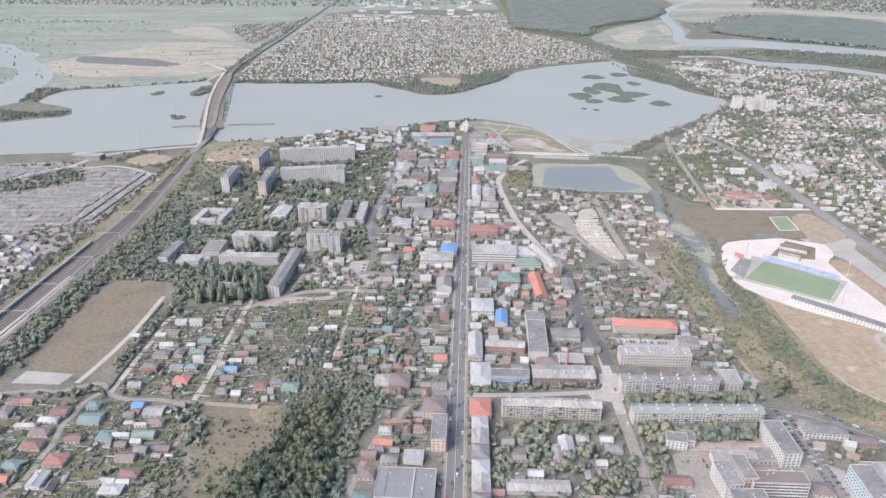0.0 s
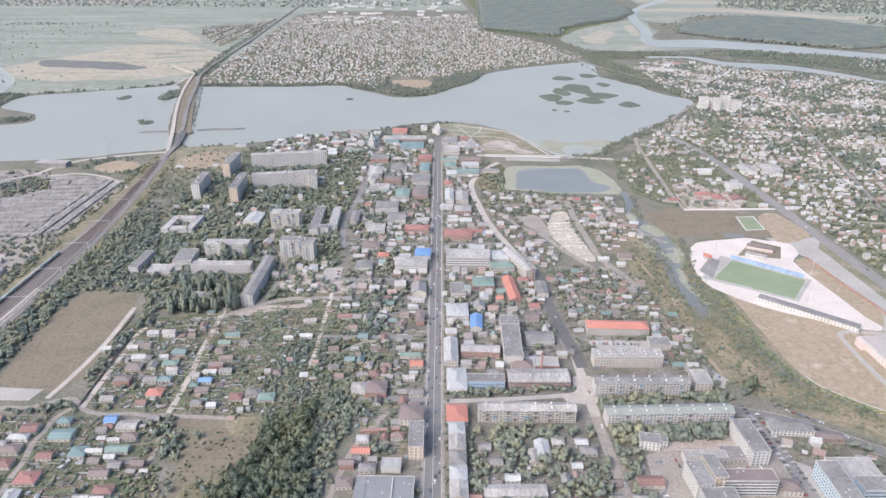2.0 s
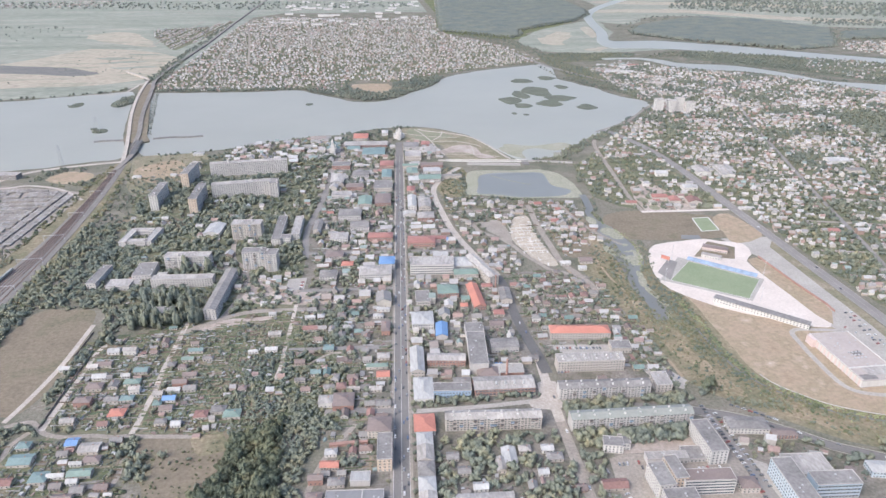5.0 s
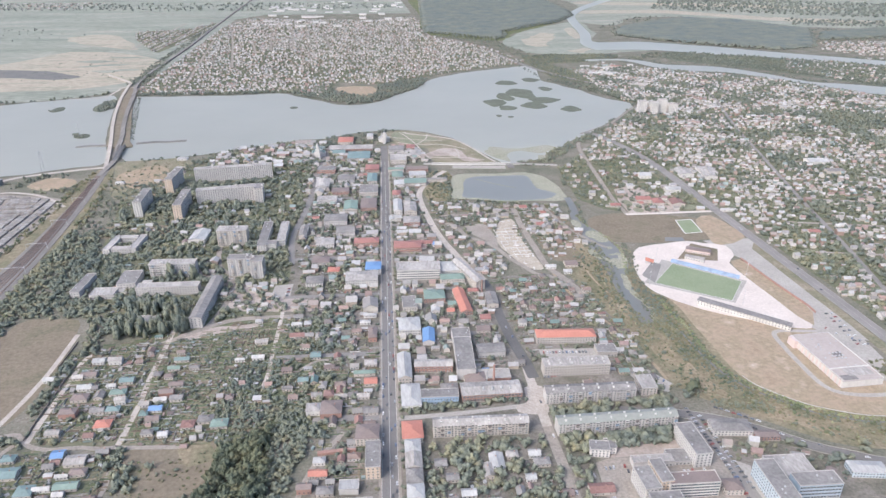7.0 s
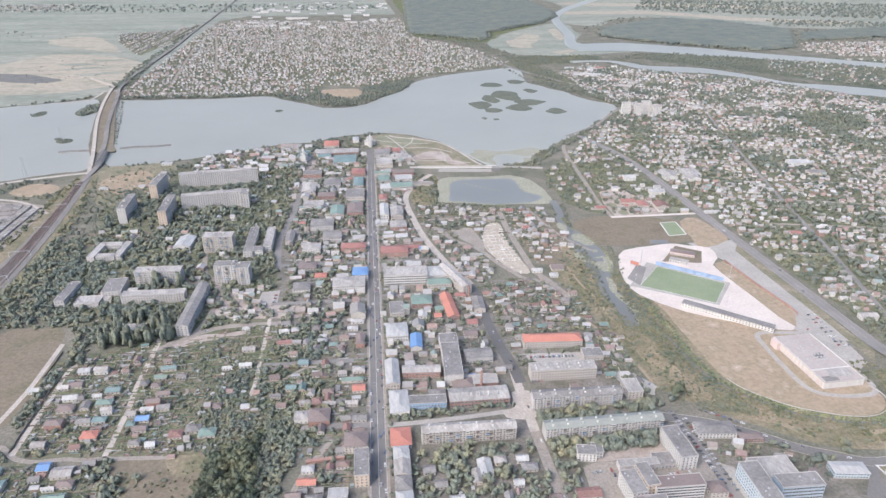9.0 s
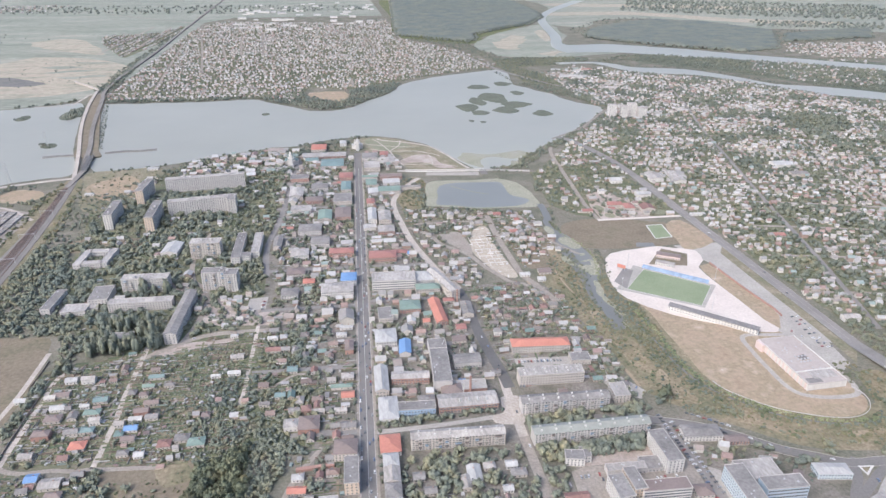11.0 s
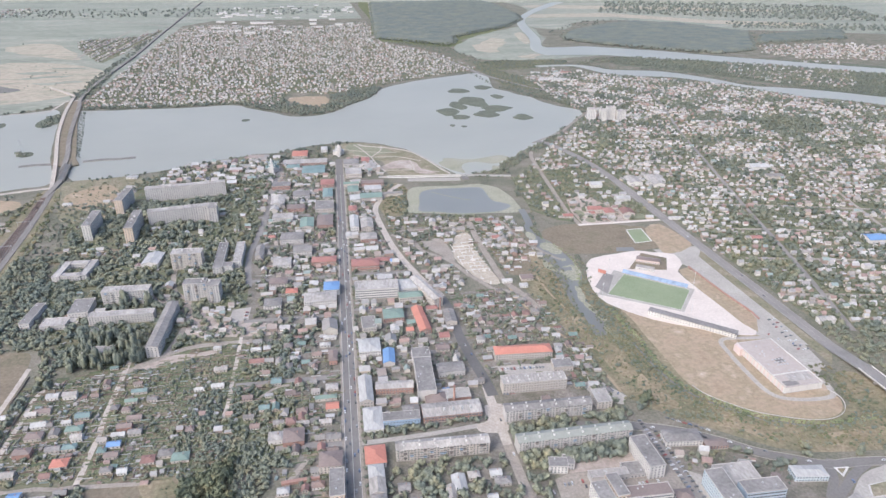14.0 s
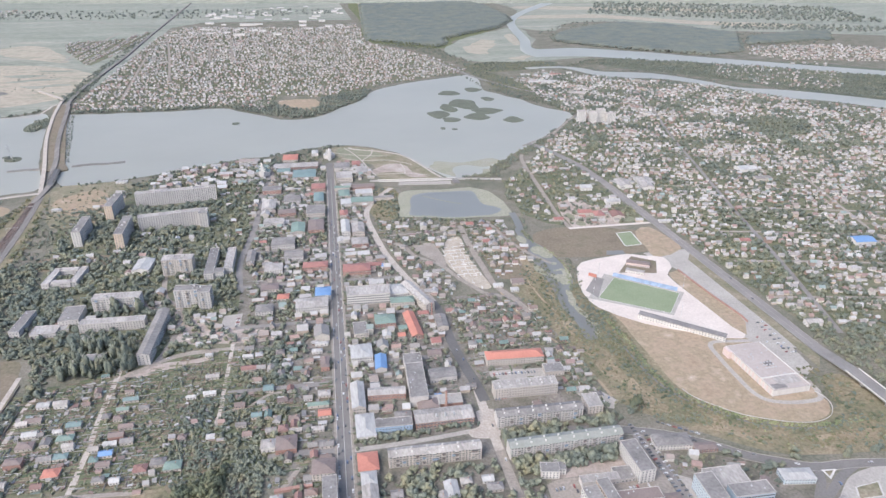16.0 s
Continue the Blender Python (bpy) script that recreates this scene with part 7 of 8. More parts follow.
NECK = [(620, 2120), (700, 2030), (800, 1920), (860, 2000), (740, 2200), (660, 2380), (900, 2400), (960, 2460), (1000, 2540), (800, 2570), (620, 2560), (600, 2420)]
sheet("neck_ground", NECK, 0.088, GARDEN_M, "overgrown ground between lake and river", smooth=1, mark=False)
GROVE = [(1160, 1570), (1246, 1601), (1335, 1545), (1251, 1428), (1139, 1408), (1115, 1479)]
take(GROVE)
settle(Q["yards_e"], -2.4, 19, 22, 3, .7, True)
settle(Q["street_w"], -2.4, 15, 18, 3, .8, True)
settle(Q["gardens_sw"], -2, 14, 17, 3, .3, True, sheds=.9)
settle(Q["creek_w"], -6, 13, 15, 2.5, .9, True)
settle(Q["gardens_w"], -2, 14, 18, 3, .3, True, sheds=.9)
settle(Q["gardens_e"], -2, 20, 26, 6, .22, False, sheds=.9, size=.8)
settle(Q["centre_e"], -2.4, 18, 19, 2, .9, False, lane=0, sheds=.9, stretch=1.9)
settle(Q["yards_w"], -2.4, 17, 18, 2.5, .74, False, lane=0, sheds=.7, stretch=1.7)
settle(Q["strip"], -12, 14, 15, 2, .8, False, lane=0)
settle([(64, 1290), (136, 1292), (132, 1395), (82, 1440), (62, 1440)], -3, 17, 18, 2, .9, False, lane=0, stretch=1.8)
settle([(312, 446), (345, 440), (400, 412), (396, 392), (346, 412), (314, 424)], -20, 11, 12, 2, .4, False, lane=0, size=.8)
settle([(240, 640), (300, 640), (300, 570), (262, 572), (245, 600)], -6, 11, 13, 2, .8, False, lane=0)
settle(Q["pond_w"], -10, 16, 18, 3, .75, False)
settle(Q["site_e"], -10, 16, 18, 3, .75, False)
settle([(-188, 712), (-105, 730), (-105, 815), (-130, 812), (-180, 800)], -4, 11, 13, 3, .32, False, lane=0, sheds=.9, size=.8)
settle(Q["quarter"], -4, 24, 28, 8, .4, False, sheds=.95)
settle(Q["west_houses"], 0, 17, 20, 3, .8, False)
settle([(-720, 870), (-600, 885), (-552, 850), (-527, 740), (-532, 560), (-548, 440), (-720, 440)], -8, 15, 18, 3, .75, False, lane=0, sheds=.7)
settle(Q["right_low"], -8, 20, 24, 4, .6, False)
settle(Q["right_town"], -14, 12.5, 15.5, 3.2, .72, False, sheds=.7, size=.78, clump=.011)
settle(Q["far_town"], -3, 11, 15, 2.0, .58, False, lane=3, sheds=.2, size=.64)
settle(Q["north_village"], 86, 11, 22, 2.0, .8, False, lane=2, sheds=.2, size=.68)
settle(Q["horizon_town"], 0, 22, 40, 5, .6, False, sheds=.1)
settle(Q["river_gardens"], -20, 16, 24, 4, .5, False, sheds=.3, size=.75)
settle(Q["shore"], -4, 18, 20, 3, .75, False, lane=0, stretch=2.2)
settle(Q["far_right"], -20, 15, 24, 4, .8, False, sheds=.2, size=.85)
settle(Q["west_village"], -10, 18, 22, 4, .7, False)
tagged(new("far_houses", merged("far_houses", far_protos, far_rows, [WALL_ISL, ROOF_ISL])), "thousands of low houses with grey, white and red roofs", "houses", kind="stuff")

# fences and small lumber in gardens and yards
board = ([(-.5, -.05, 0), (.5, -.05, 0), (.5, .05, 0), (-.5, .05, 0), (-.5, -.05, 1), (.5, -.05, 1), (.5, .05, 1), (-.5, .05, 1)], [(0, 1, 5, 4), (1, 2, 6, 5), (2, 3, 7, 6), (3, 0, 4, 7), (4, 5, 6, 7)], [0] * 5)
fr = [[]]
for key, n in (("gardens_w", 700), ("gardens_sw", 800), ("gardens_e", 220), ("street_w", 260), ("yards_e", 160), ("creek_w", 200), ("centre_e", 520), ("yards_w", 680), ("pond_w", 320), ("quarter", 320), ("site_e", 120), ("strip", 120)):
    poly = Q[key]
    for _ in range(n):
        x, y = rng.uniform(min(p[0] for p in poly), max(p[0] for p in poly)), rng.uniform(min(p[1] for p in poly), max(p[1] for p in poly))
        if bool(inside(poly, np.array(x), np.array(y))) and is_free(x, y):
            if rng.random() < .6:
                fr[0].append((x, y, -.1, rng.uniform(4, 13), 1.6, rng.uniform(1.3, 2), radians(-2.4 + (90 if rng.random() < .5 else 0) + rng.normal(0, 2))))
            else:
                fr[0].append((x, y, -.1, rng.uniform(1.5, 5), rng.uniform(12, 35), rng.uniform(.6, 2.2), radians(rng.uniform(0, 180))))
tagged(new("fences_and_lumber", merged("fences_and_lumber", [board], fr, [ROOF_ISL])), "weathered fences, stacked boards and small garden lumber", "fences", kind="stuff")

beds = [[]]
for key, n in (("gardens_w", 620), ("gardens_e", 520), ("gardens_sw", 620), ("street_w", 160), ("creek_w", 160), ("pond_w", 160)):
    poly = Q[key]
    for _ in range(n):
        x, y = rng.uniform(min(p[0] for p in poly), max(p[0] for p in poly)), rng.uniform(min(p[1] for p in poly), max(p[1] for p in poly))
        if bool(inside(poly, np.array(x), np.array(y))) and is_free(x, y):
            for k in range(int(rng.integers(1, 5))):
                beds[0].append((x + rng.uniform(-1, 1), y + k * 3.2, -.1, rng.uniform(6, 20), rng.uniform(11, 24), rng.uniform(.25, .7), radians(-2.4 + (90 if rng.random() < .12 else 0) + rng.normal(0, 2))))
tagged(new("garden_beds", merged("garden_beds", [board], beds, [BED_M])), "vegetable beds and bare plots in the gardens", "garden beds", kind="stuff")

slabs = [[]]
for i in range(9):
    for j in range(4):
        if rng.random() < .8:
            x, y = 203 + j * 9 + i * .6, 948 - i * 12
            slabs[0].append((x, y, 0, 9.5, 6, rng.uniform(.5, 1.0), 0))
            slabs[0].append((x - 4, y - 4, 0, 9, 6, rng.uniform(.5, 1.0), radians(90)))
for _ in range(110):
    x, y = rng.uniform(150, 290), rng.uniform(780, 1000)
    if bool(inside(SITE, np.array(x), np.array(y))):
        slabs[0].append((x, y, 0, rng.uniform(3, 11), rng.uniform(4, 30), rng.uniform(.4, 1.3), radians(rng.choice([-12, 78]))))
tagged(new("foundations", merged("foundations", [board], slabs, [KERB_M])), "low pale foundation walls on the cleared plot", "foundations", kind="stuff")

# far town: larger pale buildings beyond the houses
big_rows = [[]]
for _ in range(60):
    x, y = rng.uniform(-500, 320), rng.uniform(3500, 4900)
    big_rows[0].append((x, y, 0, rng.uniform(2, 6), rng.uniform(1.2, 2.5), rng.uniform(1.2, 3.5), radians(rng.normal(-5, 8))))
for _ in range(16):
    x, y = rng.uniform(760, 1000), rng.uniform(2050, 2300)
    if is_free(x, y):
        big_rows[0].append((x, y, 0, rng.uniform(2, 4), rng.uniform(1.2, 2), rng.uniform(1.2, 2), radians(-20)))
tagged(new("far_works", merged("far_works", [far_protos[5]], big_rows, [WHITEWALL_M, WHITEROOF_M])), "pale works and halls on the far bank", "buildings", kind="stuff")

# garage rows
gar = [[]]
garage = ([(-3, -2, 0), (3, -2, 0), (3, 2, 0), (-3, 2, 0), (-3, -2, 2.4), (3, -2, 2.4), (3, 2, 2.7), (-3, 2, 2.7)], [(0, 1, 5, 4), (1, 2, 6, 5), (2, 3, 7, 6), (3, 0, 4, 7), (4, 5, 6, 7)], [0, 0, 0, 0, 1])
take([(-850, 1090), (-778, 1119), (-735, 1149), (-698, 1197), (-660, 1180), (-631, 1125), (-687, 1085), (-736, 1070), (-850, 1030)])
gpoly = [(-830, 1225), (-639, 1195), (-544, 1171), (-522, 1145), (-522, 1039), (-535, 948), (-560, 925), (-620, 900), (-700, 880), (-860, 930)]
v = 775.0
while v < 1225:
    skew, u = rng.normal(0, .01), -860.0
    while u < -580 + (v - 775) * .06:
        if rng.random() < .012:
            u += rng.uniform(6, 20)
        for k in (0, 1):
            x, y = u, v + k * 6.3 + (u + 700) * skew
            if bool(inside(gpoly, np.array(x), np.array(y))) and is_free(x, y):
                gar[0].append((x, y, 0, .62, 1.5, rng.uniform(.9, 1.2), radians(0 if k else 180)))
        u += 3.75
    v += rng.uniform(14, 21)
for row in range(3):
    for v in np.arange(800, 1170, 3.75):
        for k in (0, 1):
            x, y = -571 + row * 18 + k * 6.3 + (v - 800) * .055, v
            if rng.random() < .95 and bool(inside(gpoly, np.array(x), np.array(y))) and is_free(x, y):
                gar[0].append((x, y, 0, .6, 1.45, rng.uniform(.95, 1.15), radians(90 if k else 270)))
for r in gar[0]:
    take_box(r[0], r[1], 4, 6, 0, 0)
tagged(new("garage_rows", merged("garage_rows", [garage], gar, [GARAGE_M, GARAGE_M])), "long rows of small grey garages", "garages", kind="stuff")

# ---------------------------------------------------------------- trees


def crown(seed, lobes, leaves, size, detail, tall=1.0):
    """An uneven crown: deformed lobes for its body and loose leaf tufts round them."""
    r = random.Random(seed)
    V, F = [], []
    for i in range(lobes):
        a, d = r.uniform(0, 6.28), (0 if i == 0 else r.uniform(.35, .62))
        cx, cy, cz = d * math.cos(a), d * math.sin(a), (r.uniform(.3, .85) if i else .6) * tall
        rad = (r.uniform(.34, .48) if lobes < 8 else r.uniform(.22, .38)) if i else .5
        bm = bmesh.new()
        bmesh.ops.create_icosphere(bm, subdivisions=detail, radius=1.0)
        n = len(V)
        for q in bm.verts:
            k = 1 + .6 * noise.noise(q.co * 2.3 + Vector((seed * 3.1 + i, 0, 0)))
            V.append((cx + q.co.x * rad * k, cy + q.co.y * rad * k, cz + q.co.z * rad * k * .85 * tall))
        F += [tuple(n + w.index for w in f.verts) for f in bm.faces]
        bm.free()
    body = list(V)
    for i in range(leaves):
        p = Vector(r.choice(body))
        c = Vector((0, 0, .55 * tall))
        p = c + (p - c) * r.uniform(.85, 1.25)
        out = ((p - c).normalized() + Vector((r.gauss(0, .55), r.gauss(0, .55), r.gauss(.3, .45)))).normalized()
        a = out.cross(Vector((r.gauss(0, 1), r.gauss(0, 1), r.gauss(0, 1)))).normalized()
        b = out.cross(a)
        s = size * r.uniform(.6, 1.3)
        n = len(V)
        V += [p + a * s, p + b * s * .7, p - a * s, p - b * s * .7]
        F.append((n, n + 1, n + 2, n + 3))
    z0 = min(v[2] for v in V)
    return [(v[0], v[1], v[2] - z0) for v in V], F


def trunk_mesh():
    s = Shape().prism(6, .22, .13, -.3, 3.2)
    for i in range(4):
        a = i * 1.6
        c, d = math.cos(a), math.sin(a)
        s.add([(.1 * c - .06 * d, .1 * d + .06 * c, 2.2), (.1 * c + .06 * d, .1 * d - .06 * c, 2.2), (.1 * c, .1 * d, 2.45), (1.2 * c, 1.2 * d, 4.0)], [(0, 1, 3), (1, 2, 3), (2, 0, 3)])
    return s.mesh("trunk", TRUNK_M)


TRUNK = trunk_mesh()
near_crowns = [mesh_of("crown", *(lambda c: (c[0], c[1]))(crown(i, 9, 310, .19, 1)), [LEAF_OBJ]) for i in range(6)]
for me in near_crowns:
    me.polygons.foreach_set("use_smooth", [True] * len(me.polygons))
mid_protos = [(*(lambda c: (c[0], c[1], [0] * len(c[1])))(crown(20 + i, 4, 27, .27, 1)),) for i in range(4)]
poplar_protos = [(*(lambda c: (c[0], c[1], [0] * len(c[1])))(crown(40 + i, 3, 40, .25, 1, 2.4)),) for i in range(2)]
far_tree_protos = [(*(lambda c: (c[0], c[1], [0] * len(c[1])))(crown(60 + i, 1, 4, .46, 1)),) for i in range(3)]
shrub_rows = [[] for _ in far_tree_protos]
bush_rows, reed_rows = [[] for _ in far_tree_protos], [[] for _ in far_tree_protos]
tree_count = 0
mid_rows = [[] for _ in mid_protos + poplar_protos]
far_tree_rows = [[] for _ in far_tree_protos]


def tree(x, y, size, label="leafy green deciduous tree"):
    top = place(new("tree", TRUNK), x, y, float(rng.uniform(0, 360)))
    top.scale = (size / 4, size / 4, size / 4.1)
    tagged(top, label, "tree", group="trees among houses and streets")
    part("crown", near_crowns[int(rng.integers(6))], top, at=pose(0, 0, 1.5) @ Matrix.Diagonal((2.55, 2.55, 3.1, 1)))


def plant(x, y, size, near=False):
    global tree_count
    if near and tree_count < 300:
        tree(x, y, size)
        tree_count += 1
    elif y < 1500 and abs(x) < 700:
        mid_rows[int(rng.integers(4))].append((x, y, -.2, size * .56, size * .56, size * .62, rng.uniform(0, 6.28)))
    else:
        far_tree_rows[int(rng.integers(3))].append((x, y, -.2, size * .75, size * .75, size * .75, rng.uniform(0, 6.28)))


def grow(poly, step, size, chance=.8, near=False, free=True, shape="", spread=.45, clump=0.0):
    """Trees scattered over a polygon on a jittered grid."""
    xs, ys = [p[0] for p in poly], [p[1] for p in poly]
    gx, gy = np.meshgrid(np.arange(min(xs), max(xs), step), np.arange(min(ys), max(ys), step), indexing="ij")
    gx, gy = (g.ravel() + rng.uniform(-step * .5, step * .5, g.size) for g in (gx, gy))
    ok = inside(poly, gx, gy) & (rng.random(gx.size) < chance)
    for x, y in zip(gx[ok], gy[ok]):
        if free and not is_free(x, y):
            continue
        thick = noise.noise((x * clump, y * clump, 5)) if clump else 0.0
        if clump and rng.random() > .72 + 1.3 * thick:
            continue
        s = size * rng.uniform(1 - spread, 1 + spread) * (1 + .5 * max(0.0, thick))
        if shape in ("shrub", "bush", "reed"):
            {"shrub": shrub_rows, "bush": bush_rows, "reed": reed_rows}[shape][int(rng.integers(3))].append((x, y, -.3, s, s * rng.uniform(.8, 1.4), s * .8, rng.uniform(0, 6.28)))
        elif shape == "poplar":
            mid_rows[4 + int(rng.integers(2))].append((x, y, -.2, s * .46, s * .46, s * .66, rng.uniform(0, 6.28)))
        else:
            plant(float(x), float(y), float(s), near)


def grow_line(pts, width, step, size, chance=.9, shape="", near=False, free=False, spread=.4):
    """Trees or shrubs along a line, spread over its width."""
    c = curve_through(pts, False, 8)
    for a, b in zip(c[:-1], c[1:]):
        d = b - a
        l = np.hypot(*d)
        n = np.array([-d[1], d[0]]) / (l or 1)
        for k in range(max(1, int(round(l * width / step / step)))):
            if rng.random() < chance:
                p = a + d * rng.random() + n * width * (rng.random() - .5)
                if free and not is_free(p[0], p[1]):
                    continue
                s = size * rng.uniform(1 - spread, 1 + spread)
                if shape in ("shrub", "bush", "reed"):
                    {"shrub": shrub_rows, "bush": bush_rows, "reed": reed_rows}[shape][int(rng.integers(3))].append((p[0], p[1], -.3, s, s * rng.uniform(.8, 1.4), s * .8, rng.uniform(0, 6.28)))
                else:
                    plant(float(p[0]), float(p[1]), float(s), near)


# nearest first: the wooded slope, street trees, then gardens and belts
grow([(-70, 360), (-75, 450), (-50, 505), (-85, 520), (-140, 480), (-150, 440), (-170, 380), (-150, 340)], 5.4, 7.4, .95, True)
grow([(34, 340), (34, 470), (185, 440), (185, 340)], 7, 9, .85, True)
grow([(60, 455), (140, 455), (140, 474), (60, 477)], 6.5, 8.5, .85, True)
grow([(170, 448), (272, 448), (272, 469), (170, 469)], 5, 10.2, .97, True)
grow([(168, 484), (285, 482), (285, 509), (168, 512)], 5, 10, .95, True)
grow([(28, 518), (95, 518), (95, 528), (28, 530)], 5, 8, .95, True)
grow([(-60, 430), (-10, 440), (-20, 720), (-60, 720)], 7.5, 7, .7, True)
for y in range(380, 1380, 11):
    for side in (-11.6, 11.6):
        if rng.random() < (.75 if side > 0 else .45):
            plant(9 + (y - 423) * .042 + side, y + float(rng.uniform(-3, 3)), float(rng.uniform(4.5, 6.5)), y < 560)
ravine = [(-140, 480), (-50, 505), (-35, 560), (-45, 640), (-30, 715), (-95, 705), (-100, 640), (-135, 640), (-160, 560)]
grow(ravine, 4.8, 5.4, .85)
grow([(-255, 360), (-262, 420), (-215, 482), (-150, 490), (-150, 400), (-120, 350)], 14, 7, .35)
grow([(-247, 499), (-229, 505), (-215, 486), (-209, 445), (-223, 446)], 6, 8, .85)
grow([(-240, 432), (-219, 439), (-205, 413), (-203, 387), (-229, 388)], 4.5, 3.2, .85, free=False, shape="bush")
grow([(-190, 412), (-168, 419), (-155, 387), (-190, 387)], 5, 2.6, .6, free=False, shape="bush")
grow([(-325, 660), (-240, 690), (-100, 715), (-95, 600), (-110, 500), (-140, 490), (-320, 525)], 9.5, 5.2, .5)
grow([(-520, 515), (-330, 505), (-240, 498), (-225, 440), (-215, 340), (-520, 340)], 10, 5.2, .5)
grow([(-420, 530), (-330, 524), (-318, 545), (-300, 518), (-255, 512), (-255, 505), (-330, 508), (-420, 518)], 6, 7, .8)
belt = [(-462, 560), (-425, 560), (-424, 660), (-416, 745), (-340, 745), (-325, 712), (-318, 650), (-300, 655), (-298, 720), (-345, 790), (-335, 870), (-385, 935), (-400, 985), (-370, 1010), (-452, 1010), (-456, 800), (-466, 640)]
grow(belt, 6.4, 7.8, .94)
grow([(-330, 655), (-318, 650), (-325, 560), (-332, 560)], 5, 7, .8)
grow([(-345, 790), (-300, 720), (-235, 700), (-200, 700), (-140, 830), (-100, 860), (-110, 1000), (-200, 1040), (-300, 1230), (-400, 1230), (-400, 1050), (-360, 900)], 8, 9, .8)
grow([(-292, 690), (-208, 682), (-212, 735), (-292, 765)], 6.5, 11, .8, shape="poplar")
grow([(-185, 705), (-172, 712), (-178, 800), (-188, 800)], 6, 9, .85)
grow([(-270, 860), (-225, 860), (-225, 830), (-270, 830)], 8, 13, .7, shape="poplar")
grow([(-360, 1080), (-190, 1075), (-190, 1100), (-360, 1160)], 8, 11.5, .8)
grow([(-320, 1150), (-180, 1150), (-180, 1225), (-320, 1225)], 8.5, 11, .8)
grow([(-300, 1265), (-90, 1265), (-60, 1400), (-60, 1490), (-300, 1410)], 13, 8, .6)
grow([(-90, 700), (10, 715), (40, 1400), (-100, 1400)], 7.2, 7.2, .8)
grow([(34, 1270), (100, 1270), (98, 1000), (150, 780), (152, 540), (30, 540)], 7, 6, .75)
grow([(165, 590), (295, 540), (300, 640), (280, 770), (170, 780)], 6.8, 5.8, .8)
grow([(110, 1080), (160, 1080), (330, 1035), (310, 900), (260, 840), (180, 900), (115, 1000)], 7.5, 6, .7)
# creek scrub: low dry bushes, a greener band along the water, pale reeds at its edge
SCRUB = [(295, 860), (345, 860), (345, 780), (335, 720), (345, 660), (352, 600), (362, 545), (392, 500), (440, 462), (500, 446), (570, 460), (590, 460), (590, 412), (520, 414), (436, 426), (392, 452), (345, 494), (312, 530), (304, 600), (288, 740)]
BAND = [(339, 715), (335, 660), (338, 610), (342, 575), (350, 541), (365, 513), (393, 489), (413, 470), (434, 457), (457, 448), (490, 444), (560, 452), (560, 462), (528, 462), (495, 453), (466, 457), (442, 467), (419, 480), (400, 499), (383, 519), (374, 545), (372, 581), (374, 628), (374, 668), (372, 711)]
grow(SCRUB, 4.2, 1.5, .42, shape="bush", spread=.6)
grow(SCRUB, 6.5, 2.6, .42, shape="bush", spread=.6, clump=.03)
grow(SCRUB, 5.5, 1.7, .4, shape="shrub", spread=.6, clump=.02)
grow(SCRUB, 6, 1.2, .4, shape="reed", spread=.5, clump=.025)
grow(BAND, 4.2, 2.3, .8, free=False, shape="bush", spread=.5)
grow(BAND, 5, 3.4, .7, free=False, spread=.5)
grow(SCRUB, 8, .8, .45, free=False, shape="bush", spread=.6)
tree(318, 514, 13, "tall dark green tree at the edge of the scrub")
grow(SCRUB, 9.5, 4.4, .42, spread=.5)
grow([(522, 545), (548, 545), (575, 525), (572, 470), (535, 462), (530, 490), (528, 515)], 5, 2.6, .8, free=False, shape="bush", spread=.5)
grow([(532, 535), (575, 520), (572, 470), (538, 470)], 8, 5, .6)
grow([(326, 500), (355, 495), (386, 494), (383, 478), (352, 482), (328, 490)], 5, 4.6, .8)
for x, y in ((433, 415), (482, 406), (315, 512), (309, 508), (318, 518), (312, 516), (486, 410), (514, 408), (522, 410), (438, 424), (400, 411), (406, 410), (413, 408), (396, 408), (372, 434), (380, 428)):
    plant(x, y, 9.5, True)
grow_line([(365, 711), (366, 668), (369, 628), (367, 581), (372, 545), (384, 520), (401, 500), (420, 480), (443, 467), (467, 457), (496, 453), (540, 452)], 6, 1.9, 1.7, .95, "reed")
grow_line([(345, 990), (352, 930), (368, 885), (366, 830), (350, 780)], 6, 2.6, 1.5, .8, "reed")
grow([(345, 860), (368, 850), (360, 760), (358, 720), (342, 700), (340, 780)], 6, 4.5, .7)
grow([(370, 1060), (345, 1045), (330, 960), (330, 880), (345, 900), (360, 1000)], 7, 5, .8)
grow([(600, 610), (663, 620), (734, 560), (900, 560), (900, 300), (600, 300)], 7, 6, .9)
grow([(262, 505), (300, 500), (304, 528), (275, 535)], 7, 7, .85)
grow([(310, 440), (345, 440), (350, 410), (312, 420)], 6, 5, .8)
grow([(380, 395), (440, 392), (440, 380), (390, 384)], 7, 5, .6)
grow([(150, 1080), (170, 1180), (150, 1240), (110, 1230), (110, 1170), (140, 1170), (130, 1090)], 7, 6, .85)
grow([(385, 1230), (480, 1330), (565, 1300), (575, 980), (440, 985), (400, 1010), (370, 1060), (365, 1150)], 10, 7, .75)
for key, st, sz, ch in (("gardens_w", 3.8, 1.8, .8), ("gardens_sw", 4.0, 1.8, .75), ("street_w", 6, 1.8, .5), ("yards_e", 6, 1.8, .5), ("creek_w", 6, 1.7, .5), ("gardens_e", 3.8, 1.9, .85), ("strip", 6, 1.8, .6), ("quarter", 8, 2.0, .5), ("pond_w", 7, 1.8, .5), ("site_e", 7, 1.8, .5)):
    grow(Q[key], st, sz, ch, shape="shrub", spread=.5)
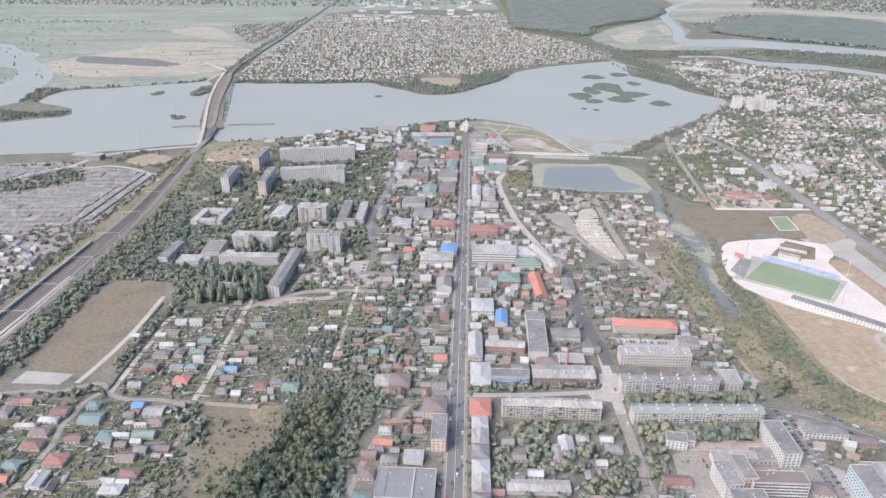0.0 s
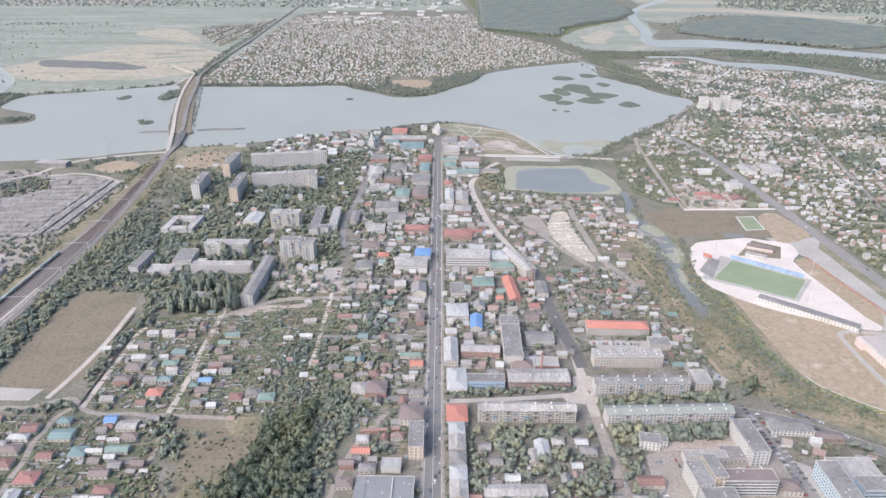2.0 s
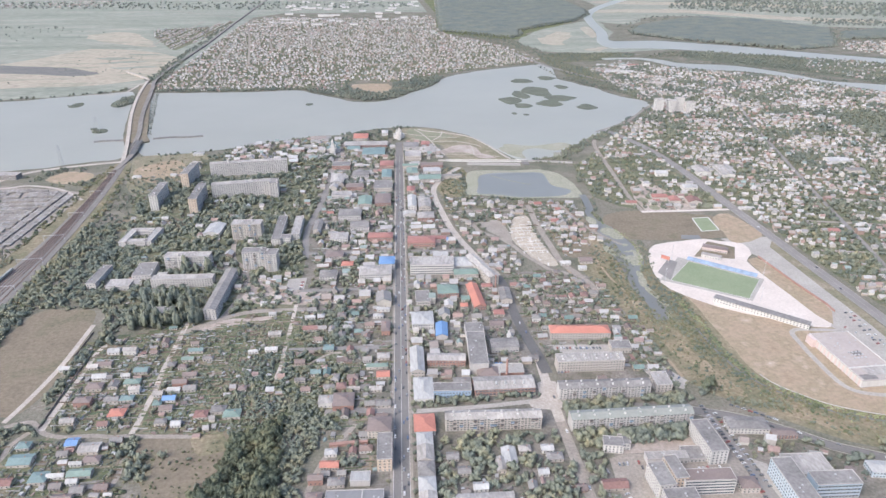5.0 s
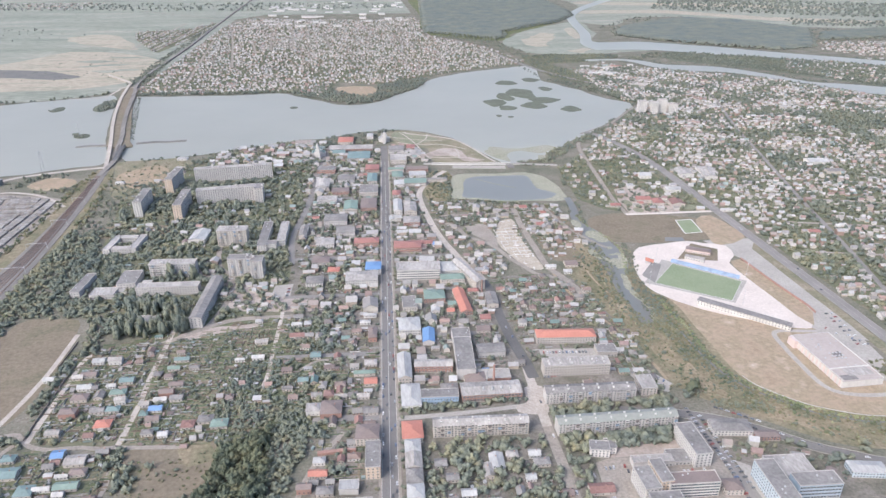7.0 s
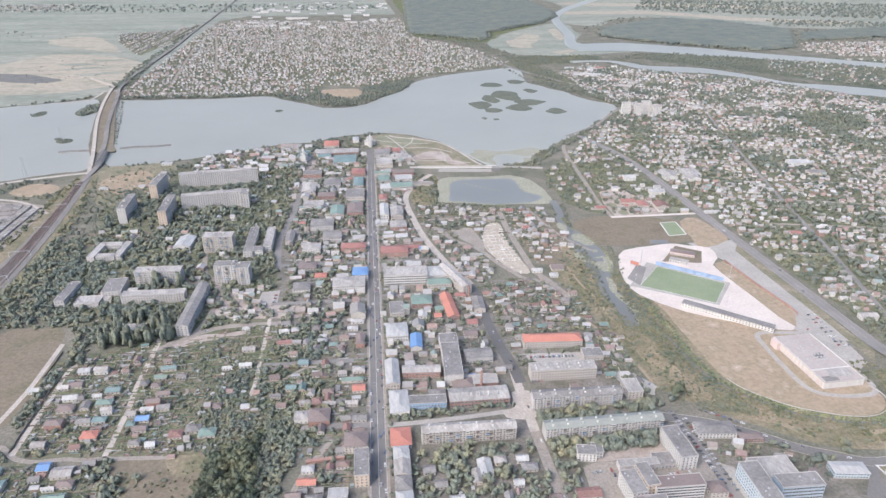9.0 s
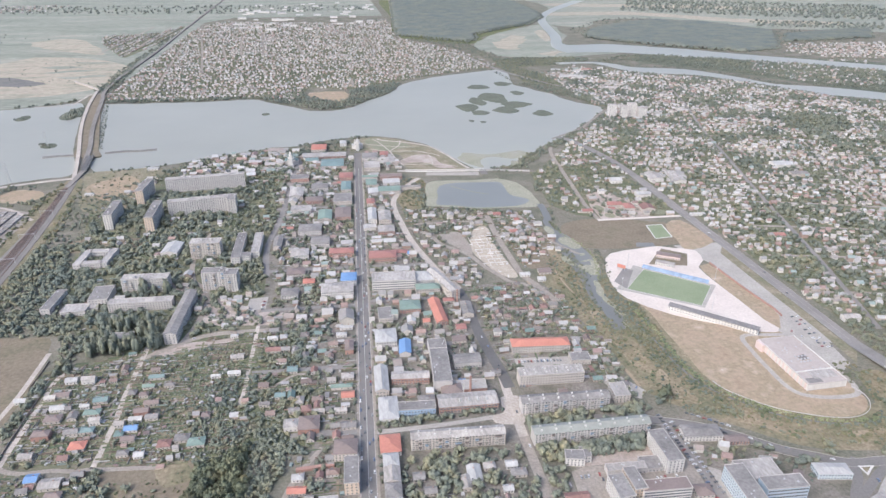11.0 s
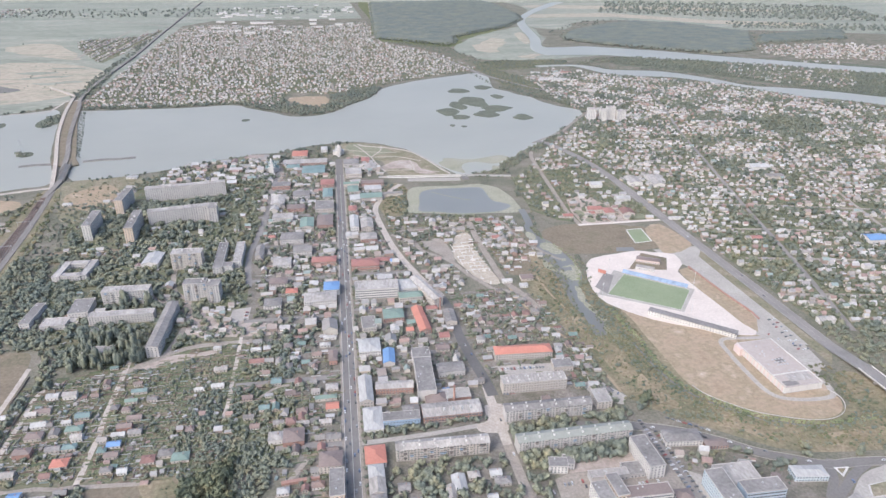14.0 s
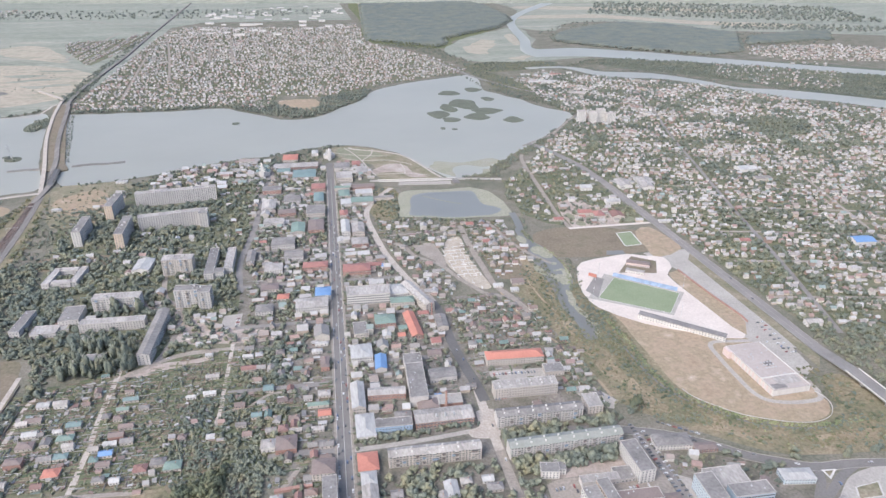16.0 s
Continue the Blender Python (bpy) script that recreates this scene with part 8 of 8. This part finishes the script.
grow([(-255, 360), (-262, 420), (-215, 482), (-150, 490), (-150, 400), (-120, 350)], 5, 1.5, .6, shape="bush", spread=.7)
grow(Q["strip"], 8, 5.5, .6)
grow([(-95, 860), (-90, 1400), (-180, 1300), (-190, 1060), (-130, 860)], 8, 8, .7)
grow([(-90, 1400), (-70, 1495), (0, 1535), (60, 1545), (100, 1540), (70, 1500), (40, 1440)], 9, 7, .7)
grow([(-400, 1270), (-90, 1290), (-60, 1480), (-140, 1480), (-300, 1420)], 10, 7, .6)
grow([(-685, 1935), (-655, 1935), (-650, 1830), (-685, 1830)], 8, 7, .9, free=False)
grow([(-645, 1600), (-618, 1600), (-618, 1570), (-645, 1570)], 8, 5, .9, free=False)
grow([(-800, 1885), (-765, 1885), (-765, 1840), (-800, 1840)], 9, 4, .7, free=False)
grow_line([(330, 880), (336, 800), (322, 760), (314, 700), (325, 640)], 18, 4.5, 3.6, .8)
grow_line([(378, 870), (372, 810), (360, 770), (356, 730), (362, 690)], 12, 4.5, 3.4, .8)
grow_line([(169, 375), (169, 430), (169, 500)], 4, 6.5, 7, .8)
grow_line([(151, 375), (151, 430), (151, 478)], 4, 7, 7, .7)
grow_line([(24, 524), (60, 523), (100, 524), (150, 526)], 5, 4.5, 6.5, .95, near=True)
grow_line([(300, 530), (318, 512), (345, 492)], 14, 6, 4, .7)
grow_line([(1860, 1390), (1660, 1580), (1540, 1715), (1462, 1772), (1414, 1835), (1372, 1918), (1300, 2016), (1222, 2124), (1122, 2164), (1015, 2240), (950, 2390)], 16, 10, 5.5, .85)
grow_line([(1970, 1455), (1715, 1755), (1605, 1862), (1515, 1928), (1418, 1980), (1360, 2108), (1255, 2262), (1092, 2326), (1050, 2400), (970, 2456)], 16, 10, 6, .9)
grow_line([(580, 2105), (560, 2330), (470, 2335), (330, 2280), (230, 2185)], 14, 11, 6, .7)
grow_line([(-480, 1372), (-360, 1390), (-285, 1415), (-219, 1450), (-148, 1478), (-80, 1492), (4, 1532), (90, 1545)], 12, 9, 6, .55)
grow_line([(-690, 2160), (-700, 2600), (-696, 2984), (-708, 3651)], 26, 12, 7, .9)
grow_line([(-500, 2150), (-520, 2700), (-600, 3300)], 10, 14, 7, .6)
grow([(-195, 705), (-100, 725), (-100, 870), (-135, 860), (-185, 800)], 7, 6.5, .65)
grow_line([(-548, 480), (-532, 620), (-522, 760), (-516, 900)], 16, 6, 5.5, .75, free=True)
grow_line([(-448, 520), (-440, 620), (-430, 740)], 10, 5.5, 7, .9, free=True)
grow_line([(-342, 690), (-338, 640), (-326, 600), (-322, 545)], 7, 5, 5, .7, free=True)
grow([(-455, 1000), (-370, 1010), (-385, 1100), (-400, 1240), (-470, 1240)], 9, 6, .5)
grow([(-455, 1000), (-370, 1010), (-385, 1100), (-400, 1240), (-470, 1240)], 6, 2, .5, shape="shrub")
grow([(602, 560), (760, 560), (780, 1000), (606, 1000)], 9, 7, .55)
grow([(312, 446), (345, 440), (400, 412), (396, 392), (346, 412), (314, 424)], 7, 5, .6)
grow([(60, 1290), (136, 1290), (130, 1400), (70, 1445)], 10, 6, .5)
grow([(-620, 930), (-528, 940), (-535, 850), (-600, 875)], 8, 6.5, .7)
grow([(-850, 1090), (-778, 1119), (-735, 1149), (-698, 1197), (-660, 1180), (-631, 1125), (-687, 1085), (-736, 1070), (-850, 1030)], 8, 7.5, .9, free=False)
grow(gpoly, 30, 3.5, .3)
grow([(-720, 890), (-530, 890), (-530, 740), (-540, 440), (-700, 440)], 10, 5.5, .6)
grow_line([(-452, 560), (-444, 720), (-442, 900), (-450, 1060), (-464, 1200), (-476, 1300)], 14, 5, 3.2, .6, "bush")
grow_line([(-536, 640), (-528, 800), (-520, 960), (-516, 1100), (-514, 1240), (-515, 1320)], 14, 5, 3.2, .7, "bush")
grow_line([(-532, 760), (-524, 940), (-518, 1100), (-516, 1240)], 12, 9, 5, .6)
grow([(112, 1085), (150, 1085), (168, 1170), (165, 1240), (130, 1240), (106, 1160)], 6, 3, .6, shape="bush")
grow_line([(353, 720), (350, 690), (346, 655), (350, 620)], 14, 4, 3.4, .9)
grow([(-470, 1250), (-360, 1170), (-340, 1240), (-345, 1370), (-440, 1370)], 9, 2, .5, shape="bush", spread=.6)
# lake shores and islands
grow([(280, 1262), (420, 1370), (540, 1490), (690, 1670), (740, 1745), (755, 1735), (700, 1640), (560, 1470), (440, 1340), (370, 1240), (300, 1255)], 7, 6, .8)
grow([(640, 1960), (700, 1850), (745, 1760), (800, 1780), (800, 1900), (700, 2010), (620, 2100), (590, 2090)], 9, 7, .9)
grow([(-620, 2000), (-400, 1988), (-210, 1996), (-90, 1880), (-30, 1826), (50, 1843), (120, 1930), (180, 2020), (240, 2140), (200, 2170), (60, 2060), (50, 1950), (-60, 1990), (-80, 2080), (-200, 2020), (-620, 2030)], 9, 8, .9)
grow([(-1040, 1910), (-840, 1978), (-700, 2020), (-720, 2110), (-830, 2120), (-1080, 1990)], 11, 7, .7)
grow([(-640, 2110), (-665, 2600), (-690, 2600), (-700, 2200)], 9, 7, .8, free=False)
grow([(-620, 1990), (-596, 1880), (-514, 1540), (-504, 1540), (-582, 1880), (-610, 1990)], 6, 3.4, .8, free=False)
grow([(-670, 1990), (-640, 1870), (-660, 1800), (-690, 1880)], 7, 6, .8, free=False)
grow([(-1250, 1560), (-1034, 1560), (-915, 1620), (-925, 1650), (-1000, 1640), (-1250, 1700)], 9, 7, .9)
grow([(-1130, 1760), (-1060, 1760), (-1080, 1850), (-1045, 1905), (-1120, 1960), (-1170, 1900)], 9, 7, .8)
grow([(-655, 1610), (-636, 1610), (-636, 1590), (-655, 1590)], 7, 5, .9, free=False)
grow([(-660, 1300), (-560, 1325), (-540, 1270), (-500, 1200), (-540, 1190), (-640, 1240)], 9, 6, .6)
grow([(-460, 1330), (-350, 1390), (-300, 1400), (-320, 1300), (-420, 1240)], 14, 5, .3)
grow([(-1000, 1180), (-700, 1240), (-640, 1210), (-900, 1190)], 10, 7, .6)
# among the far houses
grow(Q["right_town"], 8.2, 6.4, .9, spread=.5, clump=.011)
grow(Q["far_town"], 11.5, 5.4, .78)
grow(Q["north_village"], 20, 5, .7)
grow(Q["river_gardens"], 13, 7, .8)
grow(Q["far_right"], 20, 6, .6)
grow(Q["west_houses"], 10, 6, .6)
grow(NECK, 10.5, 6.5, .8)
grow([(330, 3150), (520, 2850), (600, 2560), (680, 2600), (625, 2760), (600, 2960), (433, 3090)], 12, 6.5, .8)
grow(GROVE, 8.5, 7.5, .95, free=False)
grow([(1000, 2450), (1140, 2430), (1300, 2270), (1480, 2040), (1600, 1860), (1800, 1650), (2200, 1800), (1900, 2200), (1560, 2350), (1480, 2460), (1250, 2560), (1140, 2560)], 11.5, 7.5, .85)
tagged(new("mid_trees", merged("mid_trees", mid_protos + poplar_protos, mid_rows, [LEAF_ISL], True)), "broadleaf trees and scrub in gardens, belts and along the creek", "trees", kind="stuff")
tagged(new("far_trees", merged("far_trees", far_tree_protos, far_tree_rows, [HAZED_LEAF_M], True)), "trees among the far houses and along the shores", "trees", kind="stuff")

tagged(new("shrubs", merged("shrubs", far_tree_protos, shrub_rows, [LEAF_ISL], True)), "low shrubs and garden plants", "shrubs", kind="stuff")

tagged(new("dry_bushes", merged("dry_bushes", far_tree_protos, bush_rows, [BUSH_M], True)), "dry olive bushes on the creek's waste land", "bushes", kind="stuff")
tagged(new("reeds", merged("reeds", far_tree_protos, reed_rows, [REEDLEAF_M], True)), "pale green reeds along the creek", "reeds", kind="stuff")

# far forests, their haze put into the leaf colour
forest_protos = [(*(lambda c: (c[0], c[1], [0] * len(c[1])))(crown(80 + i, 1, 2, .3, 1)),) for i in range(3)]
far_tree_rows = [[] for _ in far_tree_protos]
grow([(1198, 3105), (1150, 3300), (1282, 3430), (1540, 3780), (1800, 3750), (2200, 3200), (2600, 3000), (2300, 2700), (1800, 2500), (1640, 2620), (1480, 2800), (1280, 2910)], 30, 10, .6, free=False)
grow([(-1150, 2300), (-950, 2250), (-720, 2300), (-720, 2580), (-850, 2760), (-1050, 2800)], 26, 4.5, .25, free=False)
grow([(-2400, 2950), (-1300, 2050), (-1000, 2000), (-1050, 2150), (-1400, 2450), (-1500, 3100), (-1100, 3300), (-2500, 4000)], 45, 7, .35, free=False)
grow([(1800, 4150), (2600, 3650), (3300, 3400), (3600, 4200), (2200, 4900)], 34, 18, .8, free=False)
grow([(2200, 3300), (2900, 3050), (3200, 3200), (2300, 3550)], 26, 15, .8, free=False)
grow([(-2600, 3600), (-1500, 3500), (-1400, 3560), (-2600, 3760)], 26, 9, .5, free=False)
grow([(-3000, 4600), (-500, 4300), (300, 4400), (300, 4700), (-3000, 5000)], 36, 14, .6, free=False)
tagged(new("far_forest", merged("far_forest", forest_protos, far_tree_rows, [HAZED_PINE_M], True)), "dark distant woods with haze in their leaf colour", "forest", kind="stuff")



def canopy(name, poly, cell, height, label):
    """The closed roof of a far wood: an uneven leafy surface that falls to the ground at its edges."""
    xs, ys = [p[0] for p in poly], [p[1] for p in poly]
    gx, gy = np.meshgrid(np.arange(min(xs), max(xs), cell), np.arange(min(ys), max(ys), cell), indexing="ij")
    gx, gy = gx + rng.uniform(-.35, .35, gx.shape) * cell, gy + rng.uniform(-.35, .35, gy.shape) * cell
    keep = inside(poly, gx, gy)
    core = keep.copy()
    for axis in (0, 1):
        for step in (-1, 1):
            core &= np.roll(keep, step, axis)
    idx = np.full(gx.shape, -1)
    idx[keep] = np.arange(keep.sum())
    z = np.where(core, height * rng.uniform(.72, 1.1, gx.shape), height * .3)
    for a, b in zip(*np.nonzero(core)):
        z[a, b] *= 1 + .18 * noise.noise((gx[a, b] * .006, gy[a, b] * .006, 2))
    a, b, c, d = idx[:-1, :-1], idx[1:, :-1], idx[1:, 1:], idx[:-1, 1:]
    ok = (a >= 0) & (b >= 0) & (c >= 0) & (d >= 0)
    me = mesh_of(name, np.stack([gx[keep], gy[keep], z[keep]], -1).tolist(), np.stack([a[ok], b[ok], c[ok], d[ok]], -1).tolist(), [HAZED_PINE_M])
    me.polygons.foreach_set("use_smooth", [True] * len(me.polygons))
    tagged(new(name, me), label, "forest", kind="stuff")
    edge = [[] for _ in far_tree_protos]
    for a, b in zip(poly, poly[1:] + poly[:1]):
        for k in range(int(math.dist(a, b) / 7)):
            u, r = rng.random(), height * rng.uniform(.55, .8)
            edge[k % 3].append((a[0] + (b[0] - a[0]) * u + rng.normal(0, 3), a[1] + (b[1] - a[1]) * u + rng.normal(0, 3), -.3, r, r, r, rng.uniform(0, 6.28)))
    tagged(new("wood_edge", merged("wood_edge", forest_protos, edge, [HAZED_PINE_M], True)), "row of trees at the edge of the wood", "trees", kind="stuff")


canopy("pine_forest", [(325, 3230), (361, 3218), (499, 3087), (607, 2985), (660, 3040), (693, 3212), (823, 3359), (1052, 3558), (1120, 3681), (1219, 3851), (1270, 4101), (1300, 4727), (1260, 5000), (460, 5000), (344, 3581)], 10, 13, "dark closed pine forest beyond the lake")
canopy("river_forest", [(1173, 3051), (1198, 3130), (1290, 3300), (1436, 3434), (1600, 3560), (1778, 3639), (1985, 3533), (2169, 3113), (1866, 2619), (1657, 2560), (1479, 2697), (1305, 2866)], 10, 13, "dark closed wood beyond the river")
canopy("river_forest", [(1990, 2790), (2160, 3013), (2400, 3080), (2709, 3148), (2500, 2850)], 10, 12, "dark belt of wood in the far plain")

# ---------------------------------------------------------------- vehicles
body = Shape()
body.add([(-2.1, -.85, .35), (2.1, -.85, .35), (2.1, .85, .35), (-2.1, .85, .35), (-2.15, -.88, .75), (2.15, -.88, .75), (2.15, .88, .75), (-2.15, .88, .75), (-2.0, -.8, .95), (2.0, -.8, .85), (2.0, .8, .85), (-2.0, .8, .95)],
         [(3, 2, 1, 0), (0, 1, 5, 4), (1, 2, 6, 5), (2, 3, 7, 6), (3, 0, 4, 7), (4, 5, 9, 8), (5, 6, 10, 9), (6, 7, 11, 10), (7, 4, 8, 11), (8, 9, 10, 11)])
body.box(-1.25, .55, -.62, .62, 1.4, 1.47)
CAR_BODY = body.mesh("car", CAR_M)
CAR_CABIN = Shape().add([(-1.6, -.76, .9), (1.1, -.76, .88), (1.1, .76, .88), (-1.6, .76, .9), (-1.25, -.62, 1.42), (.55, -.62, 1.42), (.55, .62, 1.42), (-1.25, .62, 1.42)],
                        [(0, 1, 5, 4), (1, 2, 6, 5), (2, 3, 7, 6), (3, 0, 4, 7), (4, 5, 6, 7)]).mesh("cabin", GLASS_M)
wv = [(.32 * math.cos(i * math.pi / 4), y, .32 + .32 * math.sin(i * math.pi / 4)) for y in (-.11, .11) for i in range(8)]
WHEEL = mesh_of("wheel", wv, [(i, (i + 1) % 8, 8 + (i + 1) % 8, 8 + i) for i in range(8)] + [tuple(range(8)), tuple(range(15, 7, -1))], [TYRE_M])


def car(x, y, turn, label="small car on the street", z=.3):
    top = place(new("car", CAR_BODY), x, y, turn, z)
    tagged(top, label, "car", group="cars")
    part("cabin", CAR_CABIN, top)
    for a, b in ((-1.3, -.8), (1.3, -.8), (1.3, .8), (-1.3, .8)):
        part("wheel", WHEEL, top, at=pose(a, b, 0))


for i in range(100):
    y = 380 + i * 7.2 + float(rng.uniform(-3, 3))
    lane = float(rng.choice([-5.6, -5.6, -2, 2, 5.6, 5.6]))
    car(9 + (y - 423) * .042 + lane, y, 87.6 if lane > 0 else 267.6, "parked car at the kerb" if abs(lane) > 5 else "small car on the street")
for i in range(22):
    car(300.5 + .1 * i, 492 - i * 4.6 + float(rng.uniform(-.8, .8)), float(rng.normal(5, 4)), "parked car beside the street")
for i in range(16):
    car(308.5 + .1 * i, 480 - i * 6.2, float(rng.normal(5, 4)), "parked car beside the street")
for x, y in ((268, 560), (272, 556), (276, 551), (280, 547), (284, 542), (287, 537), (290, 532), (276, 562), (283, 556), (290, 549), (294, 543), (298, 538)):
    car(x, y, float(rng.normal(50, 8)), "parked car on the yard", .15)
for x, y, t in ((345, 462, -30), (352, 457, -32), (372, 446, -38), (385, 434, -38), (398, 428, -35), (430, 408, -20), (350, 464, -30), (500, 396, -8), (452, 378, 80), (535, 600, 40), (551, 582, 50), (556, 575, 50), (546, 588, 45), (530, 612, 40), (584, 700, 90), (590, 760, 90), (584, 900, 90)):
    car(x, y, t, "car on the asphalt road", .36)
for i in range(14):
    car(188 + i * 3.6 + float(rng.uniform(-.5, .5)), 604 - i * .35, 88, "parked car behind the dormitory", .15)
for x, y, t in ((162, 470, 90), (163, 520, 92), (164, 600, 92), (158, 660, 90), (161, 640, 90), (158, 430, 90), (162, 400, 90), (-178, 712, 20), (-236, 560, 90)):
    car(x, y, t, "car on the dusty street", .3)

for i in range(16):
    car(552 - (i % 8) * 1.1 + (i // 8) * 7, 642 - (i % 8) * 9.5 + float(rng.uniform(-2, 2)), float(rng.normal(10, 6)), "parked car beside the big store", .24)
for x, y, t, n, dx, dy in ((196, 424, 80, 6, 3.4, .2), (214, 418, 80, 5, 3.4, 0), (190, 372, 10, 7, .2, 4.6), (262, 412, 88, 6, 3.5, 0), (300, 372, 6, 6, .2, 4.8), (178, 560, 86, 5, 3.6, .3), (-104, 770, 4, 5, .3, 4.6), (-176, 790, 30, 5, 2.5, 4.5), (44, 770, 86, 6, 3.6, 0), (-30, 770, 88, 5, 3.6, 0), (300, 350, 5, 2, .2, 5)):
    for i in range(n):
        if rng.random() < .85:
            car(x + i * dx + float(rng.uniform(-.4, .4)), y + i * dy + float(rng.uniform(-.4, .4)), t + float(rng.normal(0, 4)), "parked car in a yard", .16)
for i in range(8):
    car(330 + i * 4.4, 490 - i * 3.4 + float(rng.uniform(-.5, .5)), -38, "parked car on the road's edge", .3)

# ---------------------------------------------------------------- railway: rails and a goods train
for k, off in enumerate((-16, -11, -6, -1, 4, 12)):
    pts = curve_through([(-520 + off, 250), (-505 + off, 500), (-492 + off, 627), (-484 + off, 720), (-480 + off * .9, 836), (-478 + off * .6, 959), (-488 + off * .4, 1145), (-500 + off * .25, 1290)], False, 6)
    s = Shape()
    for sd in (-.75, .75):
        for a, b in zip(pts[:-1], pts[1:]):
            s.add([(a[0] + sd - .09, a[1], .6), (a[0] + sd + .09, a[1], .6), (b[0] + sd + .09, b[1], .6), (b[0] + sd - .09, b[1], .6), (a[0] + sd - .09, a[1], .9), (a[0] + sd + .09, a[1], .9), (b[0] + sd + .09, b[1], .9), (b[0] + sd - .09, b[1], .9)],
                  [(4, 5, 6, 7), (0, 4, 7, 3), (1, 2, 6, 5)])
    tagged(new("railway_track", s.mesh("railway_track", RUST_M)), "pair of worn steel rails", "rails", kind="structure")
for off in (-16, -11, -6, -1, 4, 12):
    ribbon("track_bed", [(-520 + off, 250), (-505 + off, 500), (-492 + off, 627), (-484 + off, 720), (-480 + off * .9, 836), (-478 + off * .6, 959), (-488 + off * .4, 1145), (-500 + off * .25, 1290)], 2.7, 0.63 + off * .0008, SLEEPER_M, "dark sleepers and oily ballast under the rails", category="railway", mark=False)
wag = Shape().box(-6.6, 6.6, -1.5, 1.5, 1.2, 3.9).box(-6.8, 6.8, -1.2, 1.2, .8, 1.2)
WAGON = wag.mesh("goods_wagon", painted("wagon_paint", [(0.33, 0.34, 0.33), (0.28, 0.3, 0.29), (0.36, 0.33, 0.3), (0.25, 0.3, 0.28)], "object", 0.7, 0.3))
BOGIE = Shape().box(-1.4, 1.4, -1.1, 1.1, 0, .9).mesh("bogie", TYRE_M)
for i in range(34):
    y = 380 + i * 14.4
    x = -512 + (y - 500) * .105 if y < 640 else -497 + (y - 640) * .05
    w = place(new("goods_wagon", WAGON), x - 9, y, 84 if y < 640 else 87, .9)
    tagged(w, "grey goods wagon on the railway", "wagon", group="goods train")
    for bx in (-4.6, 4.6):
        part("bogie", BOGIE, w, at=pose(bx, 0, 0))
